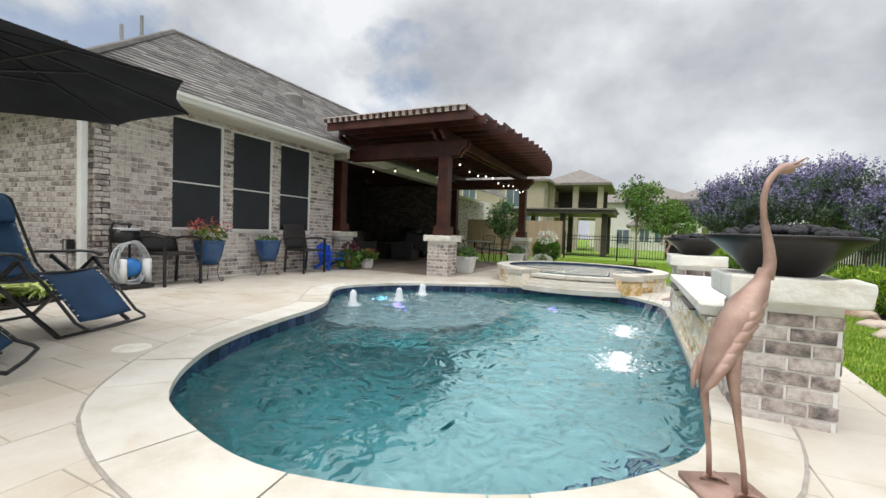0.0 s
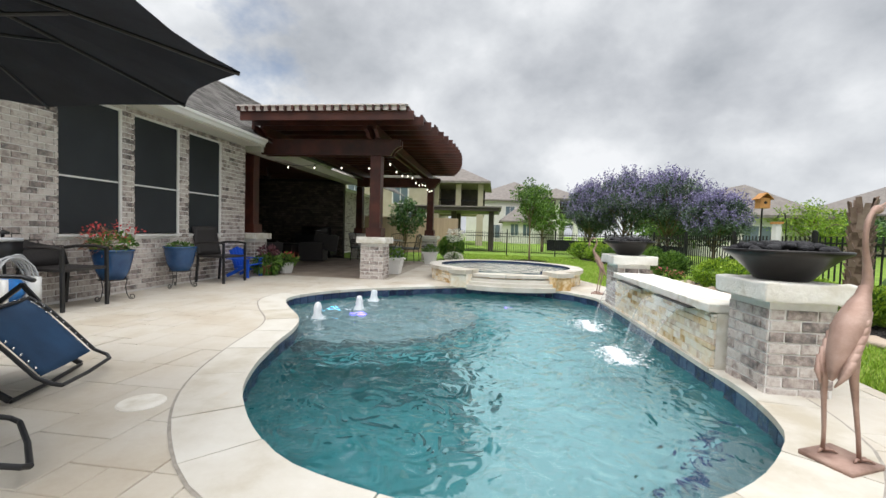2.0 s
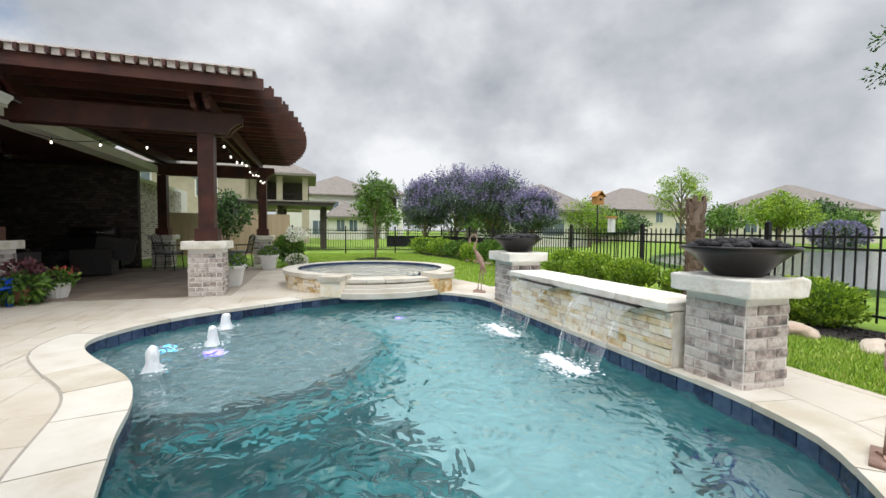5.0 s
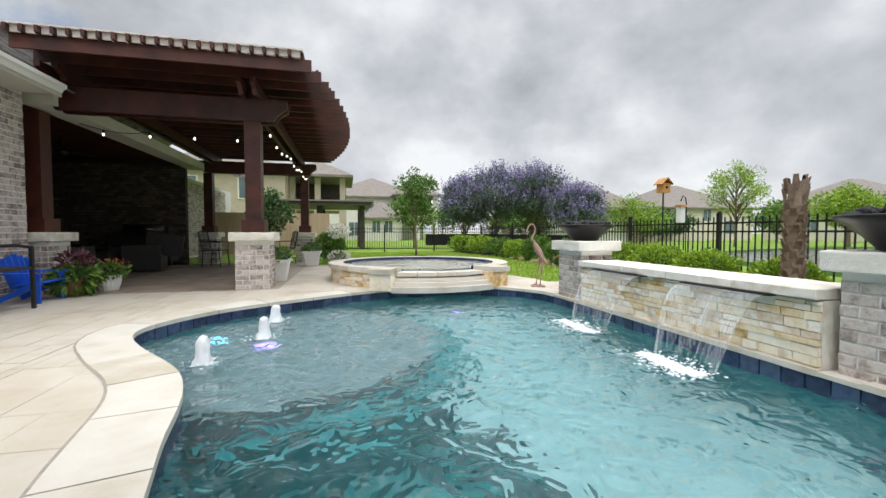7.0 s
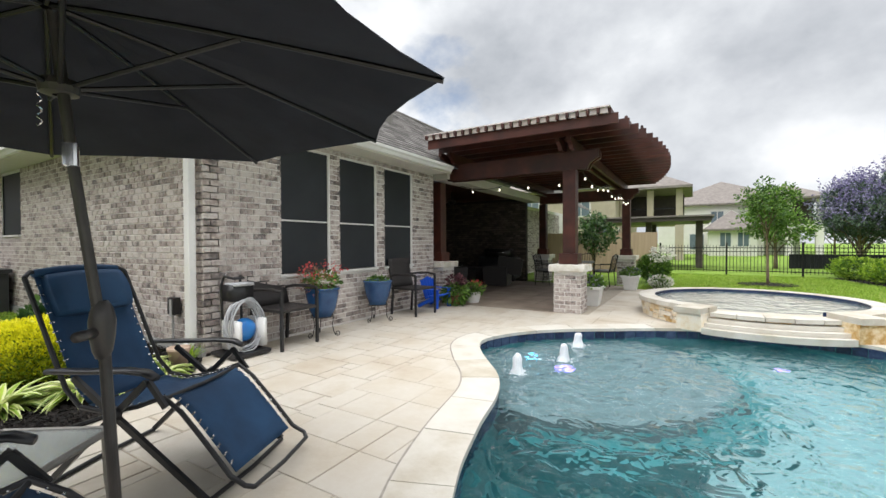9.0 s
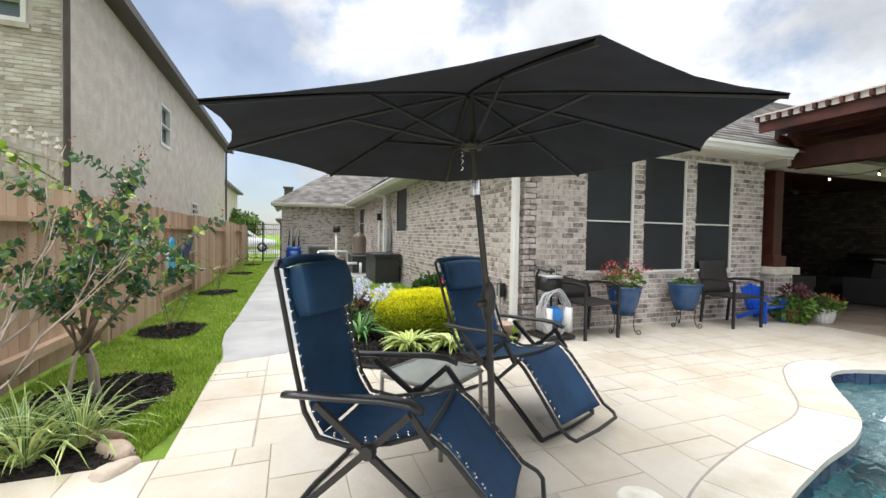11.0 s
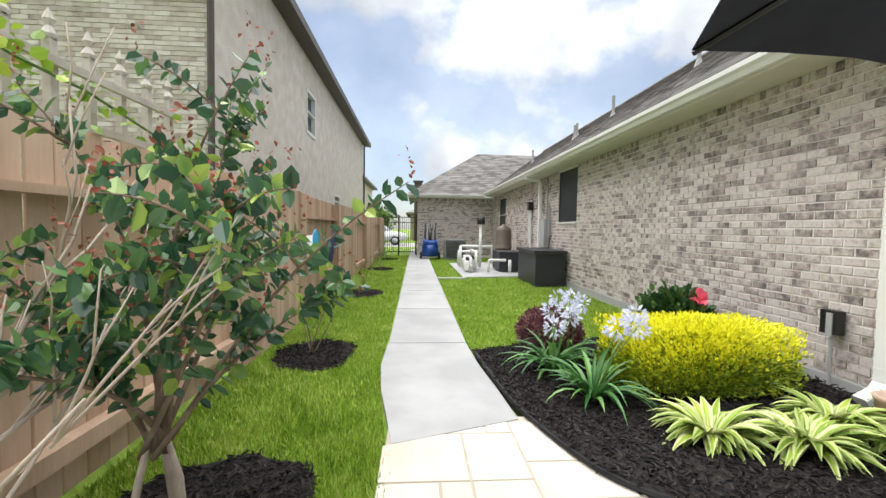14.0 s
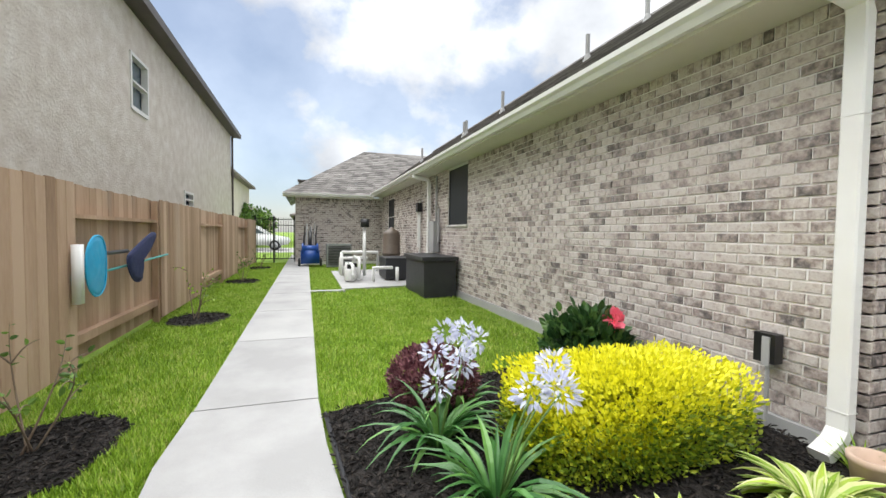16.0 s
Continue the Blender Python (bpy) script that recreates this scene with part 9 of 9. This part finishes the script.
t = strap_plant("agapanthus", (-2.9, 14.4, 0), "tall white agapanthus by the patio corner", 40, 0.6, 0.04, [M_leaf_strap], 81)
leafy_tuft(t, "flower_head", rng, 260, (0.1, 0, 0.95), (0.35, 0.35, 0.22), 0.08, M_petal_white, 0.5)
bush("white_flower_plant", (-2.75, 13.6, 0), "low plant with white blossoms beside the planter", (0.3, 0.3, 0.18), 700, 0.06, [M_petal_white, M_leaf_mid], 82)
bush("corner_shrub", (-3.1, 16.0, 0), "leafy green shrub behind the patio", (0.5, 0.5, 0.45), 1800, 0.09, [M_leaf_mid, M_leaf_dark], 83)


def tree(name, loc, label, h, trunk_h, crown, n_limbs, leaf, n_leaf, mats, seed, trunk_r=0.06, weep=0.0, blossom=None, group="", aspect=0.5, clump=0.34, upright=0.6):
    """Tapered trunk, limbs and clumps of small leaves with gaps between them."""
    t = thing(name, loc, label, "tree", group)
    r = random.Random(seed)
    rg = np.random.default_rng(seed)
    bm = bmesh.new()
    lean = Vector((r.uniform(-0.06, 0.06) * h, r.uniform(-0.06, 0.06) * h, 0))
    tr = [Vector((0, 0, -0.1)).lerp(Vector((0, 0, h * 0.8)), f) + lean * f * f for f in [k / 6 for k in range(7)]]
    tube(bm, tr, [trunk_r * (1 - 0.8 * k / 6) for k in range(7)], 8)
    part("trunk", bm, M_stem, t, "", True, False)
    cx, cy, cz = crown
    cl = []
    for k in range(n_limbs):
        bm = bmesh.new()
        az = k * 2.399 + r.uniform(-0.4, 0.4)
        f = (k + 0.5) / n_limbs
        z0 = trunk_h + (h * 0.78 - trunk_h) * f
        w = math.sin(math.pi * (0.18 + 0.74 * f)) ** 0.7
        e = Vector((math.cos(az) * cx * w * r.uniform(0.6, 1.05), math.sin(az) * cy * w * r.uniform(0.6, 1.05), z0 + (h - z0) * upright * r.uniform(0.4, 0.9) - weep * h * 0.2))
        s = Vector((lean.x * (z0 / h) ** 2, lean.y * (z0 / h) ** 2, z0 * 0.92))
        m = s.lerp(e, 0.5) + Vector((0, 0, 0.07 * h))
        tube(bm, [s, m, e], [trunk_r * 0.38, trunk_r * 0.26, trunk_r * 0.1], 5)
        part("limb", bm, M_stem, t, "", True, False)
        cl += [(e, 1.0), (m, 0.8), (m.lerp(e, 0.5) + Vector((r.uniform(-0.2, 0.2) * cx, r.uniform(-0.2, 0.2) * cy, 0.05 * h)), 0.9)]
    cl.append((Vector((lean.x, lean.y, h * 0.93)), 0.8))
    pos, dirs = [], []
    per = max(8, n_leaf // len(cl))
    for c, s in cl:
        rad = clump * (cx + cy) * 0.5 * s * r.uniform(0.7, 1.2)
        p, d = shell_points(rg, per, tuple(c), (rad, rad, rad * 0.75), 0.1)
        pos.append(p)
        dirs.append(d)
    pos, dirs = np.concatenate(pos), np.concatenate(dirs)
    v, f = leaves_mesh(rg, pos, leaf, dirs + np.array([0, 0, -weep]), 0.8, aspect)
    leaf_part("crown", v, f, mats[0], t)
    if blossom is not None:
        bp = []
        for c, s in cl:
            if c.z > h * 0.30:
                rad = clump * (cx + cy) * 0.5 * s
                for q in range(8):
                    d = Vector((r.gauss(0, 1), r.gauss(0, 1), abs(r.gauss(0.2, 0.9)))).normalized()
                    base = c + d * rad * r.uniform(0.75, 1.05)
                    up = (d * 0.6 + Vector((0, 0, 0.7))).normalized()
                    for w in range(11):
                        bp.append(tuple(base + up * w * 0.045 + Vector((r.gauss(0, 0.02), r.gauss(0, 0.02), 0))))
        v, f = leaves_mesh(rg, np.array(bp), 0.085, None, 1.0, 0.6)
        leaf_part("blossom", v, f, blossom, t, "purple flower spikes")
    return t


tree("patio_tree", (-5.3, 17.4, 0), "loose dark green shrub beyond the patio table", 2.5, 0.4, (0.8, 0.8, 1), 12, 0.11, 2600, [M_leaf_dark], 84, 0.05, clump=0.4)
tree("young_tree", (0.0, 16.6, 0), "young slender ornamental tree in a mulch ring", 3.35, 1.15, (0.75, 0.75, 1), 12, 0.10, 2600, [M_leaf_mid], 3, 0.045, clump=0.36)
mulch("mulch_ring", ring_poly((0.0, 16.6), 0.75, 40), -0.0, "dark mulch ring round the young tree", 300, 40)
M_leaf_vitex = leafy("grey_green_leaf", [(0.1, (0.045, 0.08, 0.05)), (0.6, (0.10, 0.155, 0.10)), (0.95, (0.17, 0.235, 0.155))], 0.6, 0.2)
for x, y, h, w, sd in ((3.7, 23.0, 3.8, 1.5, 1), (5.2, 22.3, 4.5, 1.9, 2), (6.9, 21.0, 4.3, 1.8, 3), (8.0, 18.9, 3.0, 1.3, 4)):
    tree("vitex_tree", (x, y, 0), "broad chaste tree covered in purple flower spikes", h, 0.4, (w, w, 1), 30, 0.13, 10500, [M_leaf_vitex], sd, 0.09, 0.0, M_petal_purple, "purple flowering trees", 0.3, 0.25, 0.62)
tree("round_tree", (1.6, 27.0, 0), "rounded green tree behind the fence", 3.4, 0.7, (1.5, 1.5, 1), 14, 0.16, 3200, [M_leaf_mid], 8, 0.1)
tree("bald_cypress", (23, 24, -0.3), "feathery light green cypress by the pond", 6.2, 1.5, (1.9, 1.9, 1), 22, 0.16, 5200, [M_leaf_bright], 11, 0.11, 0.1, None, "", 0.25, 0.26)
tree("willow", (30, 22, -0.3), "broad light green tree by the pond", 4.6, 1.2, (2.2, 2.2, 1), 22, 0.22, 7000, [M_leaf_bright], 12, 0.14, 0.35, None, "", 0.3, 0.3)
tree("willow", (17.5, 27, -0.3), "light green feathery tree by the pond", 4.0, 0.8, (2.2, 2.2, 1), 18, 0.18, 4200, [M_leaf_bright], 13, 0.1, 0.3, None, "", 0.3, 0.3)
for x, y, h, w, sd in ((12, 32, 3.6, 2.6, 21), (27, 38, 3.6, 2.8, 22), (38, 33, 4.2, 2.6, 23), (48, 30, 4.8, 3.0, 24), (15, 44, 4.2, 3, 25), (56, 24, 4.5, 3, 26), (22, 33, 3.0, 2.6, 27), (34, 42, 3.4, 2.8, 28), (-26, 60, 6, 3.5, 29), (11, 60, 5, 3, 30), (-44, -4.5, 3.6, 1.9, 31), (-46, 4, 4.5, 2.4, 32), (44, 26, 3.4, 2.4, 33)):
    tree("distant_tree", (x, y, -0.2), "distant leafy green tree", h, 0.6, (w, w, 1), 14, 0.3, 2200, [M_leaf_mid if sd % 2 else M_leaf_dark], sd, 0.12, 0.1, None, "distant trees", 0.55)
bush("purple_shrub", (40, 24, -0.2), "dark purple shrub across the pond", (2.2, 2.0, 1.2), 1500, 0.25, [M_petal_purple, M_leaf_dark], 90)
# oak whose branches reach into view high up
t = tree("live_oak", (6.9, 3.5, -0.1), "spreading dark oak standing beyond the iron fence", 5.6, 2.2, (1.75, 1.75, 1), 20, 0.07, 5200, [M_leaf_dark], 44, 0.13, 0.1, None, "", 0.45, 0.20)

# pond
bm = bmesh.new()
pts = [Vector(p) for p in ((7.0, -30), (7.2, -5), (7.6, 4), (7.9, 8), (9.5, 12.5), (14, 16.5), (22, 19.0), (34, 19.5), (60, 18), (95, 10), (90, -30))]
pts = spline(pts, 6, False)
prism(bm, [(p.x, p.y) for p in pts], -0.5, -0.035)
whole("pond", bm, M_pond, "still grey pond beyond the garden fence", "pond", kind="structure")
bm = bmesh.new()
tube(bm, [(p.x, p.y, -0.06) for p in pts[:60]], 0.16, 6)
whole("pond_bank", bm, M_leaf_mid, "grassy bank along the pond", "bank", kind="structure")

# palm trunk
t = thing("palm_stump", (3.25, 5.55, 0), "cut palm trunk with old leaf bases in the bed", "palm trunk")
bm = bmesh.new()
lathe(bm, [(0.135, -0.05), (0.12, 0.2), (0.10, 0.9), (0.11, 1.2), (0.08, 1.42), (0.0, 1.44)], 14, 3.25, 5.55)
part("core", bm, M_stem, t, "", True)
bm = bmesh.new()
r = random.Random(6)
M_boot = surf("palm_leaf_base", [(0.1, (0.10, 0.065, 0.045)), (0.5, (0.20, 0.14, 0.105)), (0.9, (0.32, 0.245, 0.20))], scale=10, rough=0.9, island=0.6, bump=0.006, bump_scale=40)
for k in range(90):
    z, a = 0.02 + k * 0.0164, k * 2.399
    d = Vector((math.cos(a), math.sin(a), 0))
    s = Vector((-d.y, d.x, 0))
    R = 0.105
    c = Vector((3.25, 5.55, z)) + d * R
    L = 0.10 + (0.10 if k > 74 else 0)
    q = [c - s * 0.045, c + s * 0.045, c + s * 0.028 + d * 0.045 + Vector((0, 0, L)), c - s * 0.028 + d * 0.045 + Vector((0, 0, L)), c + d * 0.01 + Vector((0, 0, L * 0.9)) - s * 0.02, c + d * 0.01 + Vector((0, 0, L * 0.9)) + s * 0.02]
    v_ = [bm.verts.new(p) for p in q]
    bm.faces.new(v_[:4])
    bm.faces.new((v_[3], v_[2], v_[5], v_[4]))
    bm.faces.new((v_[0], v_[3], v_[4]))
    bm.faces.new((v_[1], v_[5], v_[2]))
tagged(part("leaf_base", bm, M_boot, t, "overlapping brown leaf bases"), kind="stuff")

# birdhouse and feeder
t = thing("birdhouse", (3.85, 8.6, 0), "small orange wooden birdhouse on a pole by the fence", "birdhouse")
M_orange_wood = surf("orange_wood", [(0.3, (0.42, 0.19, 0.05)), (0.7, (0.56, 0.28, 0.09))], scale=10, rough=0.6)
bm = bmesh.new()
tube(bm, [(3.85, 8.6, 0), (3.85, 8.6, 1.72)], 0.016, 8)
part("pole", bm, M_iron, t)
bm = bmesh.new()
box(bm, 3.76, 8.51, 1.72, 3.94, 8.69, 1.92)
body = part("house_body", bm, M_orange_wood, t)
bm = bmesh.new()
for s in (-1, 1):
    beam(bm, (3.85 + s * 0.13, 8.6, 1.89), (3.85, 8.6, 2.02), 0.26, 0.016)
part("roof", bm, M_orange_wood, t)
bm = bmesh.new()
lathe(bm, [(0.0, 0.0), (0.028, 0.0), (0.028, 0.01), (0.0, 0.01)], 14)
bmesh.ops.transform(bm, matrix=Matrix.Translation((3.85, 8.508, 1.83)) @ Matrix.Rotation(math.pi / 2, 4, "X"), verts=bm.verts)
part("entry_hole", bm, M_iron, t, "dark round entry hole")
t = thing("bird_feeder", (3.95, 8.15, 0), "hanging wooden bird feeder on a curved iron hook", "bird feeder")
bm = bmesh.new()
tube(bm, [(4.05, 8.2, 0), (4.05, 8.2, 1.45), (4.0, 8.18, 1.60), (3.90, 8.14, 1.62), (3.84, 8.12, 1.52)], 0.01, 8)
part("hook", bm, M_iron, t, "", True)
bm = bmesh.new()
box(bm, 3.79, 8.06, 1.10, 3.89, 8.18, 1.40)
part("feeder_body", bm, M_pvc, t)
bm = bmesh.new()
box(bm, 3.77, 8.04, 1.40, 3.91, 8.20, 1.44)
part("feeder_roof", bm, M_orange_wood, t)

# ---- houses round about ----
M_wall_cream = surf("cream_stucco", [(0.3, (0.62, 0.57, 0.47)), (0.7, (0.70, 0.65, 0.56))], scale=1.5, rough=0.9, fine=0.1)
M_wall_tan = surf("tan_stucco", [(0.3, (0.40, 0.34, 0.26)), (0.7, (0.48, 0.42, 0.33))], scale=1.5, rough=0.9, fine=0.1)
M_wall_white = surf("white_stucco", [(0.3, (0.68, 0.66, 0.61)), (0.7, (0.75, 0.73, 0.69))], scale=1.5, rough=0.9, fine=0.1)
M_roof_far = surf("far_shingle", [(0.3, (0.17, 0.15, 0.135)), (0.7, (0.25, 0.225, 0.205))], scale=3, rough=0.95, fine=0.2, fine_scale=20)


def hip_roof(t, x0, y0, x1, y1, z, rise, over=0.5):
    bm = bmesh.new()
    x0, y0, x1, y1 = x0 - over, y0 - over, x1 + over, y1 + over
    h = min(x1 - x0, y1 - y0) / 2
    if x1 - x0 > y1 - y0:
        rg_ = [((x0 + h), (y0 + y1) / 2), ((x1 - h), (y0 + y1) / 2)]
    else:
        rg_ = [((x0 + x1) / 2, y0 + h), ((x0 + x1) / 2, y1 - h)]
    e = [bm.verts.new(p) for p in ((x0, y0, z), (x1, y0, z), (x1, y1, z), (x0, y1, z))]
    lo = [bm.verts.new((v.co.x, v.co.y, z - 0.18)) for v in e]
    q = [bm.verts.new((*p, z + rise)) for p in rg_]
    if x1 - x0 > y1 - y0:
        fs = ((e[0], e[1], q[1], q[0]), (e[1], e[2], q[1]), (e[2], e[3], q[0], q[1]), (e[3], e[0], q[0]))
    else:
        fs = ((e[0], e[1], q[0]), (e[1], e[2], q[1], q[0]), (e[2], e[3], q[1]), (e[3], e[0], q[0], q[1]))
    for f_ in fs:
        bm.faces.new(f_)
    for k in range(4):
        bm.faces.new((lo[k], lo[(k + 1) % 4], e[(k + 1) % 4], e[k]))
    bm.faces.new(lo[::-1])
    part("roof", bm, M_roof_far, t)


def house(name, x0, y0, x1, y1, h, wall, rise, label, wins, wing=None, group="houses beyond the garden"):
    """A hip-roofed house; wins: (face, along 0..1, z, width, height); face s is -y, w is -x, e is +x."""
    t = thing(name, ((x0 + x1) / 2, (y0 + y1) / 2, 0), label, "house", group)
    bm = bmesh.new()
    box(bm, x0, y0, -0.2, x1, y1, h)
    part("wall", bm, wall, t)
    hip_roof(t, x0, y0, x1, y1, h, rise)
    for face, f_, z, w, hh in wins:
        if face == "s":
            c = (x0 + (x1 - x0) * f_, y0)
        else:
            c = (x0 if face == "w" else x1, y0 + (y1 - y0) * f_)

        def slab(nm, a, b, lo, hi, d0, d1, mat, par):
            bm = bmesh.new()
            if face == "s":
                box(bm, c[0] + a, y0 - d1, lo, c[0] + b, y0 - d0, hi)
            elif face == "w":
                box(bm, x0 - d1, c[1] + a, lo, x0 - d0, c[1] + b, hi)
            else:
                box(bm, x1 + d0, c[1] + a, lo, x1 + d1, c[1] + b, hi)
            return part(nm, bm, mat, par)
        fr = slab("window", -w / 2 - 0.08, w / 2 + 0.08, z - 0.08, z + hh + 0.08, 0.0, 0.05, M_winframe, t)
        for k in range(2):
            slab("pane", -w / 2 + k * w / 2 + 0.03, -w / 2 + (k + 1) * w / 2 - 0.03, z, z + hh, 0.052, 0.06, M_glass, fr)
    return t


def porch(t, x0, y0, x1, y1, z_floor, h, wall):
    """A covered balcony with square columns, a dark sheet for its shade and a rail."""
    bm = bmesh.new()
    box(bm, x0, y0, z_floor - 0.35, x1, y1, z_floor)
    part("balcony_floor", bm, wall, t)
    n = max(2, round((x1 - x0) / 2.4) + 1)
    for k in range(n):
        x = x0 + 0.25 + (x1 - x0 - 0.5) * k / (n - 1)
        bm = bmesh.new()
        box(bm, x - 0.22, y0 + 0.05, z_floor, x + 0.22, y0 + 0.5, z_floor + h)
        part("column", bm, wall, t)
        bm = bmesh.new()
        box(bm, x - 0.28, y0, -0.2, x + 0.28, y0 + 0.56, z_floor - 0.35)
        part("column", bm, wall, t)
    # dark-coloured sheet paints the shade at the back of the balcony
    bm = bmesh.new()
    box(bm, x0, y1 - 0.06, z_floor, x1, y1 - 0.02, z_floor + h)
    part("shaded_back", bm, M_darktrim, t)
    bm = bmesh.new()
    box(bm, x0, y0 + 0.2, z_floor + 0.85, x1, y0 + 0.26, z_floor + 0.92)
    part("balcony_rail", bm, M_iron, t)
    hip_roof(t, x0, y0, x1, y1 + 2, z_floor + h + 0.2, 1.5, 0.6)


t = house("two_storey_house", -17, 34, -7.0, 48, 5.6, M_wall_tan, 2.4, "tan two-storey house with covered balcony", [("s", 0.75, 3.4, 1.3, 1.5), ("s", 0.90, 0.6, 1.4, 2.0), ("s", 0.35, 3.4, 1.2, 1.5), ("e", 0.15, 0.6, 1.3, 1.8)])
porch(t, -7.0, 36, -2.6, 41, 3.0, 2.3, M_wall_tan)
t = house("two_storey_house", -5.5, 56, 7.5, 70, 5.6, M_wall_white, 3.2, "cream two-storey house with hip roof and balcony", [("s", 0.12, 3.4, 0.9, 1.3), ("s", 0.45, 3.3, 1.2, 1.4), ("s", 0.30, 0.5, 1.4, 1.7), ("s", 0.55, 0.5, 1.6, 1.7)])
porch(t, 3.5, 52, 8.5, 56, 3.0, 2.4, M_wall_white)
t = house("garden_room", -0.6, 49, 3.2, 54, 2.6, M_wall_white, 1.9, "low cream wing with steep hip roof", [("s", 0.35, 0.9, 0.9, 1.3), ("s", 0.72, 0.9, 0.9, 1.3)])
house("bungalow", 17, 40, 30, 52, 3.0, M_wall_tan, 3.2, "single-storey house with brown hip roof beyond the pond", [("s", 0.2, 0.8, 1.4, 1.4), ("s", 0.6, 0.8, 2.0, 1.4), ("w", 0.4, 0.8, 1.2, 1.4)])
house("bungalow", 12.5, 27.5, 18, 37, 2.7, M_wall_white, 2.2, "single-storey house with grey-brown hip roof", [("s", 0.4, 0.8, 1.8, 1.2)])
house("bungalow", 34, 44, 48, 56, 4.0, M_wall_cream, 3.4, "cream house with brown hip roof across the pond", [("s", 0.2, 0.8, 1.6, 1.6), ("s", 0.5, 2.4, 1.2, 1.3), ("s", 0.75, 0.8, 1.6, 1.6)])
house("bungalow", 52, 34, 66, 46, 4.2, M_wall_cream, 3.4, "cream house with brown hip roof across the pond", [("s", 0.2, 1.2, 1.6, 1.6), ("s", 0.6, 1.2, 1.6, 1.6), ("w", 0.5, 1.2, 1.6, 1.6)])
house("bungalow", 70, 20, 84, 32, 3.6, M_wall_cream, 3.2, "pale house with brown hip roof across the pond", [("s", 0.3, 1.0, 1.6, 1.6), ("w", 0.5, 1.0, 1.6, 1.6)])
house("bungalow", -62, -16, -48, -4, 3.0, M_wall_tan, 3.0, "tan house with brown roof beyond the street", [("e", 0.3, 0.8, 1.6, 1.4), ("e", 0.7, 0.8, 1.6, 1.4)])
house("bungalow", -66, -1, -50, 14, 3.0, M_wall_tan, 3.0, "cream house with brown roof beyond the street", [("e", 0.3, 0.8, 1.6, 1.4), ("e", 0.7, 0.8, 1.6, 1.4)])
house("two_storey_house", -48, -12, -34, -5.0, 5.4, M_wall_cream, 2.2, "cream two-storey house farther along the fence", [("e", 0.5, 3.2, 1.2, 1.4), ("e", 0.5, 0.8, 1.2, 1.4)])
# chimney on the street house
bm = bmesh.new()
box(bm, -47.5, -0.6, 0, -46.7, 0.2, 6.0)
box(bm, -47.6, -0.7, 6.0, -46.6, 0.3, 6.15)
whole("chimney", bm, M_darktrim, "dark chimney stack beyond the gate", "chimney")
# neighbour's flat pergola and tan wall
t = thing("garden_pergola", (-4.5, 27, 0), "flat-roofed wooden garden pergola of the next garden", "pergola")
for x in (-6.5, -4.0, -1.7):
    for y in (25.2, 28.4):
        bm = bmesh.new()
        box(bm, x - 0.15, y - 0.15, 0, x + 0.15, y + 0.15, 2.35)
        part("post", bm, M_darktrim, t)
bm = bmesh.new()
box(bm, -7.4, 24.2, 2.36, -1.2, 29, 2.55)
part("roof_frame", bm, M_darktrim, t)
bm = bmesh.new()
box(bm, -7.5, 24.1, 2.56, -1.1, 29.1, 2.64)
part("roof", bm, M_roof_far, t)
bm = bmesh.new()
wall_boxes(bm, "x", 20.6, 20.8, -12, -3.3, -0.1, 1.75)
whole("wall_garden", bm, surf("tan_boards", [(0.3, (0.34, 0.25, 0.17)), (0.7, (0.44, 0.33, 0.23))], scale=2, rough=0.9, stretch=(6, 1, 0.3)), "tan wooden garden wall beyond the patio", "wall", kind="structure")
